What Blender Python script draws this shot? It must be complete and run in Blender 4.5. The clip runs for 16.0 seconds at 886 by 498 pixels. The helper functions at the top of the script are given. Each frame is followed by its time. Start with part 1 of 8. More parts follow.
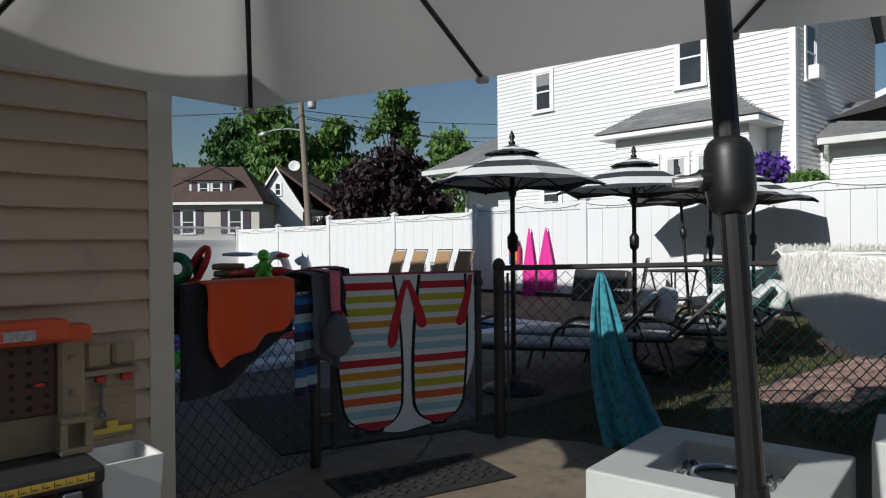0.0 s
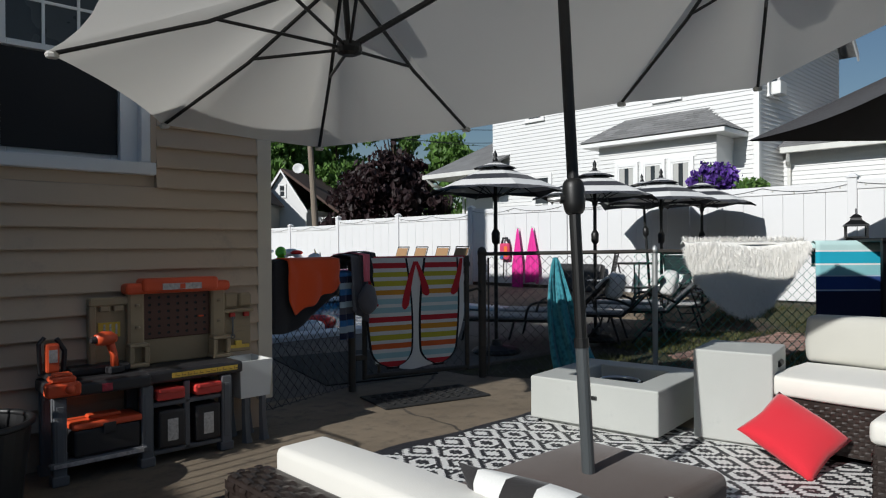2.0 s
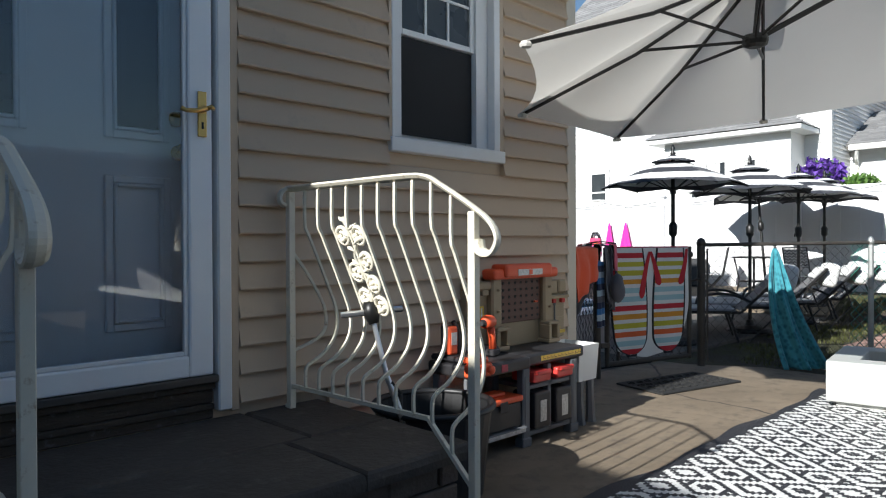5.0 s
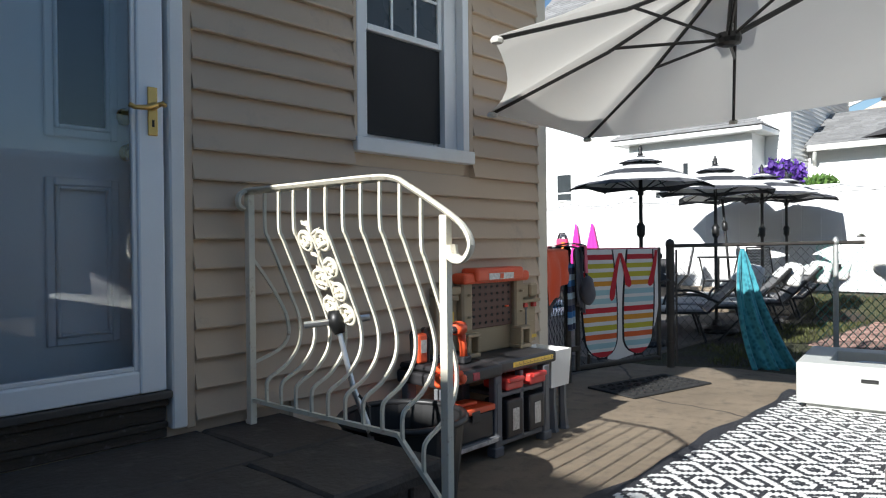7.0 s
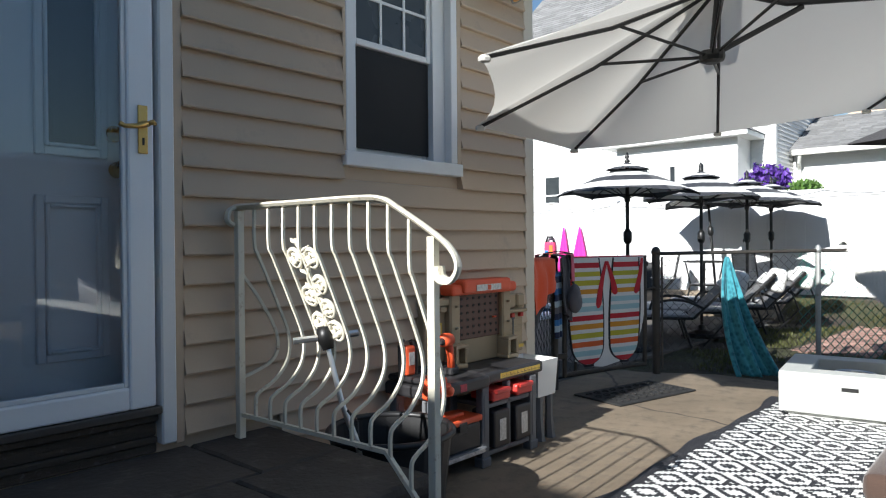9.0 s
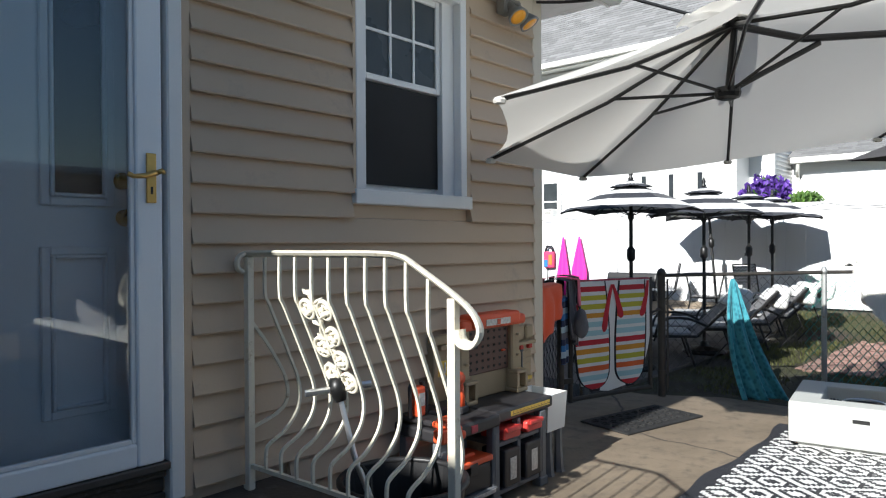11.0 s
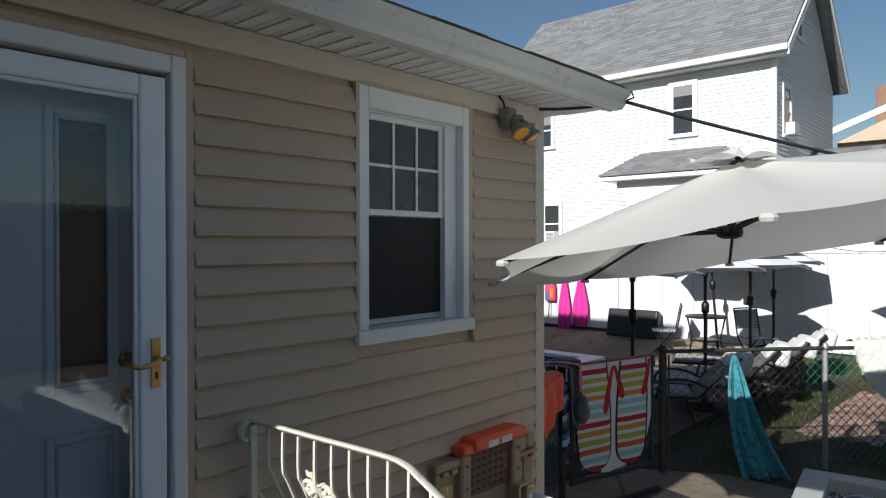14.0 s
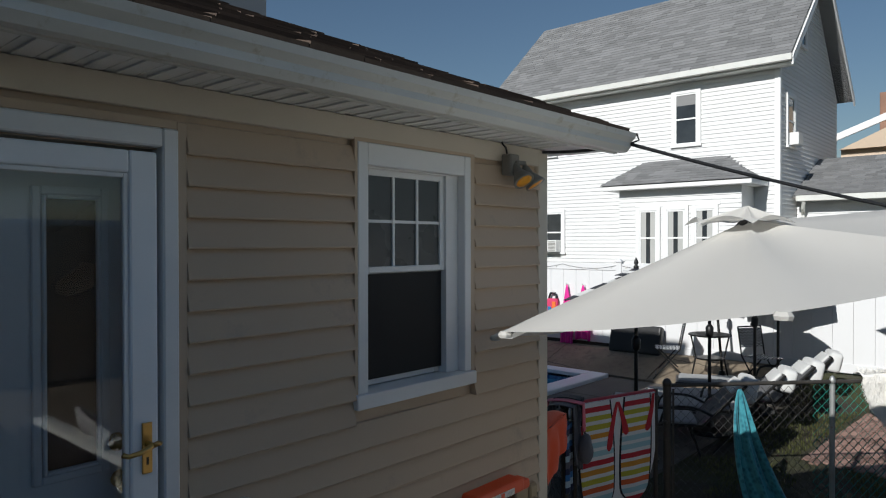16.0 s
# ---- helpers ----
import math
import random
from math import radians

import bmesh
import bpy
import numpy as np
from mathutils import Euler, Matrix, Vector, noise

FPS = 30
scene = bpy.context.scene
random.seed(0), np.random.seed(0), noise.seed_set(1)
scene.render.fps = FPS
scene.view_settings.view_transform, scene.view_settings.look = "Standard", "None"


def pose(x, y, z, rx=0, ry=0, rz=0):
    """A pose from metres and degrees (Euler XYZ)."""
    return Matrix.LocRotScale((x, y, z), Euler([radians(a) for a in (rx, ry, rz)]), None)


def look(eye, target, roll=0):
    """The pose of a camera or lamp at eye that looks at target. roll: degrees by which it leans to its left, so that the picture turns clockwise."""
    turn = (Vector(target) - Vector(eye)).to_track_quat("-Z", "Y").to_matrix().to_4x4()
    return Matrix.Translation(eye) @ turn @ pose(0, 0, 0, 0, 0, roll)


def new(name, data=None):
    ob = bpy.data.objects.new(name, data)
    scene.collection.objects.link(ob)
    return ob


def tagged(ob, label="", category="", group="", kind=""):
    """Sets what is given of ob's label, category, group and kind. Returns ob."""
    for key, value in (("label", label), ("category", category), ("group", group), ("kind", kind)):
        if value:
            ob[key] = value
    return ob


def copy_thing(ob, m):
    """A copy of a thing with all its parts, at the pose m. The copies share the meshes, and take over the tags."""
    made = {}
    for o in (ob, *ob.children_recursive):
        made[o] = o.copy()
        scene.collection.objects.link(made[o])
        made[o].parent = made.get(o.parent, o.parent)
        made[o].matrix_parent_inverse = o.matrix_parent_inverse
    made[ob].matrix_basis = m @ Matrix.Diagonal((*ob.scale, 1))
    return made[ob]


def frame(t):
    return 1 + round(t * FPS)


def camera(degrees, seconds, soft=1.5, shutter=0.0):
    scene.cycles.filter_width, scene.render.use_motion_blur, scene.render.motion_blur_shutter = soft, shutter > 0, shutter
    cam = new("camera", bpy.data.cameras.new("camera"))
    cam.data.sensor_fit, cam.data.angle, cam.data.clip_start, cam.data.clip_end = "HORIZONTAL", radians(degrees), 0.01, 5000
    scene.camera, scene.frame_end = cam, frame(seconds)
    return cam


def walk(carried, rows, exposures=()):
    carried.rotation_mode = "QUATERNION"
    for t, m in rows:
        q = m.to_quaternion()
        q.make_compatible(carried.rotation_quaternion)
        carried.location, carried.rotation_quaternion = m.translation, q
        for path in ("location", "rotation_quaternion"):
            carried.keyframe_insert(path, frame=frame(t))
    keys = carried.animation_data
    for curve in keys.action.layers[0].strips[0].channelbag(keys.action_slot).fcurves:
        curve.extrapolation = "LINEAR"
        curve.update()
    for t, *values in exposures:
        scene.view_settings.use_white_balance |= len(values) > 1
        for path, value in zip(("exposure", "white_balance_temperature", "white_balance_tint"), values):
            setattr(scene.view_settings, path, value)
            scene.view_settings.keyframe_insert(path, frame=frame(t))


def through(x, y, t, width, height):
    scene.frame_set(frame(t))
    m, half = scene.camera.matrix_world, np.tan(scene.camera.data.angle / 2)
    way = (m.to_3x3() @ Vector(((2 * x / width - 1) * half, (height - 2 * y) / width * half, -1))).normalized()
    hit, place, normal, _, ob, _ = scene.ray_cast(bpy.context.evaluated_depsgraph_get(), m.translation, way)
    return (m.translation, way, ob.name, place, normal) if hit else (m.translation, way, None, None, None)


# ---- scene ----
cam = camera(65.8, 16.0, soft=1.15)
METRES, EYE, TILT, LEAN, TURN = 5.16, 1.16, 0.0, 0.0, -43.5
ROWS = [
    (0.0, 0.0, 0.0, 0.0, -0.0, -0.31, 0.48),
    (0.5, -0.0005, -0.0245, 0.0002, 0.03, -0.29, 0.46),
    (1.0, 0.0041, -0.1611, -0.009, 0.02, -0.25, 0.39),
    (1.5, 0.0003, -0.2553, -0.0103, -0.12, -0.25, 0.25),
    (2.0, 0.0009, -0.3008, -0.0148, -0.08, -0.2, 0.37),
    (2.5, -0.0021, -0.3291, -0.0265, -0.1, -0.24, 0.36),
    (3.0, -0.051, -0.3466, -0.0281, -0.16, -0.25, 0.39),
    (3.5, -0.1727, -0.3564, -0.0282, -0.24, -0.23, 0.62),
    (4.0, -0.3294, -0.355, -0.0269, -0.43, -0.3, 0.64),
    (6.5, -0.3753, -0.2931, -0.0223, -3.27, -0.38, 0.6),
    (7.0, -0.3755, -0.293, -0.0211, -3.63, -0.36, 0.6),
    (7.5, -0.3746, -0.299, -0.0234, -3.95, -0.34, 0.59),
    (8.0, -0.374, -0.3013, -0.0218, -4.22, -0.36, 0.56),
    (10.5, -0.3839, -0.2898, 0.0169, -4.89, -0.39, 0.38),
    (11.0, -0.3882, -0.2871, 0.0261, -4.97, -0.4, 0.35),
    (11.5, -0.3891, -0.2887, 0.0486, -4.95, -0.43, 0.28),
    (12.0, -0.3872, -0.291, 0.0713, -4.97, -0.39, 0.28),
    (12.5, -0.3839, -0.2925, 0.0951, -4.97, -0.42, 0.18),
    (13.0, -0.3854, -0.2965, 0.1159, -4.98, -0.39, 0.18),
    (13.5, -0.39, -0.2942, 0.1334, -4.94, -0.38, 0.22),
    (14.0, -0.3892, -0.2885, 0.1498, -4.88, -0.4, 0.14),
    (14.5, -0.3901, -0.2814, 0.165, -4.87, -0.43, 0.15),
    (15.0, -0.3894, -0.2806, 0.1781, -4.82, -0.43, 0.12),
    (15.5, -0.3882, -0.2772, 0.1906, -4.79, -0.46, 0.08),
    (16.0, -0.3871, -0.2729, 0.2028, -4.73, -0.46, 0.09),
]
EXTRA = [
    (4.2, (-2.573, -0.056, 1.023), (-1.190, 1.388, 1.013), -0.5),
    (6.3, (-2.434, 0.224, 1.057), (-0.985, 1.603, 1.035), -0.3),
]
EXPOSURES = [(t, e, 5850, 9) for t, e in ((0.0, -0.15), (2.5, -0.2), (3.2, -0.02), (4.0, 0.45), (7.0, 1.0), (11.0, 0.93), (13.0, 0.52), (14.5, 0.15), (16.0, -0.1))]
base = pose(0, 0, EYE, TILT, LEAN, TURN)
path = [(t, base @ pose(METRES * x, METRES * y, METRES * z, 90 + pitch, roll, yaw)) for t, x, y, z, yaw, pitch, roll in ROWS]
path += [(t, look(eye, target, roll)) for t, eye, target, roll in EXTRA]
walk(cam, sorted(path, key=lambda row: row[0]), EXPOSURES)

# ---- light: low sun along the house wall, clear sky ----
SUN_ELEVATION = radians(30)
TO_SUN = Vector((-math.cos(SUN_ELEVATION), -0.062, math.sin(SUN_ELEVATION))).normalized()
world = bpy.data.worlds.new("sky")
scene.world = world
world.use_nodes = True
wn = world.node_tree.nodes
sky = wn.new("ShaderNodeTexSky")
sky.sky_type = "NISHITA"
sky.sun_disc = False
sky.sun_elevation = SUN_ELEVATION
sky.sun_rotation = radians(265)
sky.air_density, sky.dust_density, sky.ozone_density = 1.3, 0.2, 2.6
world.node_tree.links.new(sky.outputs[0], wn["Background"].inputs[0])
wn["Background"].inputs[1].default_value = 0.05
sun_data = bpy.data.lights.new("sun", "SUN")
sun_data.energy, sun_data.angle, sun_data.color = 5.0, radians(0.6), (1.0, 0.93, 0.82)
sun = new("sun", sun_data)
sun.matrix_world = look((0, 0, 30), Vector((0, 0, 30)) - TO_SUN)


# ---- mesh helpers ----
def thing(name, x=0, y=0, z=0, rz=0, label="", category="", group="", kind=""):
    ob = new(name)
    ob.empty_display_size = 0.1
    ob.matrix_world = pose(x, y, z, 0, 0, rz)
    return tagged(ob, label, category, group, kind)


def part(name, bm, material, parent=None, label="", smooth=False, m=None):
    me = bpy.data.meshes.new(name)
    bmesh.ops.recalc_face_normals(bm, faces=bm.faces)
    if smooth:
        for f in bm.faces:
            f.smooth = True
    bm.to_mesh(me)
    bm.free()
    me.materials.append(material)
    ob = new(name, me)
    if parent:
        ob.parent = parent
    if m is not None:
        ob.matrix_basis = m
    if label:
        ob["label"] = label
    return ob


def box(bm, x0, x1, y0, y1, z0, z1, bevel=0.0, seg=1):
    r = bmesh.ops.create_cube(bm, size=1)
    vs = r["verts"]
    for v in vs:
        v.co = ((x0 + x1) / 2 + v.co.x * (x1 - x0), (y0 + y1) / 2 + v.co.y * (y1 - y0), (z0 + z1) / 2 + v.co.z * (z1 - z0))
    if bevel:
        es = list({e for v in vs for e in v.link_edges})
        r = bmesh.ops.bevel(bm, geom=es, offset=bevel, segments=seg, profile=0.5, affect="EDGES")
        vs = r["verts"]
    return vs


def bx(x0, x1, y0, y1, z0, z1, bevel=0.0, seg=1):
    bm = bmesh.new()
    box(bm, x0, x1, y0, y1, z0, z1, bevel, seg)
    return bm


def tube(bm, pts, r, n=8, closed=False, flat=1.0):
    pts = [Vector(p) for p in pts]
    rings, side = [], None
    k = len(pts)
    for i, p in enumerate(pts):
        a = pts[i - 1] if i or closed else p
        b = pts[(i + 1) % k] if i < k - 1 or closed else p
        d = (b - a).normalized()
        if side is None:
            side = d.cross(Vector((0, 0, 1)))
            if side.length < 0.05:
                side = d.cross(Vector((1, 0, 0)))
        side = (side - d * side.dot(d)).normalized()
        up = d.cross(side)
        rad = r[i] if isinstance(r, (list, tuple)) else r
        rings.append([bm.verts.new(p + side * math.cos(2 * math.pi * (j + 0.5) / n) * rad + up * math.sin(2 * math.pi * (j + 0.5) / n) * rad * flat) for j in range(n)])
    for i in range(k if closed else k - 1):
        a, b = rings[i], rings[(i + 1) % k]
        for j in range(n):
            bm.faces.new((a[j], a[(j + 1) % n], b[(j + 1) % n], b[j]))
    if not closed:
        bm.faces.new(rings[0])
        bm.faces.new(rings[-1])
    return bm


def tb(pts, r, n=8, closed=False, flat=1.0):
    return tube(bmesh.new(), pts, r, n, closed, flat)


def lathe(profile, n=20, bm=None, at=(0, 0, 0)):
    bm = bm or bmesh.new()
    rings = [[bm.verts.new((at[0] + r * math.cos(2 * math.pi * j / n), at[1] + r * math.sin(2 * math.pi * j / n), at[2] + z)) for j in range(n)] for r, z in profile]
    for a, b in zip(rings, rings[1:]):
        for j in range(n):
            bm.faces.new((a[j], a[(j + 1) % n], b[(j + 1) % n], b[j]))
    bm.faces.new(rings[0])
    bm.faces.new(rings[-1])
    return bm


def poly(bm, pts, depth, axis="z"):
    """A flat outline given thickness along one axis."""
    off = Vector({"x": (depth, 0, 0), "y": (0, depth, 0), "z": (0, 0, depth)}[axis])
    a = [bm.verts.new(p) for p in pts]
    b = [bm.verts.new(Vector(p) + off) for p in pts]
    bm.faces.new(a)
    bm.faces.new(list(reversed(b)))
    for i in range(len(pts)):
        j = (i + 1) % len(pts)
        bm.faces.new((a[i], a[j], b[j], b[i]))
    return bm


def sheet(fn, nu, nv, thick=0.004):
    """A cloth: fn(u, v) gives the place; doubled with a small thickness."""
    bm = bmesh.new()
    g = [[bm.verts.new(fn(i / nu, j / nv)) for j in range(nv + 1)] for i in range(nu + 1)]
    for i in range(nu):
        for j in range(nv):
            bm.faces.new((g[i][j], g[i + 1][j], g[i + 1][j + 1], g[i][j + 1]))
    if thick:
        bm.normal_update()
        bmesh.ops.solidify(bm, geom=bm.faces[:], thickness=thick)
    return bm


# ---- materials ----
class Nodes:
    def __init__(self, name):
        self.mat = bpy.data.materials.new(name)
        self.mat.use_nodes = True
        self.t = self.mat.node_tree
        self.bsdf = self.t.nodes["Principled BSDF"]
        self._pos = None

    def n(self, kind, **values):
        node = self.t.nodes.new(kind)
        for k, v in values.items():
            if k.startswith("i_"):
                node.inputs[k[2:].replace("_", " ")].default_value = v
            elif k == "op":
                node.operation = v
        return node

    def link(self, a, b):
        self.t.links.new(a, b)

    def pos(self):
        if self._pos is None:
            self._pos = self.n("ShaderNodeTexCoord").outputs["Object"]
        return self._pos

    def noise(self, scale, detail=4.0, rough=0.55, stretch=None):
        node = self.n("ShaderNodeTexNoise", i_Scale=scale, i_Detail=detail, i_Roughness=rough)
        src = self.pos()
        if stretch:
            m = self.n("ShaderNodeMapping")
            m.inputs["Scale"].default_value = stretch
            self.link(src, m.inputs["Vector"])
            src = m.outputs[0]
        self.link(src, node.inputs["Vector"])
        return node.outputs["Fac"]

    def math(self, op, a, b=0.0, c=0.0):
        node = self.n("ShaderNodeMath", op=op)
        for i, v in enumerate((a, b, c)):
            if isinstance(v, (int, float)):
                node.inputs[i].default_value = v
            else:
                self.link(v, node.inputs[i])
        return node.outputs[0]

    def mix(self, fac, a, b):
        node = self.t.nodes.new("ShaderNodeMix")
        node.data_type = "RGBA"
        for sock, v in ((node.inputs["Factor"], fac), (node.inputs["A"], a), (node.inputs["B"], b)):
            if isinstance(v, (int, float)):
                sock.default_value = v
            elif isinstance(v, tuple):
                sock.default_value = (*v, 1) if len(v) == 3 else v
            else:
                self.link(v, sock)
        return node.outputs["Result"]

    def ramp(self, fac, lo, hi):
        node = self.n("ShaderNodeMapRange")
        node.inputs["From Min"].default_value = lo
        node.inputs["From Max"].default_value = hi
        self.link(fac, node.inputs["Value"])
        return node.outputs["Result"]

    def split(self):
        node = self.n("ShaderNodeSeparateXYZ")
        self.link(self.pos(), node.inputs[0])
        return node.outputs

    def bump(self, height, strength, distance=0.01):
        node = self.n("ShaderNodeBump")
        node.inputs["Strength"].default_value = strength
        node.inputs["Distance"].default_value = distance
        self.link(height, node.inputs["Height"])
        self.link(node.outputs[0], self.bsdf.inputs["Normal"])

    def colour(self, c):
        if isinstance(c, tuple):
            self.bsdf.inputs["Base Color"].default_value = (*c, 1)
        else:
            self.link(c, self.bsdf.inputs["Base Color"])

    def set(self, rough=0.6, metal=0.0, **more):
        self.bsdf.inputs["Roughness"].default_value = rough
        self.bsdf.inputs["Metallic"].default_value = metal
        for k, v in more.items():
            self.bsdf.inputs[k.replace("_", " ")].default_value = v
        return self.mat


def shade(c, k):
    return tuple(min(1, max(0, v * k)) for v in c)


def mat(name, c, rough=0.6, metal=0.0, vary=0.15, big=1.5, fine=60.0, bump=0.1, dist=0.004, dirt=None, per_object=0.0, stretch=None):
    """A surface with broad stains, fine grain and relief."""
    s = Nodes(name)
    broad, grain = s.noise(big, 3, 0.6, stretch), s.noise(fine, 3, 0.6, stretch)
    f = s.math("ADD", s.math("MULTIPLY", s.ramp(broad, 0.3, 0.7), 0.6), s.math("MULTIPLY", grain, 0.4))
    col = s.mix(f, shade(c, 1 - vary), shade(c, 1 + vary))
    if dirt:
        spots = s.ramp(s.noise(big * 4, 6, 0.7), 0.58, 0.72)
        col = s.mix(spots, col, dirt)
    if per_object:
        info = s.n("ShaderNodeObjectInfo")
        hsv = s.n("ShaderNodeHueSaturation")
        s.link(s.math("MULTIPLY_ADD", info.outputs["Random"], per_object * 2, 1 - per_object), hsv.inputs["Value"])
        s.link(col, hsv.inputs["Color"])
        col = hsv.outputs[0]
    s.colour(col)
    if bump:
        s.bump(grain, bump, dist)
    r = s.math("MULTIPLY_ADD", broad, 0.25, rough - 0.12)
    s.link(r, s.bsdf.inputs["Roughness"])
    s.bsdf.inputs["Metallic"].default_value = metal
    return s.mat


def cloth_mat(name, c, weave=350.0, vary=0.12, rough=0.95, through=0.0):
    s = Nodes(name)
    f = s.math("ADD", s.math("MULTIPLY", s.noise(4, 4), 0.6), s.math("MULTIPLY", s.noise(weave, 2), 0.4))
    s.colour(s.mix(f, shade(c, 1 - vary), shade(c, 1 + vary)))
    s.bump(s.noise(weave, 2), 0.4, 0.002)
    s.set(rough, 0.0, Sheen_Weight=0.2)
    if through:
        tr = s.n("ShaderNodeBsdfTranslucent")
        tr.inputs["Color"].default_value = (*c, 1)
        mx = s.n("ShaderNodeMixShader")
        mx.inputs[0].default_value = through
        s.link(s.bsdf.outputs[0], mx.inputs[1])
        s.link(tr.outputs[0], mx.inputs[2])
        s.link(mx.outputs[0], s.t.nodes["Material Output"].inputs["Surface"])
    return s.mat


def bands_mat(name, axis, bands, rough=0.95, weave=300.0):
    """Cloth or paint in stripes: bands are (start, colour) along one axis of the object."""
    s = Nodes(name)
    r = s.n("ShaderNodeValToRGB")
    r.color_ramp.interpolation = "CONSTANT"
    lo, hi = bands[0][0], bands[-1][0]
    while len(r.color_ramp.elements) < len(bands) - 1:
        r.color_ramp.elements.new(0.5)
    for e, (at, c) in zip(r.color_ramp.elements, bands[:-1]):
        e.position, e.color = (at - lo) / (hi - lo), (*c, 1)
    s.link(s.ramp(s.split()["XYZ".index(axis)], lo, hi), r.inputs[0])
    f = s.math("ADD", s.math("MULTIPLY", s.noise(5, 4), 0.5), s.math("MULTIPLY", s.noise(weave, 2), 0.5))
    hsv = s.n("ShaderNodeHueSaturation")
    s.link(r.outputs[0], hsv.inputs["Color"])
    s.link(s.math("MULTIPLY_ADD", f, 0.3, 0.82), hsv.inputs["Value"])
    s.colour(hsv.outputs[0])
    s.bump(s.noise(weave, 2), 0.4, 0.002)
    return s.set(rough, 0.0, Sheen_Weight=0.15)


def glass_mat(name, tint=(0.97, 0.98, 0.99), gloss=0.12, rough=0.02):
    """Thin pane: mostly clear, mirrors by angle."""
    s = Nodes(name)
    tr = s.n("ShaderNodeBsdfTransparent")
    tr.inputs["Color"].default_value = (*tint, 1)
    gl = s.n("ShaderNodeBsdfGlossy")
    gl.inputs["Roughness"].default_value = rough
    fr = s.n("ShaderNodeFresnel")
    fr.inputs["IOR"].default_value = 1.5
    mx = s.n("ShaderNodeMixShader")
    s.link(s.math("MINIMUM", s.math("MULTIPLY_ADD", fr.outputs[0], 1.15, gloss * 0.1), 1.0), mx.inputs[0])
    s.link(tr.outputs[0], mx.inputs[1])
    s.link(gl.outputs[0], mx.inputs[2])
    s.link(mx.outputs[0], s.t.nodes["Material Output"].inputs["Surface"])
    return s.mat


M_SIDING = mat("tan_vinyl", (0.52, 0.405, 0.29), 0.5, vary=0.05, big=0.9, fine=70, bump=0.07, dirt=(0.42, 0.335, 0.255), per_object=0.03)
M_TRIM = mat("white_trim", (0.80, 0.80, 0.79), 0.45, vary=0.05, big=3, fine=90, bump=0.04)
M_CREAM = mat("cream_trim", (0.62, 0.56, 0.46), 0.5, vary=0.06, big=3, fine=90, bump=0.04)
M_GUTTER = mat("gutter_metal", (0.66, 0.66, 0.62), 0.4, vary=0.08, big=2.5, fine=50, bump=0.04, dirt=(0.5, 0.47, 0.38))
M_DOOR = mat("white_door_paint", (0.86, 0.88, 0.90), 0.4, vary=0.04, big=2, fine=120, bump=0.03)
M_DARK = mat("dark_room", (0.012, 0.012, 0.013), 0.7, vary=0.3, bump=0)
M_SCREEN = mat("insect_screen", (0.02, 0.02, 0.022), 0.55, vary=0.2, fine=900, bump=0.3, dist=0.001)
M_GLASS = glass_mat("window_glass")
M_FROST = mat("frosted_pane", (0.055, 0.06, 0.062), 0.28, vary=0.2, big=3, fine=220, bump=0.35, dist=0.002)
M_BRASS = mat("worn_brass", (0.58, 0.38, 0.13), 0.28, 1.0, vary=0.2, fine=90, bump=0.05)
M_SHINGLE = mat("brown_shingle", (0.085, 0.062, 0.048), 0.95, vary=0.4, big=5, fine=120, bump=0.8, dist=0.01, per_object=0.25)
M_STONE = mat("bluestone", (0.072, 0.060, 0.050), 0.8, vary=0.5, big=2.6, fine=45, bump=0.5, dist=0.010, dirt=(0.135, 0.115, 0.095))
M_BRICKBASE = mat("old_masonry", (0.13, 0.10, 0.08), 0.9, vary=0.35, big=5, fine=50, bump=0.6, dist=0.01, per_object=0.25)
M_WOODROT = mat("weathered_sill_wood", (0.07, 0.055, 0.042), 0.9, vary=0.5, big=6, fine=60, bump=0.8, dist=0.01, dirt=(0.16, 0.15, 0.14), stretch=(0.3, 2, 4))
M_IRON = mat("cream_painted_iron", (0.70, 0.66, 0.54), 0.42, vary=0.08, big=8, fine=150, bump=0.12, dist=0.002, dirt=(0.42, 0.33, 0.22))
M_VINYL = mat("white_vinyl", (0.74, 0.74, 0.74), 0.4, vary=0.02, big=0.8, fine=30, bump=0.02)
M_NHSIDE = mat("white_siding", (0.70, 0.70, 0.69), 0.5, vary=0.02, big=0.8, fine=30, bump=0.02)
M_NHROOF = mat("grey_shingle", (0.17, 0.17, 0.17), 0.95, vary=0.3, big=2.0, fine=25, bump=0.4, dist=0.02, per_object=0.22)
M_GALV = mat("dull_fence_steel", (0.075, 0.068, 0.06), 0.55, 0.5, vary=0.25, big=6, fine=120, bump=0.2, dirt=(0.1, 0.08, 0.06))
M_GALVPALE = mat("pale_galvanised", (0.42, 0.43, 0.42), 0.5, 0.6, vary=0.25, big=6, fine=120, bump=0.2, dirt=(0.28, 0.24, 0.18))
M_WIRE = mat("dark_wire", (0.075, 0.072, 0.068), 0.5, 0.5, vary=0.3, bump=0)
M_WIREGREEN = mat("green_coated_wire", (0.03, 0.24, 0.18), 0.45, vary=0.2, bump=0)
M_BLACKMETAL = mat("black_powder_coat", (0.008, 0.008, 0.008), 0.42, 0.0, vary=0.2, fine=200, bump=0.05)
M_GREYMETAL = mat("grey_powder_coat", (0.09, 0.10, 0.105), 0.4, 0.3, vary=0.15, fine=200, bump=0.05)
M_CANOPY = cloth_mat("ivory_canopy", (0.76, 0.74, 0.69), 500, 0.05, 0.9, 0.34)
M_BROWNCOVER = cloth_mat("brown_cover", (0.06, 0.035, 0.025), 250, 0.2)
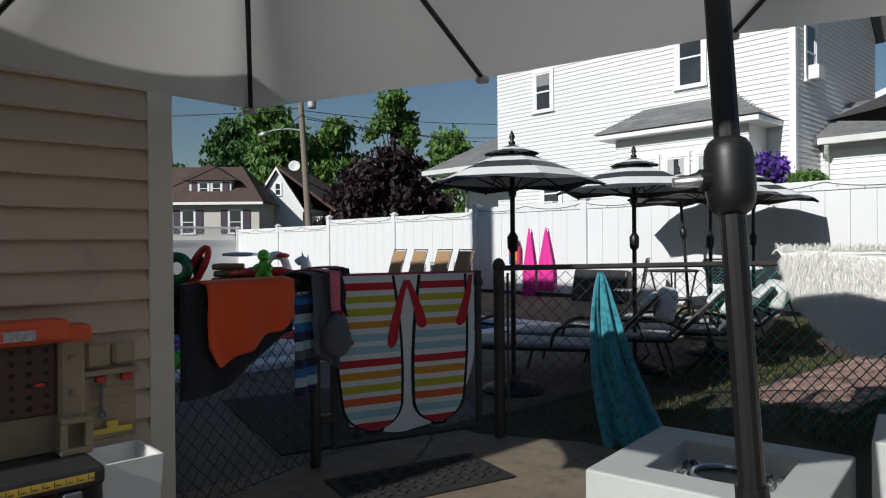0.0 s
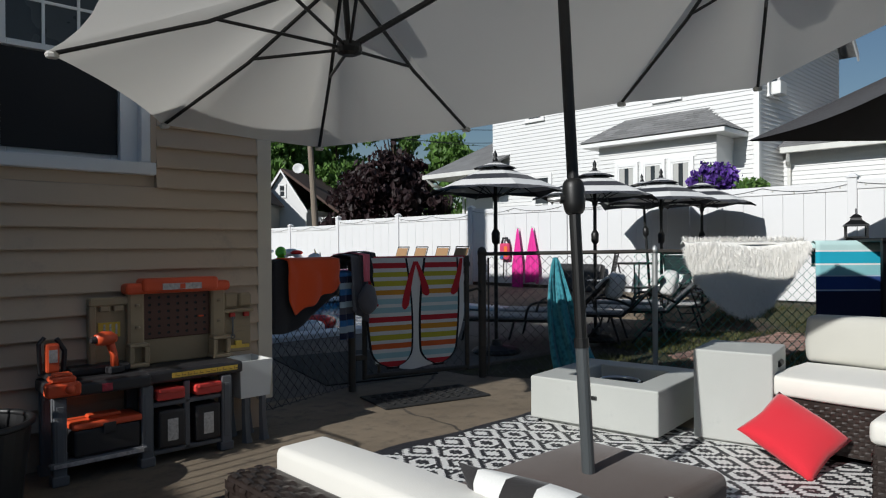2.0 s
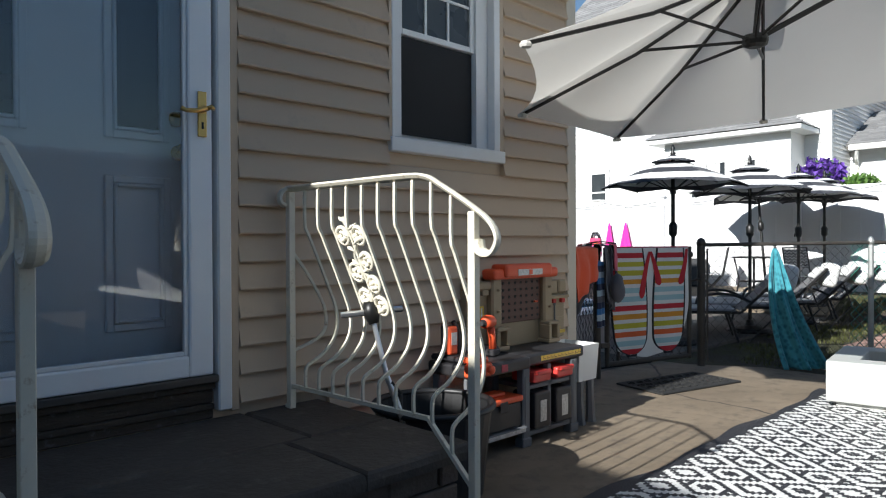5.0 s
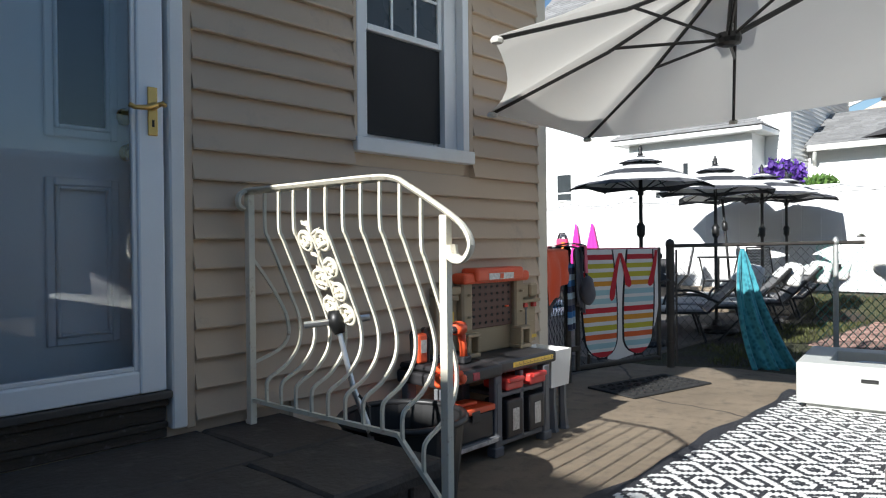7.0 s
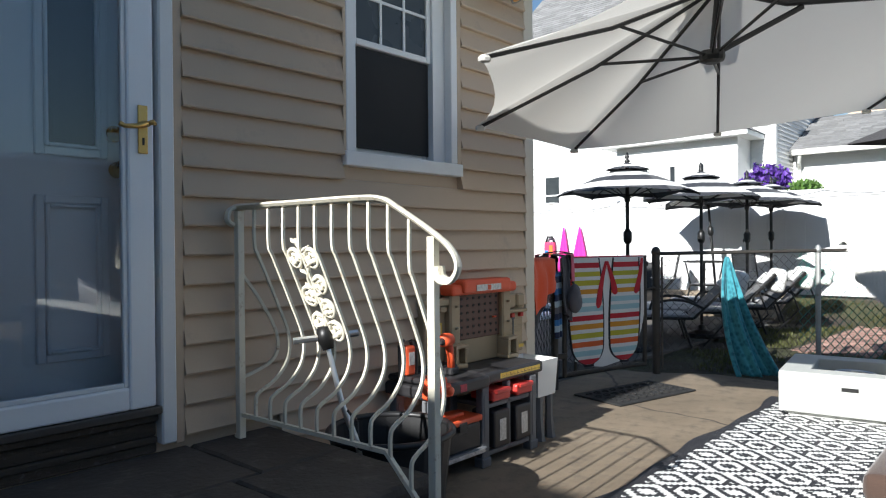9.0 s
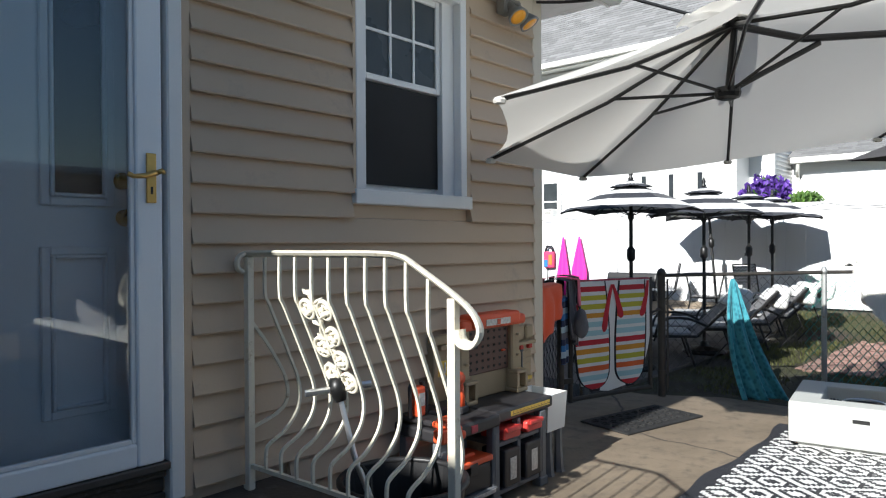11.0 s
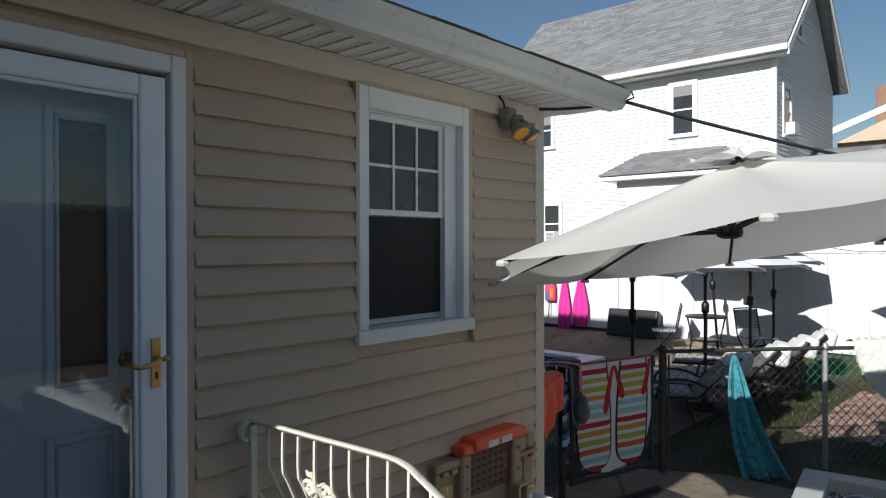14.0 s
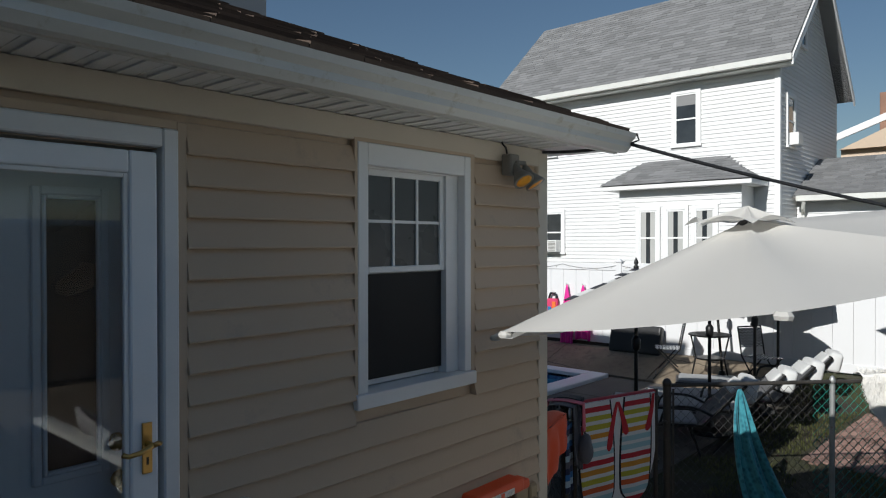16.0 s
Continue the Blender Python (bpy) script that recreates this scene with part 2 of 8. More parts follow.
M_PIT = mat("pale_grey_concrete", (0.44, 0.45, 0.425), 0.7, vary=0.06, big=3, fine=120, bump=0.12, dist=0.002, dirt=(0.42, 0.43, 0.41))
M_PITDARK = mat("glass_rock", (0.10, 0.11, 0.12), 0.35, vary=0.8, big=40, fine=80, bump=1.0, dist=0.02)
M_CUSH = cloth_mat("ivory_cushion", (0.74, 0.72, 0.66), 300, 0.05)
# the ivory cloth again, with shade put into its colour
M_CUSHSHADE = cloth_mat("shaded_back_cushion", (0.50, 0.49, 0.44), 300, 0.06)
M_RED = cloth_mat("red_pillow_cloth", (0.62, 0.02, 0.035), 320, 0.12)
M_WICKER = mat("dark_brown_wicker", (0.026, 0.018, 0.015), 0.4, vary=0.35, big=10, fine=90, bump=0.15, dist=0.002)
M_ORANGE = cloth_mat("orange_towel", (0.78, 0.085, 0.01), 260, 0.12)
M_BLACKCLOTH = cloth_mat("black_towel", (0.012, 0.012, 0.016), 260, 0.3)
M_PINK = cloth_mat("magenta_towel", (0.70, 0.03, 0.30), 200, 0.25)
M_GREYCLOTH = cloth_mat("grey_swimwear", (0.10, 0.10, 0.115), 260, 0.3)
M_PINKCLOTH = cloth_mat("coral_swimwear", (0.70, 0.16, 0.22), 260, 0.2)
M_RUBBER = mat("black_rubber_mat", (0.016, 0.016, 0.016), 0.8, vary=0.3, big=6, fine=140, bump=0.5)
M_RUNNER = mat("dark_runner", (0.02, 0.023, 0.023), 0.95, vary=0.3, big=2, fine=150, bump=0.4)
M_TOYTAN = mat("toy_tan_plastic", (0.36, 0.28, 0.17), 0.5, vary=0.08, big=4, fine=140, bump=0.06)
M_TOYBROWN = mat("toy_brown_plastic", (0.10, 0.045, 0.03), 0.5, vary=0.12, big=4, fine=140, bump=0.06)
M_TOYORANGE = mat("toy_orange_plastic", (0.75, 0.10, 0.03), 0.4, vary=0.08, big=4, fine=140, bump=0.05)
M_TOYGREY = mat("toy_grey_plastic", (0.13, 0.135, 0.145), 0.5, vary=0.12, big=4, fine=140, bump=0.08)
M_TOYBLACK = mat("toy_black_plastic", (0.025, 0.024, 0.026), 0.45, vary=0.15, big=4, fine=140, bump=0.06)
M_YELLOW = mat("yellow_sticker", (0.70, 0.48, 0.06), 0.4, vary=0.08, bump=0)
M_SILVER = mat("tread_plate_sticker", (0.5, 0.5, 0.5), 0.35, 0.4, vary=0.5, big=60, fine=200, bump=0.2)
M_WHITEPLASTIC = mat("white_plastic", (0.74, 0.74, 0.72), 0.4, vary=0.04, bump=0.02)
M_BUCKET = mat("black_tub_plastic", (0.015, 0.015, 0.016), 0.45, vary=0.2, bump=0.05)
M_CHROME = mat("chrome", (0.88, 0.88, 0.88), 0.32, 1.0, vary=0.1, bump=0.02)
M_AMBER = mat("amber_bulb", (0.85, 0.36, 0.01), 0.3, vary=0.15, big=20, bump=0.05)
M_LAMPGREY = mat("spotlight_housing", (0.22, 0.21, 0.19), 0.5, vary=0.2, bump=0.1)
M_CABLE = mat("black_cable", (0.015, 0.015, 0.016), 0.6, vary=0.2, bump=0.05)
M_COPING = mat("pool_coping", (0.62, 0.66, 0.70), 0.5, vary=0.06, bump=0.05)
M_TAN = cloth_mat("tan_sling", (0.42, 0.25, 0.12), 250, 0.12, through=0.15)
M_SLING = cloth_mat("dark_sling", (0.06, 0.06, 0.065), 250, 0.2)
M_GREYPAD = cloth_mat("grey_lounger_pad", (0.30, 0.30, 0.30), 250, 0.15)
M_BARK = mat("bark", (0.07, 0.05, 0.035), 0.95, vary=0.4, big=4, fine=30, bump=0.8, dist=0.03, stretch=(1, 1, 0.2))
M_POLEWOOD = mat("weathered_pole", (0.22, 0.18, 0.14), 0.9, vary=0.25, big=2, fine=40, bump=0.4, stretch=(1, 1, 0.1))
M_BLACKCANOPY = cloth_mat("black_canopy", (0.018, 0.014, 0.014), 300, 0.3)


def leaf_mat(name, c, vary=0.45):
    s = Nodes(name)
    g = s.n("ShaderNodeNewGeometry")
    s.colour(s.mix(g.outputs["Random Per Island"], shade(c, 1 - vary), shade(c, 1 + vary)))
    tr = s.n("ShaderNodeBsdfTranslucent")
    tr.inputs["Color"].default_value = (*shade(c, 1.4), 1)
    mx = s.n("ShaderNodeMixShader")
    mx.inputs[0].default_value = 0.25
    s.set(0.6)
    s.link(s.bsdf.outputs[0], mx.inputs[1])
    s.link(tr.outputs[0], mx.inputs[2])
    s.link(mx.outputs[0], s.t.nodes["Material Output"].inputs["Surface"])
    return s.mat


M_LEAF = leaf_mat("green_leaf", (0.10, 0.19, 0.035))
M_LEAF2 = leaf_mat("deep_green_leaf", (0.05, 0.115, 0.026))
M_LEAF3 = leaf_mat("copper_leaf", (0.028, 0.013, 0.014))
M_PURPLE = leaf_mat("purple_petal", (0.11, 0.045, 0.30), 0.5)
M_GRASS = leaf_mat("grass_blade", (0.085, 0.093, 0.026), 0.5)


def ground_mat():
    s = Nodes("lawn_soil")
    a, b, c = s.noise(0.9, 5, 0.6), s.noise(14, 4), s.noise(120, 3)
    grass = s.mix(b, (0.022, 0.028, 0.009), (0.07, 0.07, 0.022))
    soil = s.mix(c, (0.022, 0.016, 0.012), (0.055, 0.042, 0.030))
    s.colour(s.mix(s.ramp(a, 0.42, 0.62), grass, soil))
    s.bump(c, 0.8, 0.02)
    return s.set(0.95)


def concrete_mat():
    s = Nodes("patio_concrete")
    a, b, c = s.noise(1.1, 5, 0.65), s.noise(9, 6, 0.7), s.noise(160, 3)
    col = s.mix(s.ramp(a, 0.3, 0.7), (0.135, 0.105, 0.072), (0.25, 0.20, 0.14))
    col = s.mix(s.ramp(b, 0.5, 0.75), col, (0.095, 0.077, 0.06))
    v = s.n("ShaderNodeTexVoronoi")
    v.feature = "DISTANCE_TO_EDGE"
    v.inputs["Scale"].default_value = 0.55
    m = s.n("ShaderNodeMapping")
    m.inputs["Location"].default_value = (0.35, 0.4, 0)
    wob = s.n("ShaderNodeMix")
    wob.data_type = "VECTOR"
    nz = s.n("ShaderNodeTexNoise", i_Scale=2.5, i_Detail=4.0)
    s.link(s.pos(), nz.inputs["Vector"])
    wob.inputs["Factor"].default_value = 0.18
    s.link(s.pos(), wob.inputs[4])
    s.link(nz.outputs["Color"], wob.inputs[5])
    s.link(wob.outputs[1], m.inputs["Vector"])
    s.link(m.outputs[0], v.inputs["Vector"])
    crack = s.math("MAXIMUM", s.ramp(v.outputs["Distance"], 0.002, 0.007), s.ramp(s.noise(0.8, 2), 0.46, 0.5))
    s.colour(s.mix(crack, (0.06, 0.05, 0.04), col))
    s.bump(s.math("ADD", s.math("MULTIPLY", c, 0.4), crack), 0.5, 0.006)
    return s.set(0.85)


M_GROUND = ground_mat()
M_CONCRETE = concrete_mat()
M_DECK = mat("grey_deck_concrete", (0.115, 0.103, 0.088), 0.85, vary=0.3, big=1.2, fine=60, bump=0.3, dirt=(0.075, 0.066, 0.058), per_object=0.08)


def rug_mat():
    """Stepped black and white diamonds with fine zigzag ribs, woven plastic."""
    s = Nodes("rug_weave")
    x, y, _ = s.split()
    px, py = 0.235, 0.30
    def tri(v, p):
        return s.math("ABSOLUTE", s.math("SUBTRACT", s.math("MULTIPLY", s.math("FRACT", s.math("DIVIDE", v, p)), 2.0), 1.0))
    def stepped(v, q):
        return s.math("MULTIPLY", s.math("ROUND", s.math("DIVIDE", v, q)), q)
    zig = s.math("MULTIPLY", tri(y, 0.022), 0.011)
    u, w = s.math("ADD", x, zig), stepped(y, 0.0215)
    d = s.math("ADD", tri(u, px), tri(w, py))
    ring = s.math("FRACT", s.math("MULTIPLY", d, 1.55))
    dark = s.math("GREATER_THAN", ring, 0.56)
    cut = s.math("LESS_THAN", tri(w, 0.15), 0.16)
    dark = s.math("MAXIMUM", dark, s.math("MULTIPLY", cut, s.math("GREATER_THAN", tri(u, px), 0.72)))
    edge = s.math("MAXIMUM", s.math("GREATER_THAN", y, 2.93), s.math("LESS_THAN", y, 0.06))
    edge = s.math("MAXIMUM", edge, s.math("MAXIMUM", s.math("GREATER_THAN", x, 3.35), s.math("LESS_THAN", x, 0.06)))
    dark = s.math("MAXIMUM", dark, edge)
    rib = s.noise(220, 2)
    s.colour(s.mix(dark, s.mix(rib, (0.60, 0.60, 0.58), (0.80, 0.80, 0.78)), s.mix(rib, (0.012, 0.012, 0.014), (0.035, 0.035, 0.04))))
    s.bump(s.math("ADD", rib, tri(y, 0.008)), 0.4, 0.002)
    return s.set(0.6)


# ---- ground, patio, pool deck ----
POOL = (-1.5, 7.5, 6.15, 10.4)


def rise(x, y):
    return 0.30 * min(1, max(0, (x - 7.8) / 0.9))


def strips(bm, x0, x1, y0, y1, z):
    a = [bm.verts.new(p) for p in ((x0, y0, z), (x1, y0, z), (x1, y1, z), (x0, y1, z))]
    bm.faces.new(a)


bm = bmesh.new()
xs = [-900, -40, -10, POOL[0], 1, 3, 5, POOL[1], 7.8, 8.1, 8.4, 8.7, 12, 40, 900]
ys = [-900, -40, -10, -4, 0, 3, POOL[2], POOL[3], 14, 20, 40, 900]
grid = [[bm.verts.new((x, y, -0.03 + rise(x, y) * (1 if abs(y) < 30 else 1))) for y in ys] for x in xs]
for i in range(len(xs) - 1):
    for j in range(len(ys) - 1):
        if xs[i] >= POOL[0] and xs[i + 1] <= POOL[1] and ys[j] >= POOL[2] and ys[j + 1] <= POOL[3]:
            continue
        bm.faces.new((grid[i][j], grid[i + 1][j], grid[i + 1][j + 1], grid[i][j + 1]))
tagged(part("ground", bm, M_GROUND), "patchy dry lawn and bare soil", "ground", kind="structure")

bm = bmesh.new()
poly(bm, [(-8, -7, -0.10), (3.35, -7, -0.10), (3.35, 2.35, -0.10), (3.05, 2.9, -0.10), (3.05, 3.2, -0.10), (-8, 3.2, -0.10)], 0.10)
tagged(part("patio", bm, M_CONCRETE), "cracked tan concrete patio slab", "patio", kind="structure")
deck = thing("pool_deck", 0, 0, 0, label="worn concrete deck round the pool", category="pavement", kind="structure")
sx = [POOL[0] - 1.6, 0.9, 2.9, 4.9, 6.4, 7.85]
for a, b in zip(sx, sx[1:]):
    part("concrete_slab", bx(a + 0.006, b - 0.006, 3.206, POOL[2] - 0.33, -0.1, 0.0, 0.006), M_DECK, deck)
for a, b in zip((3.2, 5.2, 7.2, 9.2, 11.2, 13.2, 15.2), (5.2, 7.2, 9.2, 11.2, 13.2, 15.2, 17.6)):
    bm = bmesh.new()
    poly(bm, [(7.86, a + 0.006, -0.1), (7.86, a + 0.006, 0.03), (8.7, a + 0.006, 0.30), (8.96, a + 0.006, 0.31), (8.96, a + 0.006, -0.1)], b - a - 0.012, "y")
    part("concrete_slab", bm, M_CONCRETE, deck)
part("concrete_slab", bx(-4, 7.85, POOL[3] + 0.33, 17.6, -0.1, 0.0, 0.006), M_DECK, deck)

pool = thing("swimming_pool", 0, 0, 0, label="in-ground pool with blue water and pale coping", category="pool")
bm = bmesh.new()
for x0, x1, y0, y1 in ((POOL[0] - 0.32, POOL[1] + 0.32, POOL[2] - 0.32, POOL[2]), (POOL[0] - 0.32, POOL[1] + 0.32, POOL[3], POOL[3] + 0.32), (POOL[0] - 0.32, POOL[0], POOL[2], POOL[3]), (POOL[1], POOL[1] + 0.32, POOL[2], POOL[3])):
    box(bm, x0, x1, y0, y1, -0.06, 0.06, 0.02, 2)
part("coping", bm, M_COPING, pool)
s = Nodes("pool_liner")
a = s.noise(18, 4)
s.colour(s.mix(s.ramp(a, 0.4, 0.6), (0.02, 0.10, 0.28), (0.10, 0.30, 0.50)))
M_LINER = s.set(0.3)
bm = bmesh.new()
box(bm, POOL[0] - 0.02, POOL[1] + 0.02, POOL[2] - 0.02, POOL[3] + 0.02, -1.3, -1.2)
for x0, x1, y0, y1 in ((POOL[0] - 0.02, POOL[0], POOL[2], POOL[3]), (POOL[1], POOL[1] + 0.02, POOL[2], POOL[3]), (POOL[0], POOL[1], POOL[2] - 0.02, POOL[2]), (POOL[0], POOL[1], POOL[3], POOL[3] + 0.02)):
    box(bm, x0, x1, y0, y1, -1.2, 0.0)
part("liner", bm, M_LINER, pool)
s = Nodes("pool_water")
s.colour(s.mix(s.noise(1.5, 3), (0.05, 0.22, 0.36), (0.10, 0.36, 0.50)))
s.bump(s.noise(3.5, 3), 0.5, 0.06)
M_WATER = s.set(0.04, 0.0)
part("water", bx(POOL[0], POOL[1], POOL[2], POOL[3], -1.19, -0.10), M_WATER, pool)

# ---- the house with the patio ----
WY = 2.64            # plane of the siding wall
WX0, WX1 = -6.5, 1.05
house = thing("house", 0, 0, 0, label="tan vinyl-sided house with brown shingle roof", category="house", kind="structure")
DOOR = (-2.33, -1.30, 0.47, 2.53)     # opening x0, x1, z0, z1
WIN = (-0.37, 0.30, 1.53, 2.60)
bm = bmesh.new()
y0, y1 = WY + 0.012, WY + 0.17
for x0, x1, z0, z1 in ((WX0, DOOR[0], 0, 2.76), (DOOR[0], DOOR[1], 0, DOOR[2]), (DOOR[0], DOOR[1], DOOR[3], 2.76), (DOOR[1], WIN[0], 0, 2.76), (WIN[0], WIN[1], 0, WIN[2]), (WIN[0], WIN[1], WIN[3], 2.76), (WIN[1], WX1 - 0.02, 0, 2.76)):
    box(bm, x0, x1, y0, y1, z0, z1)
part("wall_front", bm, M_SIDING, house)
bm = bmesh.new()
box(bm, WX1 - 0.17, WX1 - 0.02, y1, 9, 0, 2.76)
box(bm, WX0, WX0 + 0.15, y1, 9, 0, 2.76)
part("wall_side", bm, M_SIDING, house)
part("inner_wall", bx(WX0, WX1 - 0.2, 4.0, 4.1, 0, 2.76), M_DARK, house)
part("upper_storey", bx(-7, 0.36, 4.5, 14, 2.6, 5.36), mat("grey_siding", (0.25, 0.27, 0.29), 0.6, vary=0.08), house, "grey siding upper storey")
bm = bmesh.new()
box(bm, -7.2, 0.5, 4.38, 14.2, 5.36, 5.43)
part("upper_roof", bm, M_SHINGLE, house)
part("chimney", bx(-1.6, -1.1, 7.45, 7.95, 5.2, 8.6, 0.01), M_BRICKBASE, house)
part("wall_base", bx(WX0, WX1 - 0.02, WY + 0.02, WY + 0.05, 0, 0.15), M_BRICKBASE, house)

# corner board, window and door trim
bm = bmesh.new()
box(bm, 0.965, 1.06, WY - 0.02, WY + 0.012, 0.17, 2.76, 0.004)
box(bm, 1.03, 1.06, WY + 0.012, WY + 0.12, 0.17, 2.76, 0.004)
part("corner_board", bm, M_CREAM, house, "cream corner board")
part("frieze_board", bx(WX0, WX1, WY - 0.018, WY + 0.011, 2.66, 2.76, 0.003), M_CREAM, house)

# soffit, gutter, roof edge
EAVE = 2.315
bm = bmesh.new()
n = 0
x = -6.5
while x < 1.35:
    box(bm, x + 0.002, min(x + 0.098, 1.36), EAVE + 0.03, WY + 0.02, 2.765, 2.775)
    x += 0.1
box(bm, -6.5, 1.345, EAVE + 0.03, WY + 0.02, 2.776, 2.79)
box(bm, 1.06, 1.345, WY + 0.02, 9, 2.766, 2.79)
for i in range(60):
    xx = -5.0 + i * 0.1
    box(bm, xx + 0.03, xx + 0.065, EAVE + 0.06, WY - 0.03, 2.758, 2.766)
part("soffit", bm, M_TRIM, house, "vented white soffit")
part("fascia", bx(-6.5, 1.36, EAVE + 0.005, EAVE + 0.029, 2.745, 2.87), M_GUTTER, house)
prof = [(0.0, 0.0), (-0.05, 0.0), (-0.075, 0.03), (-0.075, 0.06), (-0.105, 0.085), (-0.115, 0.115), (-0.10, 0.118), (-0.09, 0.09), (-0.062, 0.065), (-0.062, 0.035), (-0.045, 0.014), (0.0, 0.014)]
bm = bmesh.new()
poly(bm, [(-6.5, EAVE + y, 2.75 + z * 0.92) for y, z in prof], 7.87, "x")
for xe in (1.362,):
    poly(bm, [(xe, EAVE + y, 2.75 + z * 0.92) for y, z in prof[:6]] + [(xe, EAVE, 2.85)], 0.012, "x")
part("gutter", bm, M_GUTTER, house, "white gutter with stained lip")

# roof: sheathing and lapped shingle courses, hip end
SLOPE = 0.42
bm = bmesh.new()
RT = 2.3
poly(bm, [(-6.5, EAVE - 0.02, 2.865), (1.38, EAVE - 0.02, 2.865), (1.38 - RT, EAVE + RT, 2.865 + RT * SLOPE), (-6.5, EAVE + RT, 2.865 + RT * SLOPE)], 0.02)
part("roof_deck", bm, M_SHINGLE, house)
bm = bmesh.new()
poly(bm, [(1.38, EAVE, 2.865), (1.38, 9, 2.865), (1.38 - RT, 9, 2.865 + RT * SLOPE), (1.38 - RT, EAVE + RT, 2.865 + RT * SLOPE)], 0.02)
part("roof_side", bm, M_SHINGLE, house)

# spotlights on the wall
lamp = thing("spotlight", 0.645, WY - 0.03, 2.65, label="twin outdoor spotlight with amber bulbs on the siding", category="light")
part("junction_box", bx(-0.045, 0.04, -0.055, 0.012, -0.07, 0.045, 0.008), M_LAMPGREY, lamp)
part("conduit", tb([(-0.03, -0.02, 0.04), (-0.035, -0.015, 0.08), (-0.045, 0.0, 0.10), (-0.04, 0.01, 0.125)], 0.005, 6), M_CABLE, lamp)
for at, aim in (((0.0, -0.055, -0.03), (-0.08, -0.62, -0.78)), ((0.088, -0.06, -0.035), (0.24, -0.5, -0.83))):
    q = Matrix.Translation(at) @ Vector(aim).to_track_quat("Z", "Y").to_matrix().to_4x4()
    h = part("lamp_head", lathe([(0.02, -0.02), (0.026, 0.0), (0.026, 0.035), (0.034, 0.045), (0.056, 0.088), (0.06, 0.102), (0.052, 0.100)], 18), M_LAMPGREY, lamp, smooth=True, m=q)
    part("bulb", lathe([(0.004, 0.106), (0.03, 0.104), (0.051, 0.099), (0.04, 0.085)], 18), M_AMBER, h, "amber bulb", True)
    part("swivel", tb([(0.02, -0.045, 0.0), (at[0] * 0.7 + 0.01, -0.06, 0.0), at], 0.015, 8), M_LAMPGREY, lamp)

cable = thing("overhead_cable", 0, 0, 0, label="black overhead cable from the gutter tip over the umbrella", category="cable")


def sag(a, b, drop, n=14):
    a, b = Vector(a), Vector(b)
    return [a.lerp(b, i / n) - Vector((0, 0, drop * 4 * (i / n) * (1 - i / n))) for i in range(n + 1)]


part("cable_span", tb(sag((1.375, 2.25, 2.80), (2.77, 0.88, 2.37), 0.02), 0.011, 6), M_CABLE, cable)
part("cable_tail", tb(sag((0.99, WY - 0.03, 2.745), (1.375, 2.25, 2.80), 0.015), 0.009, 6), M_CABLE, cable)
part("cable_loop", tb([(1.37, 2.2, 2.855), (1.40, 2.2, 2.82), (1.38, 2.25, 2.80)], 0.006, 6), M_CABLE, cable)

# ---- window ----
window = thing("window_1", 0, 0, 0, label="white double-hung window with gridded upper sash", category="window", kind="structure")
part("casing", bx(-0.438, -0.378, WY - 0.022, WY + 0.03, 1.545, 2.655, 0.004), M_TRIM, window)
part("casing", bx(0.288, 0.338, WY - 0.022, WY + 0.03, 1.545, 2.655, 0.004), M_TRIM, window)
part("casing", bx(-0.378, 0.288, WY - 0.021, WY + 0.03, 2.555, 2.655, 0.004), M_TRIM, window)
part("j_channel", bx(-0.455, -0.4385, WY - 0.02, WY + 0.01, 1.545, 2.67), M_SIDING, window)
part("j_channel", bx(0.3385, 0.368, WY - 0.02, WY + 0.01, 1.545, 2.67), M_SIDING, window)
part("j_channel", bx(-0.4385, 0.3385, WY - 0.02, WY + 0.01, 2.6555, 2.672), M_SIDING, window)
part("sill", bx(-0.455, 0.362, WY - 0.04, WY + 0.11, 1.478, 1.5445, 0.006, 2), M_TRIM, window)
bm = bmesh.new()
box(bm, 0.20, 0.294, WY + 0.03, WY + 0.14, 1.546, 2.589)
box(bm, -0.369, -0.345, WY + 0.03, WY + 0.14, 1.546, 2.589)
box(bm, -0.345, 0.20, WY + 0.03, WY + 0.14, 2.55, 2.589)
part("jamb", bm, M_TRIM, window)


def sash(name, x0, x1, z0, z1, y, rail, glass, rows=0, cols=0):
    ob = thing(name, 0, 0, 0)
    ob.parent = window
    bm = bmesh.new()
    box(bm, x0, x0 + rail, y, y + 0.03, z0, z1, 0.003)
    box(bm, x1 - rail, x1, y, y + 0.03, z0, z1, 0.003)
    box(bm, x0 + rail, x1 - rail, y, y + 0.03, z0, z0 + rail, 0.003)
    box(bm, x0 + rail, x1 - rail, y, y + 0.03, z1 - rail, z1, 0.003)
    for i in range(1, cols):
        xx = x0 + rail + (x1 - x0 - 2 * rail) * i / cols
        box(bm, xx - 0.007, xx + 0.007, y + 0.004, y + 0.024, z0 + rail, z1 - rail)
    for i in range(1, rows):
        zz = z0 + rail + (z1 - z0 - 2 * rail) * i / rows
        box(bm, x0 + rail, x1 - rail, y + 0.005, y + 0.023, zz - 0.007, zz + 0.007)
    part("sash_frame", bm, M_TRIM, ob)
    part("pane", bx(x0 + rail, x1 - rail, y + 0.012, y + 0.016, z0 + rail, z1 - rail), glass, ob)


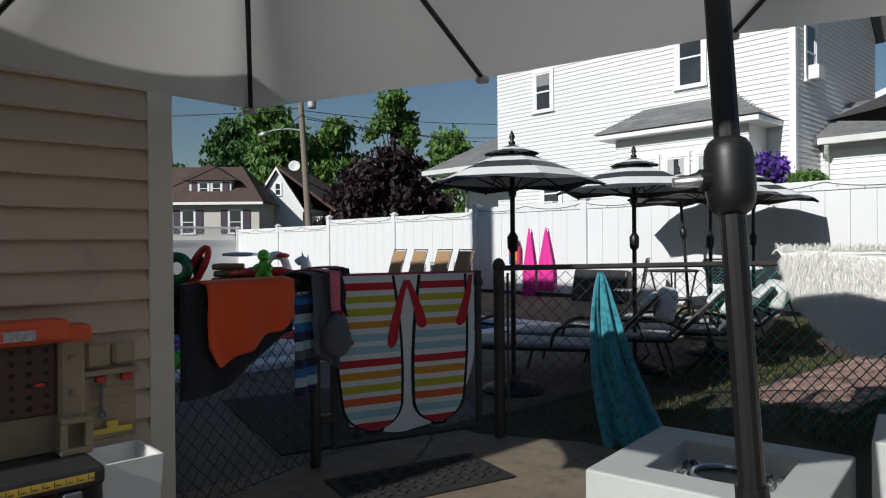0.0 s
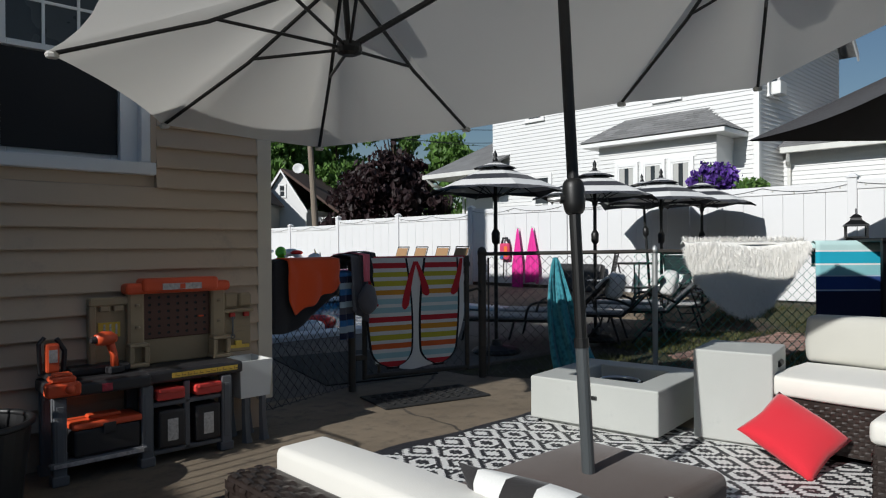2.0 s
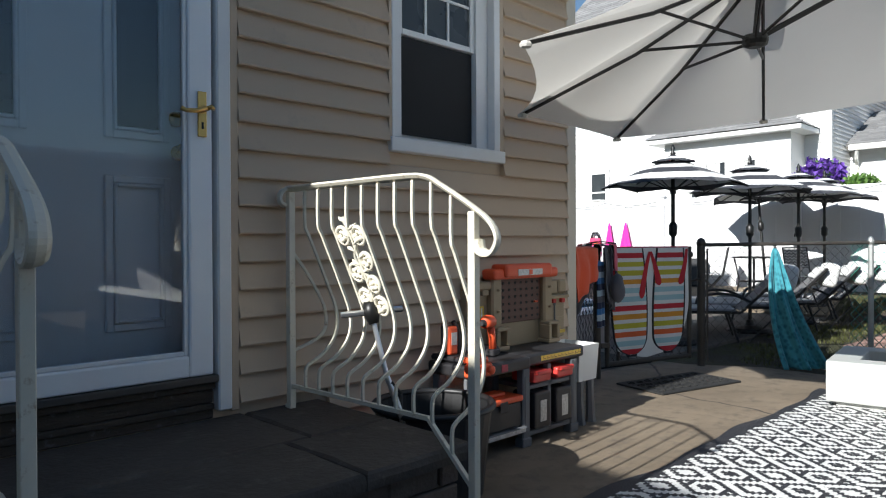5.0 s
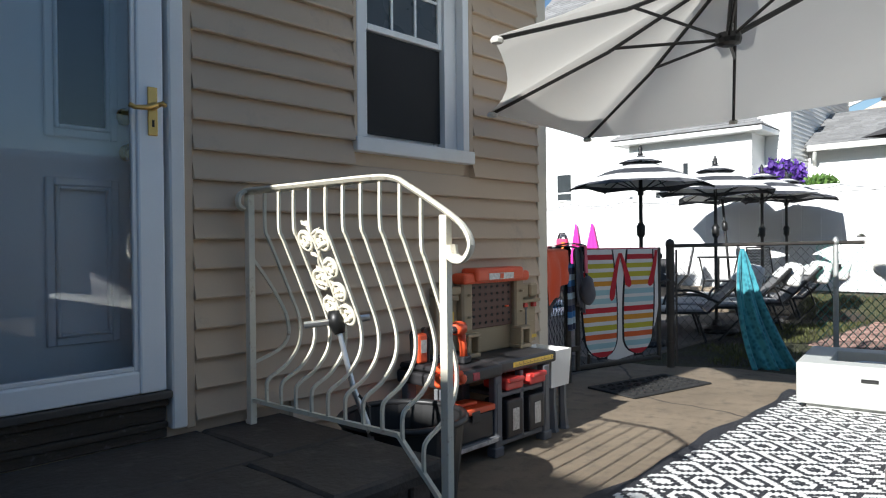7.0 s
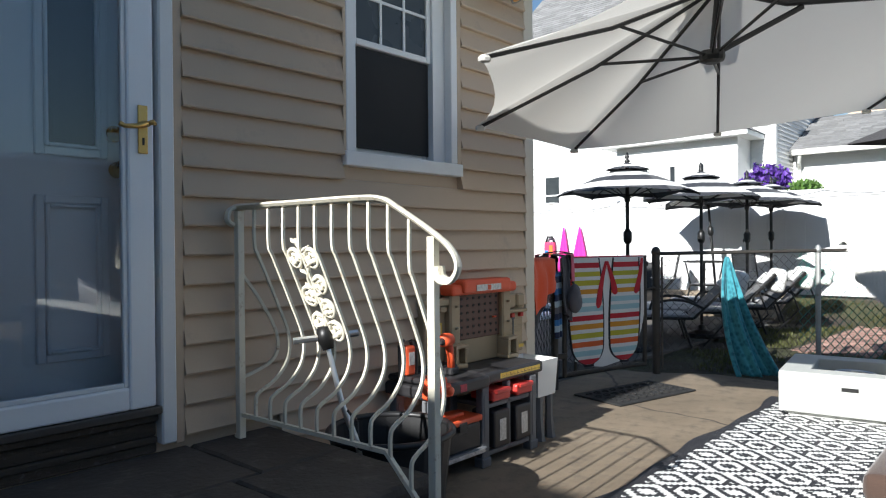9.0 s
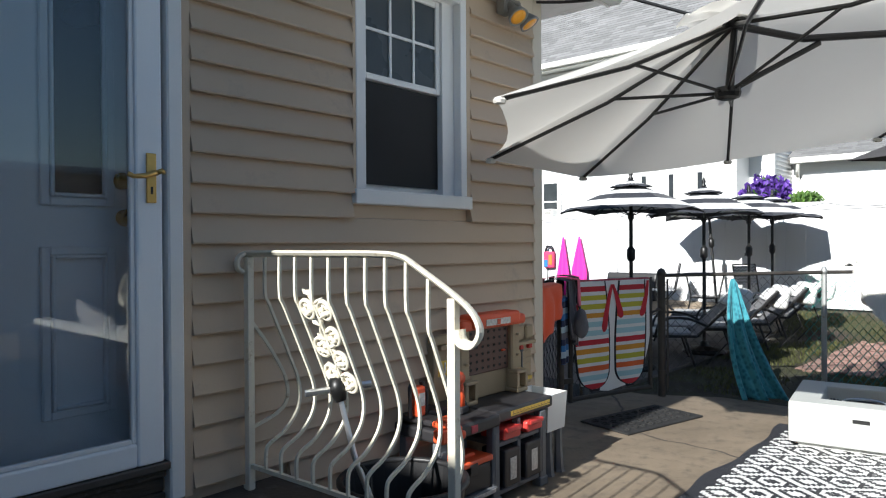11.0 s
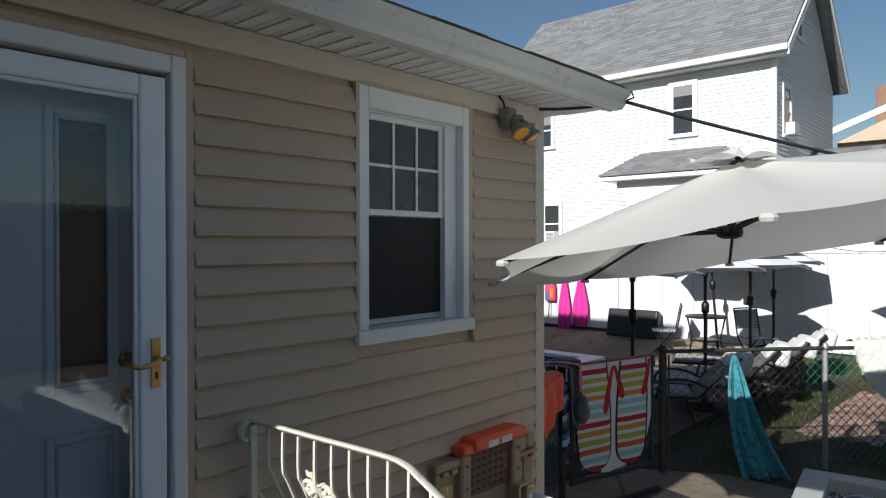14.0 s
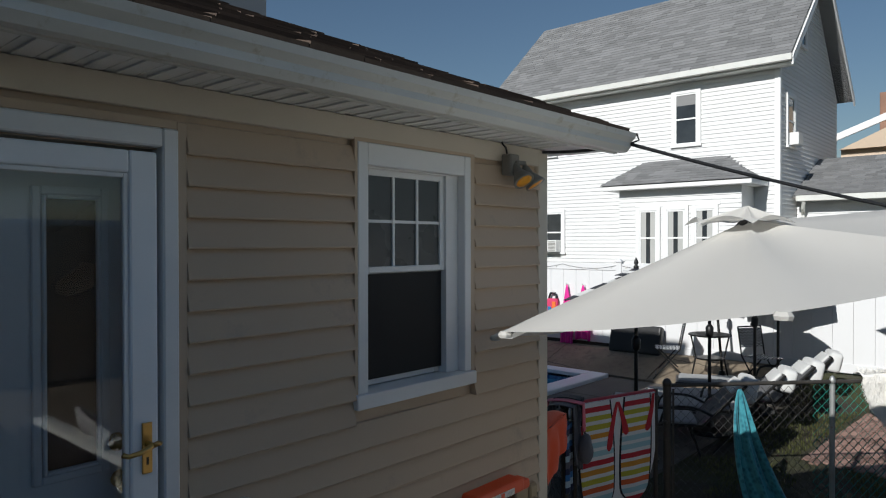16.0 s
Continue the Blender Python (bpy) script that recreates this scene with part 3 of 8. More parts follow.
sash("upper_sash", -0.345, 0.20, 2.07, 2.55, WY + 0.045, 0.03, M_FROST, 2, 3)
sash("lower_sash", -0.345, 0.20, 1.55, 2.095, WY + 0.08, 0.035, M_SCREEN)
part("insect_screen", bx(-0.34, 0.195, WY + 0.062, WY + 0.066, 1.58, 2.065), mat("screen_mesh", (0.007, 0.007, 0.008), 0.7, vary=0.25, fine=700, bump=0.2, dist=0.001), window)

# ---- door ----
door = thing("door_1", 0, 0, 0, label="white storm door with full glass over a panelled door", category="door", kind="structure")
bm = bmesh.new()
box(bm, -1.318, -1.262, WY - 0.035, WY + 0.05, 0.40, 2.60, 0.006)
box(bm, -2.40, -2.33, WY - 0.035, WY + 0.05, 0.40, 2.60, 0.006)
box(bm, -2.33, -1.318, WY - 0.034, WY + 0.05, 2.535, 2.60, 0.006)
part("door_frame", bm, M_TRIM, door)
part("j_channel", bx(-1.2615, -1.225, WY - 0.02, WY + 0.012, 0.39, 2.63, 0.003), M_SIDING, door)
part("j_channel", bx(-2.42, -1.2615, WY - 0.02, WY + 0.012, 2.601, 2.635, 0.003), M_SIDING, door)
storm = part("storm_door", bx(-1.43, -1.336, WY - 0.03, WY + 0.01, 0.545, 2.515, 0.008, 2), M_DOOR, door)
bm = bmesh.new()
box(bm, -2.325, -2.23, WY - 0.03, WY + 0.01, 0.545, 2.515, 0.008, 2)
box(bm, -2.23, -1.43, WY - 0.03, WY + 0.01, 2.44, 2.515, 0.008, 2)
box(bm, -2.23, -1.43, WY - 0.03, WY + 0.01, 0.545, 0.625, 0.008, 2)
part("storm_rails", bm, M_DOOR, storm)
bm = bmesh.new()
for x0, x1, z0, z1 in ((-1.447, -1.431, 0.626, 2.439), (-2.229, -2.213, 0.626, 2.439), (-2.213, -1.447, 2.423, 2.439), (-2.213, -1.447, 0.626, 0.642)):
    box(bm, x0, x1, WY - 0.022, WY + 0.0, z0, z1, 0.003)
part("glazing_bead", bm, M_TRIM, storm)
pane = part("glass_pane", bx(-2.214, -1.446, WY - 0.012, WY - 0.008, 0.64, 2.425), M_GLASS, storm)
pane.visible_shadow = False
inner = part("inner_door", bx(-2.33, -1.318, WY + 0.14, WY + 0.18, 0.48, 2.53), M_DOOR, door)
for cx in (-1.552, -2.035):
    w = 0.12
    for z0, z1, deep in ((1.432, 2.395, True), (0.72, 1.295, False)):
        bm = bmesh.new()
        for k, (t, yy) in enumerate(((0.028, 0.072), (0.012, 0.064))):
            a = w - 0.03 * k
            for x0, x1, zz0, zz1 in ((cx - a, cx - a + t, z0 + 0.03 * k, z1 - 0.03 * k), (cx + a - t, cx + a, z0 + 0.03 * k, z1 - 0.03 * k), (cx - a + t, cx + a - t, z0 + 0.03 * k, z0 + 0.03 * k + t), (cx - a + t, cx + a - t, z1 - 0.03 * k - t, z1 - 0.03 * k)):
                box(bm, x0, x1, WY + yy + 0.05, WY + 0.1395, zz0, zz1, 0.004)
        part("panel_moulding", bm, M_DOOR, inner)
        if deep:
            part("lite", bx(cx - w + 0.036, cx + w - 0.036, WY + 0.132, WY + 0.1385, z0 + 0.034, z1 - 0.034), mat("door_lite", (0.006, 0.006, 0.007), 0.3, vary=0.2, bump=0), inner, "dark tall glass lite")
bm = bmesh.new()
lathe([(0.012, 0.0), (0.03, 0.004), (0.03, 0.012), (0.012, 0.018), (0.012, 0.04), (0.03, 0.05), (0.034, 0.065), (0.022, 0.078)], 16, bm)
knob = part("door_knob", bm, M_BRASS, inner, "brass knob", True, m=pose(-1.40, WY + 0.135, 1.395, 90, 0, 0))
part("deadbolt", lathe([(0.03, 0), (0.03, 0.02), (0.015, 0.024)], 16), M_BRASS, inner, smooth=True, m=pose(-1.41, WY + 0.135, 1.525, 90, 0, 0))
handle = part("door_handle", bx(-1.395, -1.361, WY - 0.038, WY - 0.03, 1.442, 1.612, 0.003, 2), M_BRASS, storm, "worn brass lever handle")
part("lever", tb([(-1.378, WY - 0.038, 1.542), (-1.378, WY - 0.075, 1.542), (-1.394, WY - 0.085, 1.541), (-1.419, WY - 0.082, 1.529), (-1.459, WY - 0.08, 1.525), (-1.477, WY - 0.078, 1.533)], [0.011, 0.010, 0.010, 0.009, 0.008, 0.009], 8), M_BRASS, storm, smooth=True)
part("thumb_curl", tb([(-1.378, WY - 0.075, 1.542), (-1.364, WY - 0.085, 1.549), (-1.354, WY - 0.075, 1.545)], 0.009, 8), M_BRASS, storm, smooth=True)
part("keyhole", bx(-1.382, -1.374, WY - 0.0395, WY - 0.038, 1.472, 1.497), M_CABLE, storm)
part("threshold", bx(-2.33, -1.318, WY - 0.04, WY + 0.05, 0.515, 0.543, 0.004), mat("tarnished_sill_metal", (0.11, 0.10, 0.09), 0.5, 0.6, vary=0.3), door)
bm = bmesh.new()
for i, (z0, z1, dy) in enumerate(((0.488, 0.513, -0.02), (0.432, 0.485, 0.0), (0.408, 0.43, -0.012), (0.371, 0.406, -0.002))):
    box(bm, -2.4, -1.325, WY + dy, WY + 0.06, z0, z1, 0.004)
part("sill_board", bm, M_WOODROT, door, "rotted wooden sill boards")

# ---- stone landing and steps ----
step = thing("stone_landing", 0, 0, 0, label="bluestone-topped landing with rough edge by the door", category="steps", kind="structure")


def slab(x0, x1, y0, y1, z0, z1, seed, chip=0.012):
    bm = bmesh.new()
    nx, ny = max(2, int((x1 - x0) / 0.06)), max(2, int((y1 - y0) / 0.06))
    ring = [(x0 + (x1 - x0) * i / nx, y0) for i in range(nx)] + [(x1, y0 + (y1 - y0) * i / ny) for i in range(ny)] + [(x1 - (x1 - x0) * i / nx, y1) for i in range(nx)] + [(x0, y1 - (y1 - y0) * i / ny) for i in range(ny)]
    cx, cy = (x0 + x1) / 2, (y0 + y1) / 2
    rings = []
    for z, inset in ((z0, 0.0), ((z0 + z1) / 2, -0.004), (z1 - 0.008, 0.003), (z1, 0.014)):
        row = []
        for x, y in ring:
            k = noise.noise(Vector((x * 9 + seed, y * 9, z * 25))) * chip - inset
            d = Vector((x - cx, y - cy)).normalized()
            row.append(bm.verts.new((x + d.x * k, y + d.y * k, z)))
        rings.append(row)
    k = len(ring)
    for a, b in zip(rings, rings[1:]):
        for j in range(k):
            bm.faces.new((a[j], a[(j + 1) % k], b[(j + 1) % k], b[j]))
    bm.faces.new(rings[-1])
    bm.faces.new(rings[0])
    return bm


SX0, SX1, SY0 = -2.42, -0.845, 1.72
for i, (x0, x1, y0, y1) in enumerate(((SX0, -1.30, SY0, 2.16), (-1.295, SX1, SY0, 2.16), (SX0, -1.20, 2.165, WY + 0.008), (-1.195, SX1, 2.165, WY + 0.008))):
    part("flagstone", slab(x0, x1, y0, y1, 0.315, 0.37, i * 3.1, 0.008), M_STONE, step)
part("core", bx(SX0 + 0.06, SX1 - 0.06, SY0 + 0.06, WY - 0.01, 0.0, 0.3145), M_BRICKBASE, step)
rnd = random.Random(3)
for row in range(4):
    z0 = 0.002 + row * 0.078
    x = SX0 + 0.03 - 0.1 * (row % 2)
    while x < SX1 - 0.05:
        x1 = min(x + 0.21, SX1 - 0.035)
        part("masonry_block", bx(max(x, SX0 + 0.03), x1, SY0 + 0.03 + rnd.random() * 0.008, SY0 + 0.0595, z0, z0 + 0.07, 0.006), M_BRICKBASE, step)
        x += 0.218
    y = SY0 + 0.06
    while y < WY - 0.06:
        part("masonry_block", bx(SX1 - 0.0595, SX1 - 0.032 - rnd.random() * 0.008, y, min(y + 0.21, WY - 0.03), z0, z0 + 0.07, 0.006), M_BRICKBASE, step)
        y += 0.218
part("lower_tread", slab(-2.5, -0.83, 1.30, SY0 + 0.02, 0.12, 0.175, 40, 0.01), M_STONE, step)
part("lower_core", bx(-2.44, -0.88, 1.35, SY0 + 0.02, 0.0, 0.12), M_BRICKBASE, step)


# ---- iron railings ----
def arc_points(pts, n=6):
    """A smooth curve through the points (Catmull-Rom)."""
    pts = [Vector(p) for p in pts]
    out = []
    for i in range(len(pts) - 1):
        p0, p1, p2, p3 = pts[max(i - 1, 0)], pts[i], pts[i + 1], pts[min(i + 2, len(pts) - 1)]
        for k in range(n):
            t = k / n
            out.append(0.5 * ((2 * p1) + (p2 - p0) * t + (2 * p0 - 5 * p1 + 4 * p2 - p3) * t * t + (3 * p1 - p0 - 3 * p2 + p3) * t ** 3))
    return out + [pts[-1]]


def railing(name, x, side, label):
    """Wall post at y 2.56, front post at y 1.55; balusters belly out to one side."""
    ob = thing(name, x, 0, 0, label=label, category="railing", group="step railings")
    yb, ybend, yf = 2.555, 1.77, 1.57
    top = lambda y: 1.262 if y > ybend else 1.262 - (ybend - y) * 0.56
    low = lambda y: 0.462 if y > ybend else 0.462 - (ybend - y) * 0.95
    part("post", bx(-0.014, 0.014, yb - 0.014, yb + 0.014, 0.37, 1.25, 0.002), M_IRON, ob)
    part("post", bx(-0.014, 0.014, yf - 0.014, yf + 0.014, 0.175, top(yf) - 0.012, 0.002), M_IRON, ob)
    rail = arc_points([(-0.022, yb + 0.005, 1.195), (-0.04, yb + 0.01, 1.208), (-0.042, yb + 0.012, 1.235), (-0.028, yb + 0.008, 1.257), (0, yb - 0.02, 1.264), (0, 2.2, 1.264), (0, ybend + 0.1, 1.264), (0, ybend, 1.255), (0, ybend - 0.06, 1.228), (0, yf, top(yf)), (0, yf - 0.07, top(yf) - 0.05), (0, yf - 0.095, top(yf) - 0.10), (0, yf - 0.07, top(yf) - 0.14), (0, yf - 0.03, top(yf) - 0.135), (0, yf - 0.02, top(yf) - 0.10)], 5)
    part("handrail", tube(bmesh.new(), rail, 0.0235, 8, flat=0.42), M_IRON, ob, "moulded iron handrail with scrolled end")
    part("bottom_rail", tb([(0, yb, 0.462), (0, ybend, 0.462), (0, yf, low(yf))], 0.0105, 4), M_IRON, ob)
    part("bracket", tb([(0, yb, 0.43), (0, yb, 0.38), (0, yb + 0.03, 0.375)], 0.012, 4), M_IRON, ob)
    n = 10
    for i in range(n):
        y = yb - 0.088 * (i + 1) - 0.012
        zt, zb = top(y) - 0.01, low(y)
        d = side
        h = zt - zb
        pts = [(0, y, zt), (0, y, zt - 0.17 * h), (d * 0.02, y, zt - 0.23 * h), (d * 0.10, y, zt - 0.45 * h), (d * 0.155, y, zt - 0.62 * h), (d * 0.15, y, zt - 0.74 * h), (d * 0.09, y, zt - 0.83 * h), (d * 0.02, y, zt - 0.875 * h), (0, y, zt - 0.91 * h), (0, y, zb)]
        part("baluster", tube(bmesh.new(), arc_points(pts, 4), 0.0072, 4), M_IRON, ob)
    pts = [(0, yb, 1.02), (side * 0.08, yb - 0.02, 0.90), (side * 0.15, yb - 0.03, 0.76), (side * 0.13, yb - 0.03, 0.66), (0, yb, 0.60)]
    part("end_scroll", tube(bmesh.new(), arc_points(pts, 5), 0.008, 4), M_IRON, ob)
    # cast panel of leaves and roses between two balusters
    bm = bmesh.new()
    cy = yb - 0.088 * 3.5 - 0.055
    def surf(z):
        t = (1.262 - 0.01 - z) / 0.79
        return side * np.interp(t, [0.17, 0.23, 0.45, 0.62, 0.74], [0, 0.02, 0.10, 0.155, 0.15])
    for k, (dy, z, r) in enumerate(((-0.045, 1.07, 0.032), (0.045, 1.07, 0.032), (-0.04, 0.975, 0.03), (0.042, 0.93, 0.034), (-0.035, 0.885, 0.03), (0.04, 0.83, 0.032), (-0.04, 0.80, 0.034))):
        ring = [(surf(z + r * math.sin(a)) * 1.0, cy + dy + r * math.cos(a), z + r * math.sin(a)) for a in [2 * math.pi * j / 14 for j in range(14)]]
        tube(bm, ring, 0.0085, 6, True)
        for j in range(5):
            a = 2 * math.pi * j / 5 + k
            c = Vector((surf(z), cy + dy + 0.016 * math.cos(a), z + 0.016 * math.sin(a)))
            bmesh.ops.create_icosphere(bm, subdivisions=1, radius=0.0125, matrix=Matrix.Translation(c))
    stem = [(surf(z), cy + 0.02 * math.sin(z * 40), z) for z in np.linspace(1.14, 0.77, 24)]
    tube(bm, stem, 0.007, 6)
    for k in range(14):
        z = 1.13 - k * 0.027
        s_ = -1 if k % 2 else 1
        c = Vector((surf(z), cy + s_ * 0.028, z))
        tube(bm, [c - Vector((0, s_ * 0.022, 0.012)), c, c + Vector((0, s_ * 0.02, 0.012))], [0.004, 0.015, 0.003], 6, flat=0.5)
    part("cast_ornament", bm, M_IRON, ob, "cast scroll of roses and leaves", True)
    return ob


rail_r = railing("railing", -0.985, 1, "cream-painted wrought-iron railing with bellied bars, chipped paint")
rail_r.matrix_world = pose(-1.022, 2.572, 0, 0, 0, 2.4) @ pose(0, -2.555, 0)
railing("railing", -2.20, -1, "cream-painted wrought-iron railing at the far side of the step")


# ---- chain-link fence and gate ----
def chain(length, z0, z1, pitch=0.040, r=0.0028):
    """Diamond mesh in the local x-z plane."""
    bm = bmesh.new()
    n = int(length / pitch)
    rows = int((z1 - z0) / pitch)
    for i in range(n):
        pts = [(pitch * (i + (k + i) % 2), 0.003 * (1 if (k + i) % 2 else -1), z0 + (z1 - z0) * k / rows) for k in range(rows + 1)]
        tube(bm, pts, r, 3)
    return bm


def fence_post(parent, x, top=1.05, r=0.028, material=None):
    p = part("post", lathe([(r, 0.0), (r, top - 0.05)], 14), material or M_GALV, parent, smooth=False, m=pose(x, 0, 0))
    part("post_cap", lathe([(r + 0.004, top - 0.06), (r + 0.005, top - 0.03), (r * 0.8, top - 0.005), (0.006, top + 0.006)], 14), material or M_GALV, p, smooth=True)
    return p


f1 = thing("chain_link_fence", 1.10, 2.80, 0, math.degrees(math.atan2(0.27, 0.88)), "weathered chain-link fence between house and gate", "fence")
part("mesh", chain(0.88, 0.04, 0.98), M_WIRE, f1)
fence_post(f1, 0.92, 1.03)
part("top_rail", tb([(0, 0, 0.985), (0.9, 0, 0.985)], 0.018, 8), M_GALV, f1)
part("tension_wire", tb([(0, 0, 0.05), (0.9, 0, 0.05)], 0.003, 4), M_WIRE, f1)

ga = math.degrees(math.atan2(2.79 - 3.05, 2.95 - 2.06))
gate = thing("chain_link_gate", 2.06, 3.05, 0, ga, "grey chain-link gate with bars and towel over it", "gate")
GL = 0.93
bm = bmesh.new()
part("mesh", chain(GL - 0.06, 0.10, 0.96), M_WIRE, gate, m=pose(0.03, 0, 0))
for x in (0.02, GL - 0.02):
    part("gate_upright", tb([(x, 0, 0.08), (x, 0, 1.01)], 0.02, 10), M_GALV, gate)
part("gate_upright", tb([(0.14, 0.01, 0.10), (0.14, 0.01, 0.98)], 0.014, 8), M_GALV, gate)
for z in (0.10, 0.97):
    part("gate_rail", tb([(0.02, 0, z), (GL - 0.02, 0, z)], 0.019, 10), M_GALV, gate)
for z in (0.25, 0.86):
    part("hinge", bx(-0.06, 0.03, -0.025, 0.025, z - 0.02, z + 0.02, 0.004), M_GALV, gate)
part("latch", tb([(GL - 0.02, -0.02, 0.72), (GL + 0.06, -0.03, 0.74), (GL + 0.10, -0.02, 0.72)], 0.01, 6), M_GALV, gate)
part("latch", bx(GL - 0.05, GL + 0.0, -0.03, 0.03, 0.92, 0.96, 0.006), M_GALV, gate)

FA = math.degrees(math.atan2(-0.71, 0.70))
FV = Vector((math.cos(radians(FA)), math.sin(radians(FA)), 0))
FN = Vector((-FV.y, FV.x, 0))
f2 = thing("chain_link_fence", 3.08, 2.76, 0, FA, "chain-link fence with dark top rail and green mesh end", "fence")
part("mesh", chain(1.25, 0.03, 1.0), M_WIRE, f2, "dark wire mesh")
part("mesh", chain(3.2, 0.03, 1.03), M_WIREGREEN, f2, "green coated wire mesh", m=pose(1.25, 0, 0))
part("mesh", chain(3.2, 0.03, 0.55), M_WIRE, f2, m=pose(1.25, 0.008, 0))
fence_post(f2, 0.0, 1.075, 0.033)
fence_post(f2, 1.42, 1.08, 0.022, M_GALVPALE)
fence_post(f2, 2.95, 1.08, 0.022, M_GALVPALE)
fence_post(f2, 4.45, 1.08, 0.022, M_GALVPALE)
part("top_rail", tb([(0, 0, 1.02), (1.4, 0, 1.035), (4.5, 0, 1.035)], 0.017, 8), M_GALV, f2)
for z in (0.2, 0.55, 0.93):
    part("tension_band", lathe([(0.036, z), (0.036, z + 0.02)], 12), M_GALV, f2)
part("tension_bar", bx(0.045, 0.06, -0.004, 0.004, 0.03, 0.99), M_GALV, f2)

# ---- white vinyl fence ----
FX = 9.0
vf = thing("vinyl_fence", FX, 0, 0, 0, "white vinyl privacy fence with capped posts", "fence")
posts = [-3.3, -0.85, 1.66, 3.95, 6.25, 8.6, 10.93, 13.3, 15.6, 17.8]
tops = [1.95, 1.95, 1.95, 1.93, 1.86, 1.86, 1.79, 1.82, 1.68, 1.67]
for y, t in zip(posts, tops):
    p = part("post", bx(-0.05, 0.05, y - 0.055, y + 0.055, 0.1, t, 0.004), M_VINYL, vf)
    bm = bmesh.new()
    box(bm, -0.065, 0.065, y - 0.07, y + 0.07, t, t + 0.02, 0.003)
    v = box(bm, -0.055, 0.055, y - 0.06, y + 0.06, t + 0.021, t + 0.06)
    for k in v:
        if k.co.z > t + 0.05:
            k.co.x *= 0.3
            k.co.y = y + (k.co.y - y) * 0.3
    part("post_cap", bm, M_VINYL, p)
for (ya, ta), (yb, tb_) in zip(zip(posts, tops), list(zip(posts, tops))[1:]):
    t = min(ta, tb_) - 0.03
    zb = 0.37 if ya > 4 else 0.30
    part("rail", bx(-0.03, 0.03, ya + 0.055, yb - 0.055, t - 0.12, t, 0.004), M_VINYL, vf)
    part("rail", bx(-0.03, 0.03, ya + 0.055, yb - 0.055, zb, zb + 0.13, 0.004), M_VINYL, vf)
    k = 8
    w = (yb - ya - 0.11) / k
    for i in range(k):
        part("fence_board", bx(-0.014, 0.014, ya + 0.055 + i * w + 0.0015, ya + 0.055 + (i + 1) * w - 0.0015, zb + 0.13, t - 0.12, 0.002), M_VINYL, vf)
part("kick_board", bx(-0.02, 0.02, 4.0, 17.8, 0.27, 0.365), M_WOODROT, vf, "dark board under the fence")
# lattice-topped return
lf = thing("lattice_fence", FX, 17.8, 0, 180, "white vinyl fence with lattice top", "fence")
part("panel", bx(0.06, 7, -0.014, 0.014, 0.1, 1.28, 0.003), M_VINYL, lf)
part("rail", bx(0.06, 7, -0.03, 0.03, 1.28, 1.36, 0.003), M_VINYL, lf)
part("rail", bx(0.06, 7, -0.03, 0.03, 1.66, 1.72, 0.003), M_VINYL, lf)
bm = bmesh.new()
for i in range(70):
    x = 0.1 + i * 0.1
    for s_ in (-1, 1):
        a, b = Vector((x, 0.004 * s_, 1.36)), Vector((x + 0.3 * s_, 0.004 * s_, 1.66))
        if 0.06 < b.x < 7:
            tube(bm, [a, b], 0.016, 4, flat=0.3)
part("lattice", bm, M_VINYL, lf)
# string of small lamps along the fence top
sl = thing("string_lights", FX - 0.04, 0, 0, 0, "thin white string lights sagging along the fence top", "string lights")
bm = bmesh.new()
M_BULB = mat("tiny_clear_bulb", (0.6, 0.58, 0.5), 0.2, vary=0.1, bump=0)
for (ya, ta), (yb, tb_) in zip(zip(posts, tops), list(zip(posts, tops))[1:]):
    for h in (0, 0.5):
        y0_, y1_ = ya + (yb - ya) * h, ya + (yb - ya) * (h + 0.5)
        pts = sag((0, y0_, min(ta, tb_) - 0.05), (0, y1_, min(ta, tb_) - 0.05), 0.07, 8)
        tube(bm, pts, 0.0035, 3)
        for p in pts[1::2]:
            bulb = bmesh.new()
            bmesh.ops.create_icosphere(bulb, subdivisions=1, radius=0.011, matrix=Matrix.Translation(p - Vector((0, 0, 0.018))))
            part("bulb", bulb, M_BULB, sl)
part("string_wire", bm, M_CABLE, sl)

# ---- the neighbour's white house ----
def tabs(bm, a, b, up, rows, expose, tab, seed, taper_a=0.0, taper_b=0.0, thick=0.012):
    """Lapped shingle tabs between the eave points a and b, climbing along up (unit vector)."""
    rnd = random.Random(seed)
    a, b, up = Vector(a), Vector(b), Vector(up)
    along = (b - a).normalized()
    nrm = along.cross(up).normalized()
    if nrm.z < 0:
        nrm = -nrm
    for r in range(rows):
        s0, s1 = taper_a * r * expose, (b - a).length - taper_b * r * expose
        x = s0 - rnd.random() * tab
        while x < s1:
            w = tab * (0.7 + 0.6 * rnd.random())
            u0, u1 = max(x, s0), min(x + w - 0.004, s1)
            x += w
            if u1 - u0 < 0.02:
                continue
            k = thick * (0.7 + 0.6 * rnd.random())
            lo, hi = a + up * (r * expose), a + up * ((r + 1) * expose + 0.01)
            p = [lo + along * u0 + nrm * k, lo + along * u1 + nrm * k, hi + along * u1 + nrm * 0.002, hi + along * u0 + nrm * 0.002]
            q = [lo + along * u0 - nrm * 0.002, lo + along * u1 - nrm * 0.002]
            v = [bm.verts.new(c) for c in p + q]
            bm.faces.new(v[:4])
            bm.faces.new((v[4], v[5], v[1], v[0]))
            bm.faces.new((v[4], v[0], v[3]))
            bm.faces.new((v[5], v[2], v[1]))


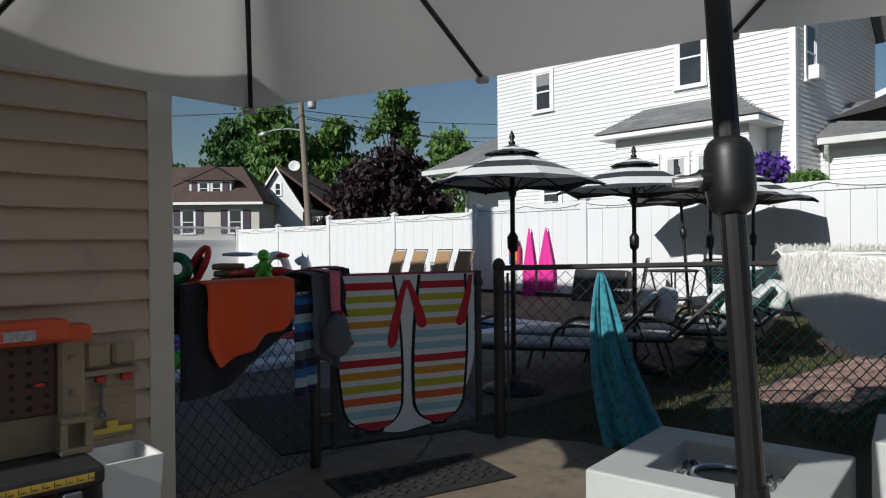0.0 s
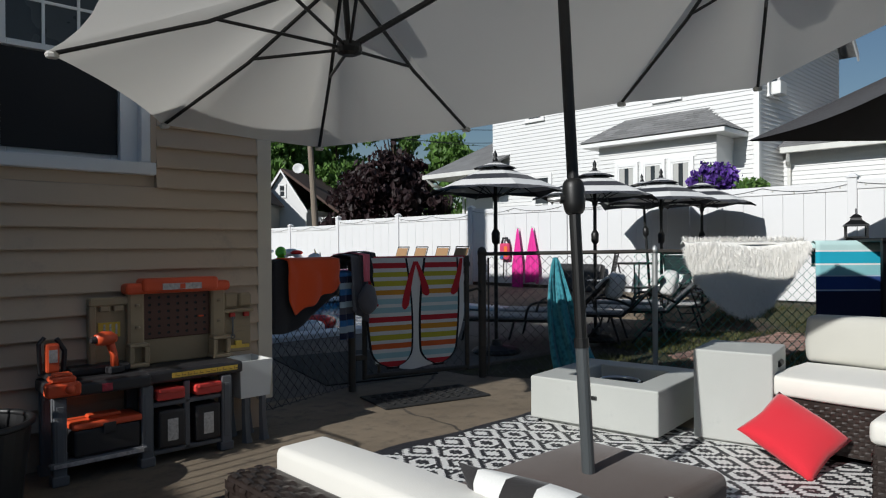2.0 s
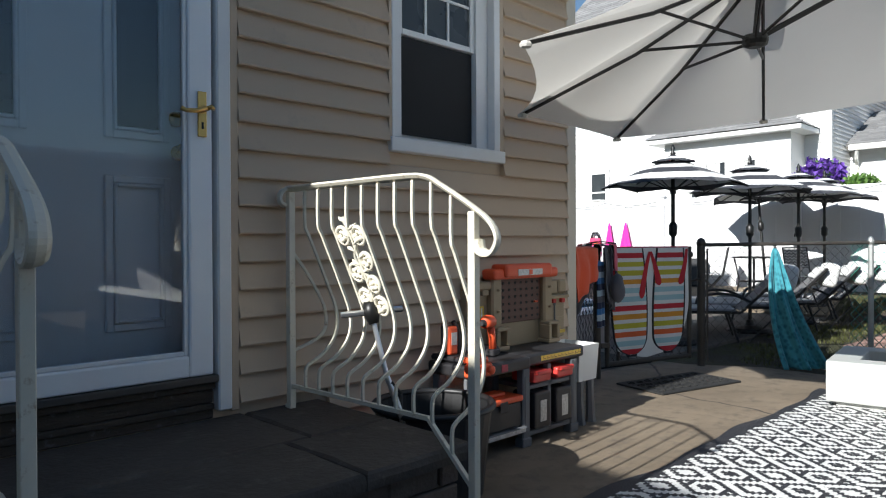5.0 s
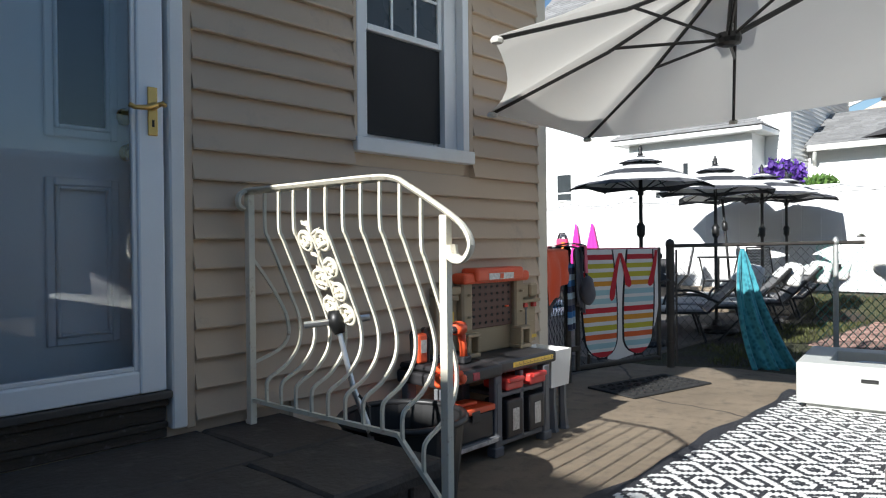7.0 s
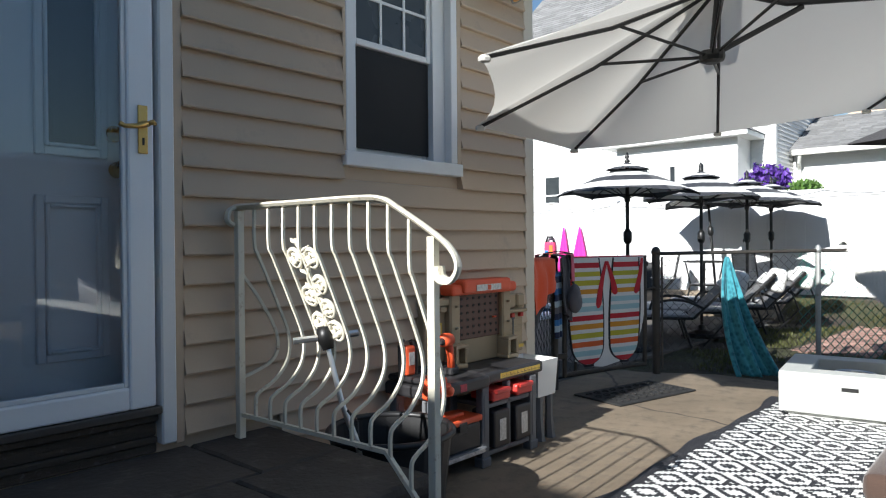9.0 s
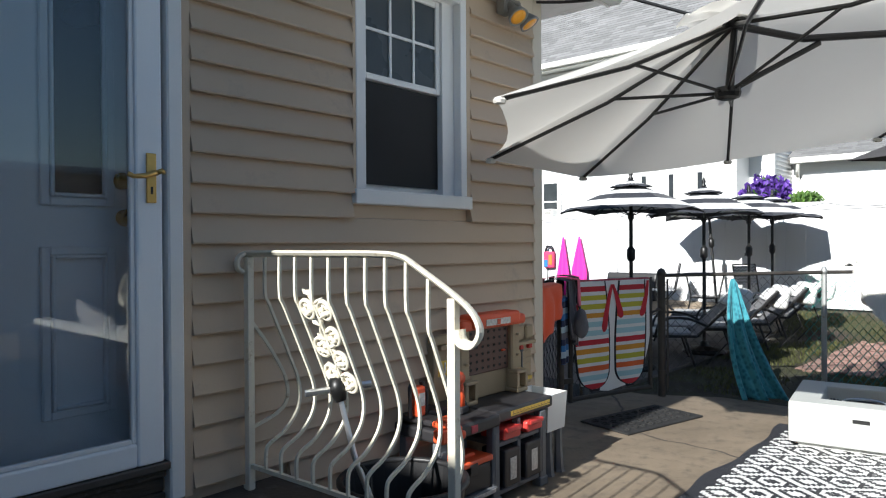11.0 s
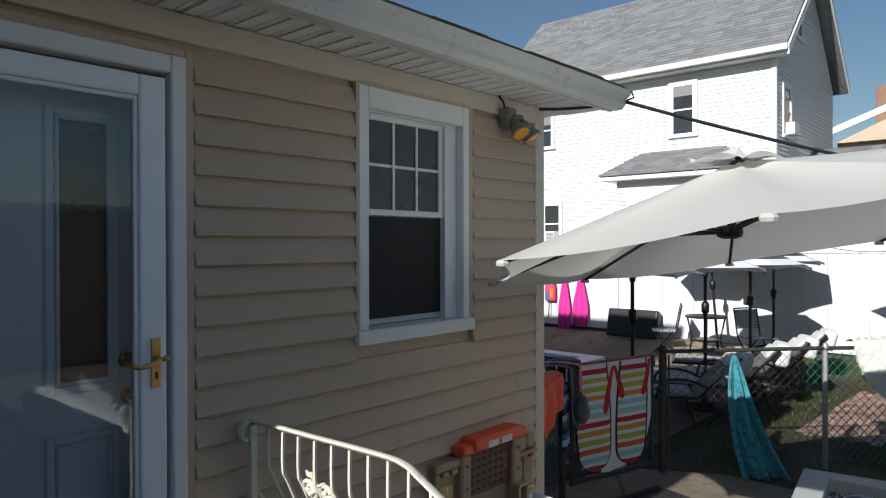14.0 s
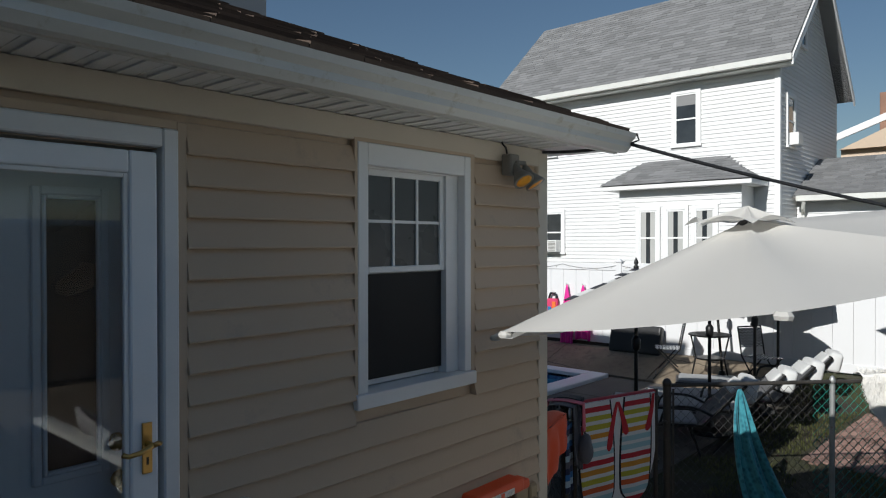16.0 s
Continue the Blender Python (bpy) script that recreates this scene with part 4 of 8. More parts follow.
def shingle_mat(name, c, vary):
    s = Nodes(name)
    g = s.n("ShaderNodeNewGeometry")
    f = s.math("ADD", s.math("MULTIPLY", g.outputs["Random Per Island"], 0.65), s.math("MULTIPLY", s.noise(45, 3), 0.35))
    s.colour(s.mix(f, shade(c, 1 - vary), shade(c, 1 + vary)))
    s.bump(s.noise(150, 3), 0.6, 0.006)
    return s.set(0.95)


M_TABGREY = shingle_mat("grey_shingle_tabs", (0.20, 0.20, 0.20), 0.3)
M_TABBROWN = shingle_mat("brown_shingle_tabs", (0.10, 0.072, 0.055), 0.5)

bm = bmesh.new()
upv = Vector((0, 1, SLOPE)).normalized()
tabs(bm, (-5.0, EAVE - 0.06, 2.877), (1.40, EAVE - 0.06, 2.877), upv, 17, 0.14, 0.3, 5, 0.0, 0.92, 0.018)
tagged(part("shingles", bm, M_TABBROWN, house, "worn brown shingles lifting at the edges"), kind="stuff")


def lap_wall(bm, p, q, z0, z1, out, step=0.105, lip=0.02):
    """Lapped boards on a wall from p to q (plan), facing out."""
    p, q, out = Vector((*p, 0)), Vector((*q, 0)), Vector((*out, 0))
    z = z0
    while z < z1 - 0.01:
        t = min(z + step, z1)
        a = [p + out * lip + Vector((0, 0, z)), q + out * lip + Vector((0, 0, z)), q + out * 0.002 + Vector((0, 0, t)), p + out * 0.002 + Vector((0, 0, t))]
        b = [p + Vector((0, 0, z)), q + Vector((0, 0, z))]
        v = [bm.verts.new(c) for c in a + b]
        bm.faces.new(v[:4])
        bm.faces.new((v[5], v[4], v[0], v[1]))
        z = t


M_PANEDARK = mat("far_window_glass", (0.035, 0.04, 0.045), 0.08, vary=0.4, big=2, bump=0)
M_CURTAIN = cloth_mat("grey_curtain", (0.45, 0.45, 0.43), 80, 0.15)
M_BLIND = mat("window_blind", (0.22, 0.22, 0.22), 0.6, vary=0.1, bump=0.05)


def far_window(parent, plane, at, c, z0, z1, w, out, blind=0.0, curtain=False, name="window", sashes=True):
    """A sash window on a wall; plane 'x' or 'y' is the wall's constant axis, out its outward sign."""
    ob = thing(name, 0, 0, 0)
    ob.parent = parent
    def bb(u0, u1, d0, d1, za, zb):
        d0, d1 = sorted((at + out * (d0 + 0.014), at + out * (d1 + 0.014)))
        return (d0, d1, u0, u1, za, zb) if plane == "x" else (u0, u1, d0, d1, za, zb)
    bm = bmesh.new()
    for u0, u1, za, zb in ((c - w / 2 - 0.09, c - w / 2, z0 - 0.02, z1 + 0.09), (c + w / 2, c + w / 2 + 0.09, z0 - 0.02, z1 + 0.09), (c - w / 2, c + w / 2, z1, z1 + 0.09)):
        box(bm, *bb(u0, u1, 0.0, 0.035, za, zb), 0.004)
    part("window_frame", bm, M_TRIM, ob)
    part("window_sill", bx(*bb(c - w / 2 - 0.11, c + w / 2 + 0.11, 0.0, 0.06, z0 - 0.06, z0), 0.004), M_TRIM, ob)
    bm = bmesh.new()
    zm = (z0 + z1) / 2
    for u0, u1, za, zb in ((c - w / 2, c - w / 2 + 0.04, z0, z1), (c + w / 2 - 0.04, c + w / 2, z0, z1), (c - w / 2 + 0.04, c + w / 2 - 0.04, z1 - 0.04, z1), (c - w / 2 + 0.04, c + w / 2 - 0.04, z0, z0 + 0.045), (c - w / 2 + 0.04, c + w / 2 - 0.04, zm - 0.02, zm + 0.02)):
        box(bm, *bb(u0, u1, 0.002, 0.022, za, zb))
    part("sash", bm, M_TRIM, ob)
    part("pane", bx(*bb(c - w / 2 + 0.04, c + w / 2 - 0.04, 0.0025, 0.006, z0 + 0.045, z1 - 0.04)), M_PANEDARK, ob)
    if blind:
        part("blind", bx(*bb(c - w / 2 + 0.045, c + w / 2 - 0.045, 0.0065, 0.009, z1 - 0.04 - blind * (z1 - z0), z1 - 0.041)), M_BLIND, ob)
    if curtain:
        for u in (c - w / 2 + 0.045, c + w / 2 - 0.045 - w * 0.28):
            part("curtain", bx(*bb(u, u + w * 0.28, 0.0065, 0.009, z0 + 0.046, z1 - 0.041)), M_CURTAIN, ob)
    return ob


NX, NY0, NY1, NZ = 14.8, 5.17, 13.25, 6.36
nh = thing("neighbour_house", 0, 0, 0, 0, "white-sided two-storey house with grey shingle roof", "house")
part("wall", bx(NX + 0.002, 20.4, NY0 + 0.002, NY1, 0, NZ), M_NHSIDE, nh)
bm = bmesh.new()
lap_wall(bm, (NX, NY0), (NX, NY1), 0.2, NZ, (-1, 0))
lap_wall(bm, (NX, NY0), (20.4, NY0), 0.2, NZ, (0, -1))
RX, RZ = 17.6, 9.35
z = NZ
while z < RZ - 0.4:
    f = (z - NZ) / (RZ - 0.02 - NZ)
    lap_wall(bm, (NX + (RX - NX) * f, NY0), (20.4 - (20.4 - RX) * f, NY0), z, z + 0.1049, (0, -1))
    z += 0.105
part("siding", bm, M_NHSIDE, nh, "white lapped siding")
bm = bmesh.new()
poly(bm, [(NX, NY0 + 0.004, NZ), (20.4, NY0 + 0.004, NZ), (RX, NY0 + 0.004, RZ - 0.02)], NY1 - NY0 - 0.01, "y")
part("gable", bm, M_NHSIDE, nh)
part("corner_board", bx(NX - 0.03, NX + 0.1, NY0 - 0.03, NY0 + 0.1, 0.2, NZ, 0.004), M_TRIM, nh)
bm = bmesh.new()
ev = Vector((14.38, 4.8, 6.50))
ru = (Vector((RX, 4.8, RZ + 0.12)) - ev).normalized()
rl = (Vector((RX, 4.8, RZ + 0.12)) - ev).length
poly(bm, [(14.38, 4.8, 6.38), (14.38, 4.8, 6.495), (RX, 4.8, RZ + 0.115), (20.8, 4.8, 6.495), (20.8, 4.8, 6.38), (RX, 4.8, RZ)], NY1 + 0.3 - 4.8, "y")
roof = part("roof", bm, M_NHROOF, nh)
bm = bmesh.new()
tabs(bm, ev + Vector((-0.03, 0, 0)), Vector((14.35, NY1 + 0.3, 6.50)), ru, int(rl / 0.15) + 1, 0.15, 0.33, 8)
part("shingles", bm, M_TABGREY, roof, "grey shingle tabs")
bm = bmesh.new()
box(bm, 14.30, 14.42, 4.78, NY1 + 0.3, 6.34, 6.49, 0.01)
box(bm, 14.42, 14.8, 4.82, NY1 + 0.3, 6.30, 6.34)
part("gutter", bm, M_GUTTER, nh)
bm = bmesh.new()
for sx_ in (-1, 1):
    ex = 14.38 if sx_ < 0 else 20.8
    a, b = Vector((ex, 4.76, 6.40)), Vector((RX, 4.76, RZ + 0.02))
    poly(bm, [a - Vector((0, 0, 0.16)), a + Vector((0, 0, 0.05)), b + Vector((0, 0, 0.05)), b - Vector((0, 0, 0.16))], 0.04, "y")
    poly(bm, [a - Vector((0, 0, 0.02)), a, b, b - Vector((0, 0, 0.02))], 0.42, "y")
part("bargeboard", bm, M_TRIM, nh)
far_window(nh, "x", NX - 0.012, 7.38, 4.72, 6.02, 0.58, -1, blind=0.2)
far_window(nh, "x", NX - 0.012, 11.57, 4.78, 5.80, 0.52, -1, blind=0.3)
w3 = far_window(nh, "x", NX - 0.012, 11.32, 1.95, 3.10, 0.55, -1)
bm = bmesh.new()
box(bm, NX - 0.32, NX - 0.03, 11.08, 11.56, 1.96, 2.30, 0.02, 2)
part("window_air_conditioner", bm, M_WHITEPLASTIC, w3)
for i in range(7):
    part("grille_slat", bx(NX - 0.330, NX - 0.321, 11.10, 11.34, 2.0 + i * 0.04, 2.02 + i * 0.04), M_LAMPGREY, w3)
aw = far_window(nh, "y", NY0 - 0.012, 15.62, 4.55, 5.75, 0.55, -1)
bm = bmesh.new()
box(bm, 15.42, 15.82, NY0 - 0.26, NY0 - 0.03, 4.56, 4.86, 0.02, 2)
part("window_air_conditioner", bm, M_WHITEPLASTIC, aw)
far_window(nh, "y", NY0 - 0.012, 16.7, 7.2, 7.95, 0.42, -1)
# bay
bay = thing("bay", 0, 0, 0)
bay.parent = nh
BX = 13.9
part("bay_wall", bx(BX + 0.003, NX + 0.01, 5.72, 8.78, 0.2, 3.6), M_NHSIDE, bay)
bm = bmesh.new()
lap_wall(bm, (BX, 5.72), (BX, 8.78), 0.2, 3.6, (-1, 0))
part("bay_siding", bm, M_NHSIDE, bay)
bm = bmesh.new()
box(bm, BX - 0.33, NX - 0.02, 5.40, 9.10, 3.55, 3.66, 0.01)
part("bay_eave", bm, M_TRIM, bay)
bm = bmesh.new()
e0, e1, e2, e3 = (BX - 0.35, 5.38, 3.67), (BX - 0.35, 9.12, 3.67), (NX - 0.015, 8.40, 4.36), (NX - 0.015, 6.46, 4.36)
v = [bm.verts.new(c) for c in (e0, e1, e2, e3, (NX - 0.015, 5.38, 3.67), (NX - 0.015, 9.12, 3.67))]
for f in ((0, 1, 2, 3), (0, 3, 4), (1, 5, 2), (0, 4, 5, 1), (4, 3, 2, 5)):
    bm.faces.new([v[i] for i in f])
part("bay_roof", bm, M_NHROOF, bay)
bm = bmesh.new()
bu = (Vector((NX - 0.015, 0, 4.36)) - Vector((BX - 0.35, 0, 3.67))).normalized()
tabs(bm, (BX - 0.37, 5.36, 3.675), (BX - 0.37, 9.14, 3.675), bu, 9, 0.15, 0.3, 11, 0.73, 0.5)
part("bay_shingles", bm, M_TABGREY, bay)
for c in (7.98, 7.27, 6.56):
    far_window(bay, "x", BX - 0.012, c, 1.65, 3.02, 0.46, -1, curtain=True)
part("bay_mullions", bx(BX - 0.03, BX - 0.013, 6.2, 8.33, 3.115, 3.2), M_TRIM, bay)
# low wing on the far side and low extension in front of the gable
part("side_wing", bx(NX + 0.3, 20, NY1 + 0.002, 14.75, 0, 3.25), M_NHSIDE, nh)
bm = bmesh.new()
poly(bm, [(13.55, NY1 - 0.7, 3.30), (13.55, 15.05, 3.30), (17.4, 15.05, 4.9), (17.4, NY1 - 0.7, 4.9)], 0.06)
part("wing_roof", bm, M_NHROOF, nh)
bm = bmesh.new()
box(bm, 13.46, 13.56, NY1 - 0.72, 15.08, 3.20, 3.34, 0.01)
box(bm, 13.56, 15.1, NY1 + 0.01, 15.05, 3.2, 3.24)
tube(bm, [(13.52, 14.9, 3.2), (13.7, 14.85, 3.02), (14.9, 14.8, 2.86), (15.05, 14.8, 2.7), (15.05, 14.8, 0.3)], 0.045, 8)
part("wing_gutter", bm, M_GUTTER, nh)
bm = bmesh.new()
box(bm, 16.25, 20.4, -1.5, NY0 - 0.02, 0, 3.3)
part("extension_wall", bm, M_NHSIDE, nh)
bm = bmesh.new()
lap_wall(bm, (16.24, -1.5), (16.24, NY0 - 0.02), 0.2, 3.3, (-1, 0))
part("extension_siding", bm, M_NHSIDE, nh)
bm = bmesh.new()
poly(bm, [(15.85, -1.8, 3.32), (15.85, NY0 - 0.02, 3.32), (18.4, NY0 - 0.02, 4.45), (18.4, -1.8, 4.45)], 0.05)
part("extension_roof", bm, M_NHROOF, nh)
bm = bmesh.new()
tabs(bm, (15.83, -1.8, 3.375), (15.83, NY0 - 0.03, 3.375), Vector((2.55, 0, 1.13)).normalized(), 17, 0.16, 0.33, 21)
part("extension_shingles", bm, M_TABGREY, nh)
bm = bmesh.new()
box(bm, 15.76, 15.86, -1.8, NY0 - 0.1, 3.22, 3.36, 0.01)
tube(bm, [(15.82, 4.9, 3.22), (15.95, 4.95, 3.05), (16.18, 5.0, 2.9), (16.18, 5.0, 0.3)], 0.045, 8)
part("extension_gutter", bm, M_GUTTER, nh)

b2 = thing("beige_house", 27, 4.2, 0, 0, "beige-sided house with white eaves and a chimney", "house")
part("wall", bx(0, 8, -6, 2.2, 0, 5.7), mat("beige_siding", (0.48, 0.42, 0.33), 0.6, vary=0.06, stretch=(0.1, 0.1, 8)), b2)
bm = bmesh.new()
lap_wall(bm, (0, -6), (0, 2.2), 0.2, 5.7, (-1, 0), 0.13)
part("siding", bm, M_SIDING, b2)
bm = bmesh.new()
poly(bm, [(-0.5, 2.6, 5.9), (-0.5, 2.6, 6.15), (-0.5, -2.0, 7.9), (-0.5, -2.0, 7.65)], 0.12, "x")
part("bargeboard", bm, M_TRIM, b2)
bm = bmesh.new()
poly(bm, [(-0.3, 2.2, 5.7), (-0.3, -6, 5.7), (-0.3, -2, 7.6)], 8, "x")
part("gable", bm, M_SIDING, b2)
part("chimney", bx(1.5, 2.1, 0.6, 1.2, 6, 8.0, 0.02), mat("red_brick_far", (0.28, 0.16, 0.11), 0.9, vary=0.25), b2)
part("downpipe", tb([(-0.1, 0.3, 5.4), (-0.1, 0.3, 0)], 0.05, 6), M_BLACKMETAL, b2)

# ---- houses and trees beyond the pool ----
VIEW = radians(-43.5)


def far(px, py, d):
    """A place d metres off, across and up as seen from the first eye."""
    x, z = (px - 784) / 1211.7 * d, 1.16 + (435 - py) / 1211.7 * d
    return (x * math.cos(VIEW) - d * math.sin(VIEW), x * math.sin(VIEW) + d * math.cos(VIEW), z)


M_BROWNROOF = mat("far_brown_roof", (0.085, 0.055, 0.045), 0.9, vary=0.25, big=1, fine=12, bump=0.3)
M_SHUTTER = mat("plum_shutter", (0.045, 0.03, 0.05), 0.6, vary=0.1, bump=0)
x0, y0_, _ = far(380, 400, 42)
dh = thing("far_house", x0, y0_, 0, -43.5, "cream house with brown roof, dormer and dark shutters", "house")
part("wall", bx(-7, 2.75, 0, 7, 0, 4.0), mat("cream_far_siding", (0.52, 0.50, 0.44), 0.7, vary=0.05), dh)
bm = bmesh.new()
poly(bm, [(-7.4, -0.5, 3.85), (3.1, -0.5, 3.85), (0.9, 3.0, 6.3), (-7.4, 3.0, 6.3)], 0.12)
poly(bm, [(3.1, -0.5, 3.85), (3.1, 7.3, 3.85), (0.9, 3.0, 6.3)], 0.1)
part("roof", bm, M_BROWNROOF, dh)
part("eave", bx(-7.4, 3.12, -0.56, -0.44, 3.74, 3.9), M_TRIM, dh)
dm = part("dormer", bx(-1.7, 0.9, 0.5, 3, 4.2, 5.35), M_NHSIDE, dh)
bm = bmesh.new()
poly(bm, [(-2.1, 0.2, 5.3), (1.3, 0.2, 5.3), (-0.4, 0.2, 6.3)], 3, "y")
part("dormer_roof", bm, M_BROWNROOF, dm)
part("chimney", bx(-4.6, -4.0, 3.2, 3.8, 5.5, 7.6, 0.02), mat("dark_brick_far", (0.16, 0.09, 0.07), 0.9, vary=0.2), dh)
for c, zz0, zz1, w in ((-0.8, 4.45, 5.15, 0.55), (0.0, 4.45, 5.15, 0.55)):
    far_window(dh, "y", 0.48, c, zz0, zz1, w, -1)
for c in (-5, -1.6, 1.3):
    far_window(dh, "y", -0.01, c, 2.0, 3.4, 0.75, -1)
    for s_ in (-0.68, 0.68):
        part("shutter", bx(c + s_ - 0.22, c + s_ + 0.22, -0.06, -0.012, 2.0, 3.45), M_SHUTTER, dh)
for c in (-1.35, 0.55):
    part("shutter", bx(c - 0.2, c + 0.2, 0.44, 0.49, 4.4, 5.2), M_SHUTTER, dm)

x0, y0_, _ = far(487, 400, 46)
wh = thing("far_house", x0, y0_, 0, -43.5 - 12, "white gabled house with brown roof and dish", "house")
part("wall", bx(-1.5, 2.0, 0, 8, 0, 3.7), M_NHSIDE, wh)
bm = bmesh.new()
poly(bm, [(-1.5, 0, 3.7), (2.0, 0, 3.7), (0.25, 0, 6.35)], 0.2, "y")
part("gable", bm, M_NHSIDE, wh)
bm = bmesh.new()
poly(bm, [(-1.75, -0.25, 3.45), (-1.75, -0.25, 3.65), (0.25, -0.25, 6.6), (4.9, -0.25, 3.2), (4.9, -0.25, 3.0), (0.25, -0.25, 6.4)], 8.5, "y")
part("roof", bm, M_BROWNROOF, wh)
bm = bmesh.new()
poly(bm, [(-1.8, -0.3, 3.4), (-1.8, -0.3, 3.6), (0.25, -0.3, 6.5), (2.2, -0.3, 3.6), (2.2, -0.3, 3.4), (0.25, -0.3, 6.3)], 0.06, "y")
part("bargeboard", bm, M_TRIM, wh)
part("side_wall", bx(2.0, 4.4, 1.0, 8, 0, 3.2), M_NHSIDE, wh)
far_window(wh, "y", -0.01, 0.25, 4.6, 5.4, 0.4, -1)
far_window(wh, "y", -0.01, -0.7, 2.3, 3.1, 0.4, -1)
far_window(wh, "y", 0.99, 3.2, 2.2, 3.1, 0.8, -1)
part("dish", lathe([(0.02, 0), (0.25, 0.05), (0.4, 0.16), (0.38, 0.17), (0.2, 0.08)], 12), M_WHITEPLASTIC, wh, smooth=True, m=pose(1.0, 1.0, 6.6, 70, 0, 20))

x0, y0_, _ = far(552, 400, 26)
up = thing("utility_pole", x0, y0_, 0, -43.5, "weathered wooden utility pole with street light and transformer", "utility pole")
part("pole", lathe([(0.14, 0), (0.10, 8.0)], 12), M_POLEWOOD, up, m=pose(0, 0, 0, 0, -3.2, 0))
part("transformer", lathe([(0.16, 6.4), (0.17, 6.45), (0.17, 7.0), (0.12, 7.05)], 14), M_GALVPALE, up, m=pose(0.05, 0, 0))
sm = part("street_lamp_arm", tb(arc_points([(-0.34, 0, 5.55), (-0.8, 0, 5.62), (-1.4, 0, 5.58), (-1.7, 0, 5.45)], 5), 0.03, 6), M_GALVPALE, up)
part("lamp_head", tb([(-1.6, 0, 5.5), (-1.8, 0, 5.42), (-2.0, 0, 5.38)], [0.06, 0.12, 0.05], 8), M_GALVPALE, sm, smooth=True)
part("crossarm", bx(-0.9, 0.6, -0.06, 0.06, 7.6, 7.72), M_POLEWOOD, up)
wires = thing("power_lines", 0, 0, 0, 0, "thin black power lines across the sky", "cable")
for a, b, d in ((far(250, 200, 26), far(540, 190, 26), 0.1), (far(540, 195, 26), far(905, 222, 30), 0.15), (far(540, 205, 26), far(905, 245, 30), 0.3), (far(545, 210, 26), far(1000, 252, 60), 0.5), (far(250, 205, 26), far(535, 190, 26), 0.05), (far(300, 330, 20), far(540, 200, 26), 0.2)):
    part("wire", tb(sag(a, b, d, 10), 0.016, 3), M_CABLE, wires)


def tree(name, px, d, height, width, crown0, leaf, count, size, seed, label, lobes=9):
    rnd = random.Random(seed)
    x, y, _ = far(px, 435, d)
    ob = thing(name, x, y, 0, 0, label, "tree")
    bm = bmesh.new()
    tube(bm, [(0, 0, -0.1), (0.1, 0, height * 0.3), (-0.1, 0.1, height * 0.6), (0, 0, height * 0.88)], [height * 0.028, height * 0.022, height * 0.014, 0.03], 8)
    cl = []
    for i in range(lobes * 3):
        a = rnd.random() * 6.283
        f = rnd.random() ** 0.8
        h = crown0 + (height - crown0) * (0.06 + 0.9 * f)
        r = width * (1.0 - 0.72 * f ** 1.6) * (0.25 + 0.85 * rnd.random())
        c = Vector((math.cos(a) * r * 0.85, math.sin(a) * r * 0.85, h + width * 0.12 * rnd.gauss(0, 1)))
        cl.append((c, width * (0.13 + 0.24 * rnd.random())))
        if i % 2 == 0:
            tube(bm, [(0, 0, c.z * 0.55), (c.x * 0.5, c.y * 0.5, c.z * 0.82), c], [height * 0.01, height * 0.006, 0.02], 5)
    part("trunk", bm, M_BARK, ob)
    verts, faces = [], []
    for _ in range(count):
        c, r = cl[rnd.randrange(len(cl))]
        v = Vector((rnd.gauss(0, 1), rnd.gauss(0, 1), rnd.gauss(0, 1))).normalized()
        lump = 0.8 + 0.9 * noise.noise(c * 0.7 + v * 2.6)
        p = c + Vector((v.x, v.y, v.z * 0.8)) * r * (0.35 + 0.75 * rnd.random()) * lump * 1.2
        e = Euler((rnd.random() * 6.3, rnd.random() * 6.3, rnd.random() * 6.3)).to_matrix()
        s_ = size * (0.6 + 0.8 * rnd.random())
        k = len(verts)
        for q in ((-s_, 0, 0), (0, -s_ * 0.55, s_ * 0.1), (s_, 0, 0), (0, s_ * 0.55, s_ * 0.1)):
            verts.append(p + e @ Vector(q))
        faces.append((k, k + 1, k + 2, k + 3))
    me = bpy.data.meshes.new("crown")
    me.from_pydata(verts, [], faces)
    me.materials.append(leaf)
    cr = new("crown", me)
    cr.parent = ob
    return ob


tree("tree", 410, 58, 12.5, 3.6, 3.5, M_LEAF2, 7000, 0.26, 1, "dark green conifer-like tree behind the houses", 11)
tree("tree", 480, 52, 11.4, 4.0, 3.0, M_LEAF, 9000, 0.26, 2, "tall bright green leafy tree", 12)
tree("tree", 590, 54, 10.6, 3.6, 3.0, M_LEAF, 7000, 0.26, 3, "green leafy tree with open crown", 11)
tree("tree", 660, 44, 7.2, 3.6, 1.0, M_LEAF3, 11000, 0.23, 4, "dark copper-leaved tree behind the fence", 13)
tree("tree", 735, 46, 7.0, 3.0, 1.0, M_LEAF3, 7000, 0.23, 14, "dark purple-leaved ornamental tree by the fence", 10)
tree("tree", 698, 70, 16.6, 3.6, 10.5, M_LEAF, 6500, 0.26, 5, "tall tree with sparse feathery top", 9)
tree("tree", 800, 56, 10.4, 3.4, 3.0, M_LEAF, 7000, 0.25, 6, "rounded green tree by the white house", 10)
tree("tree", 545, 60, 11.0, 3.4, 3.0, M_LEAF2, 7000, 0.28, 8, "deep green tree rising behind the utility pole", 11)
tree("tree", 450, 64, 13.0, 4.2, 3.0, M_LEAF, 9000, 0.28, 9, "broad green tree filling the skyline", 12)
tree("tree", 310, 60, 8.5, 2.6, 3.0, M_LEAF, 4000, 0.25, 7, "small green tree by the cream house", 8)

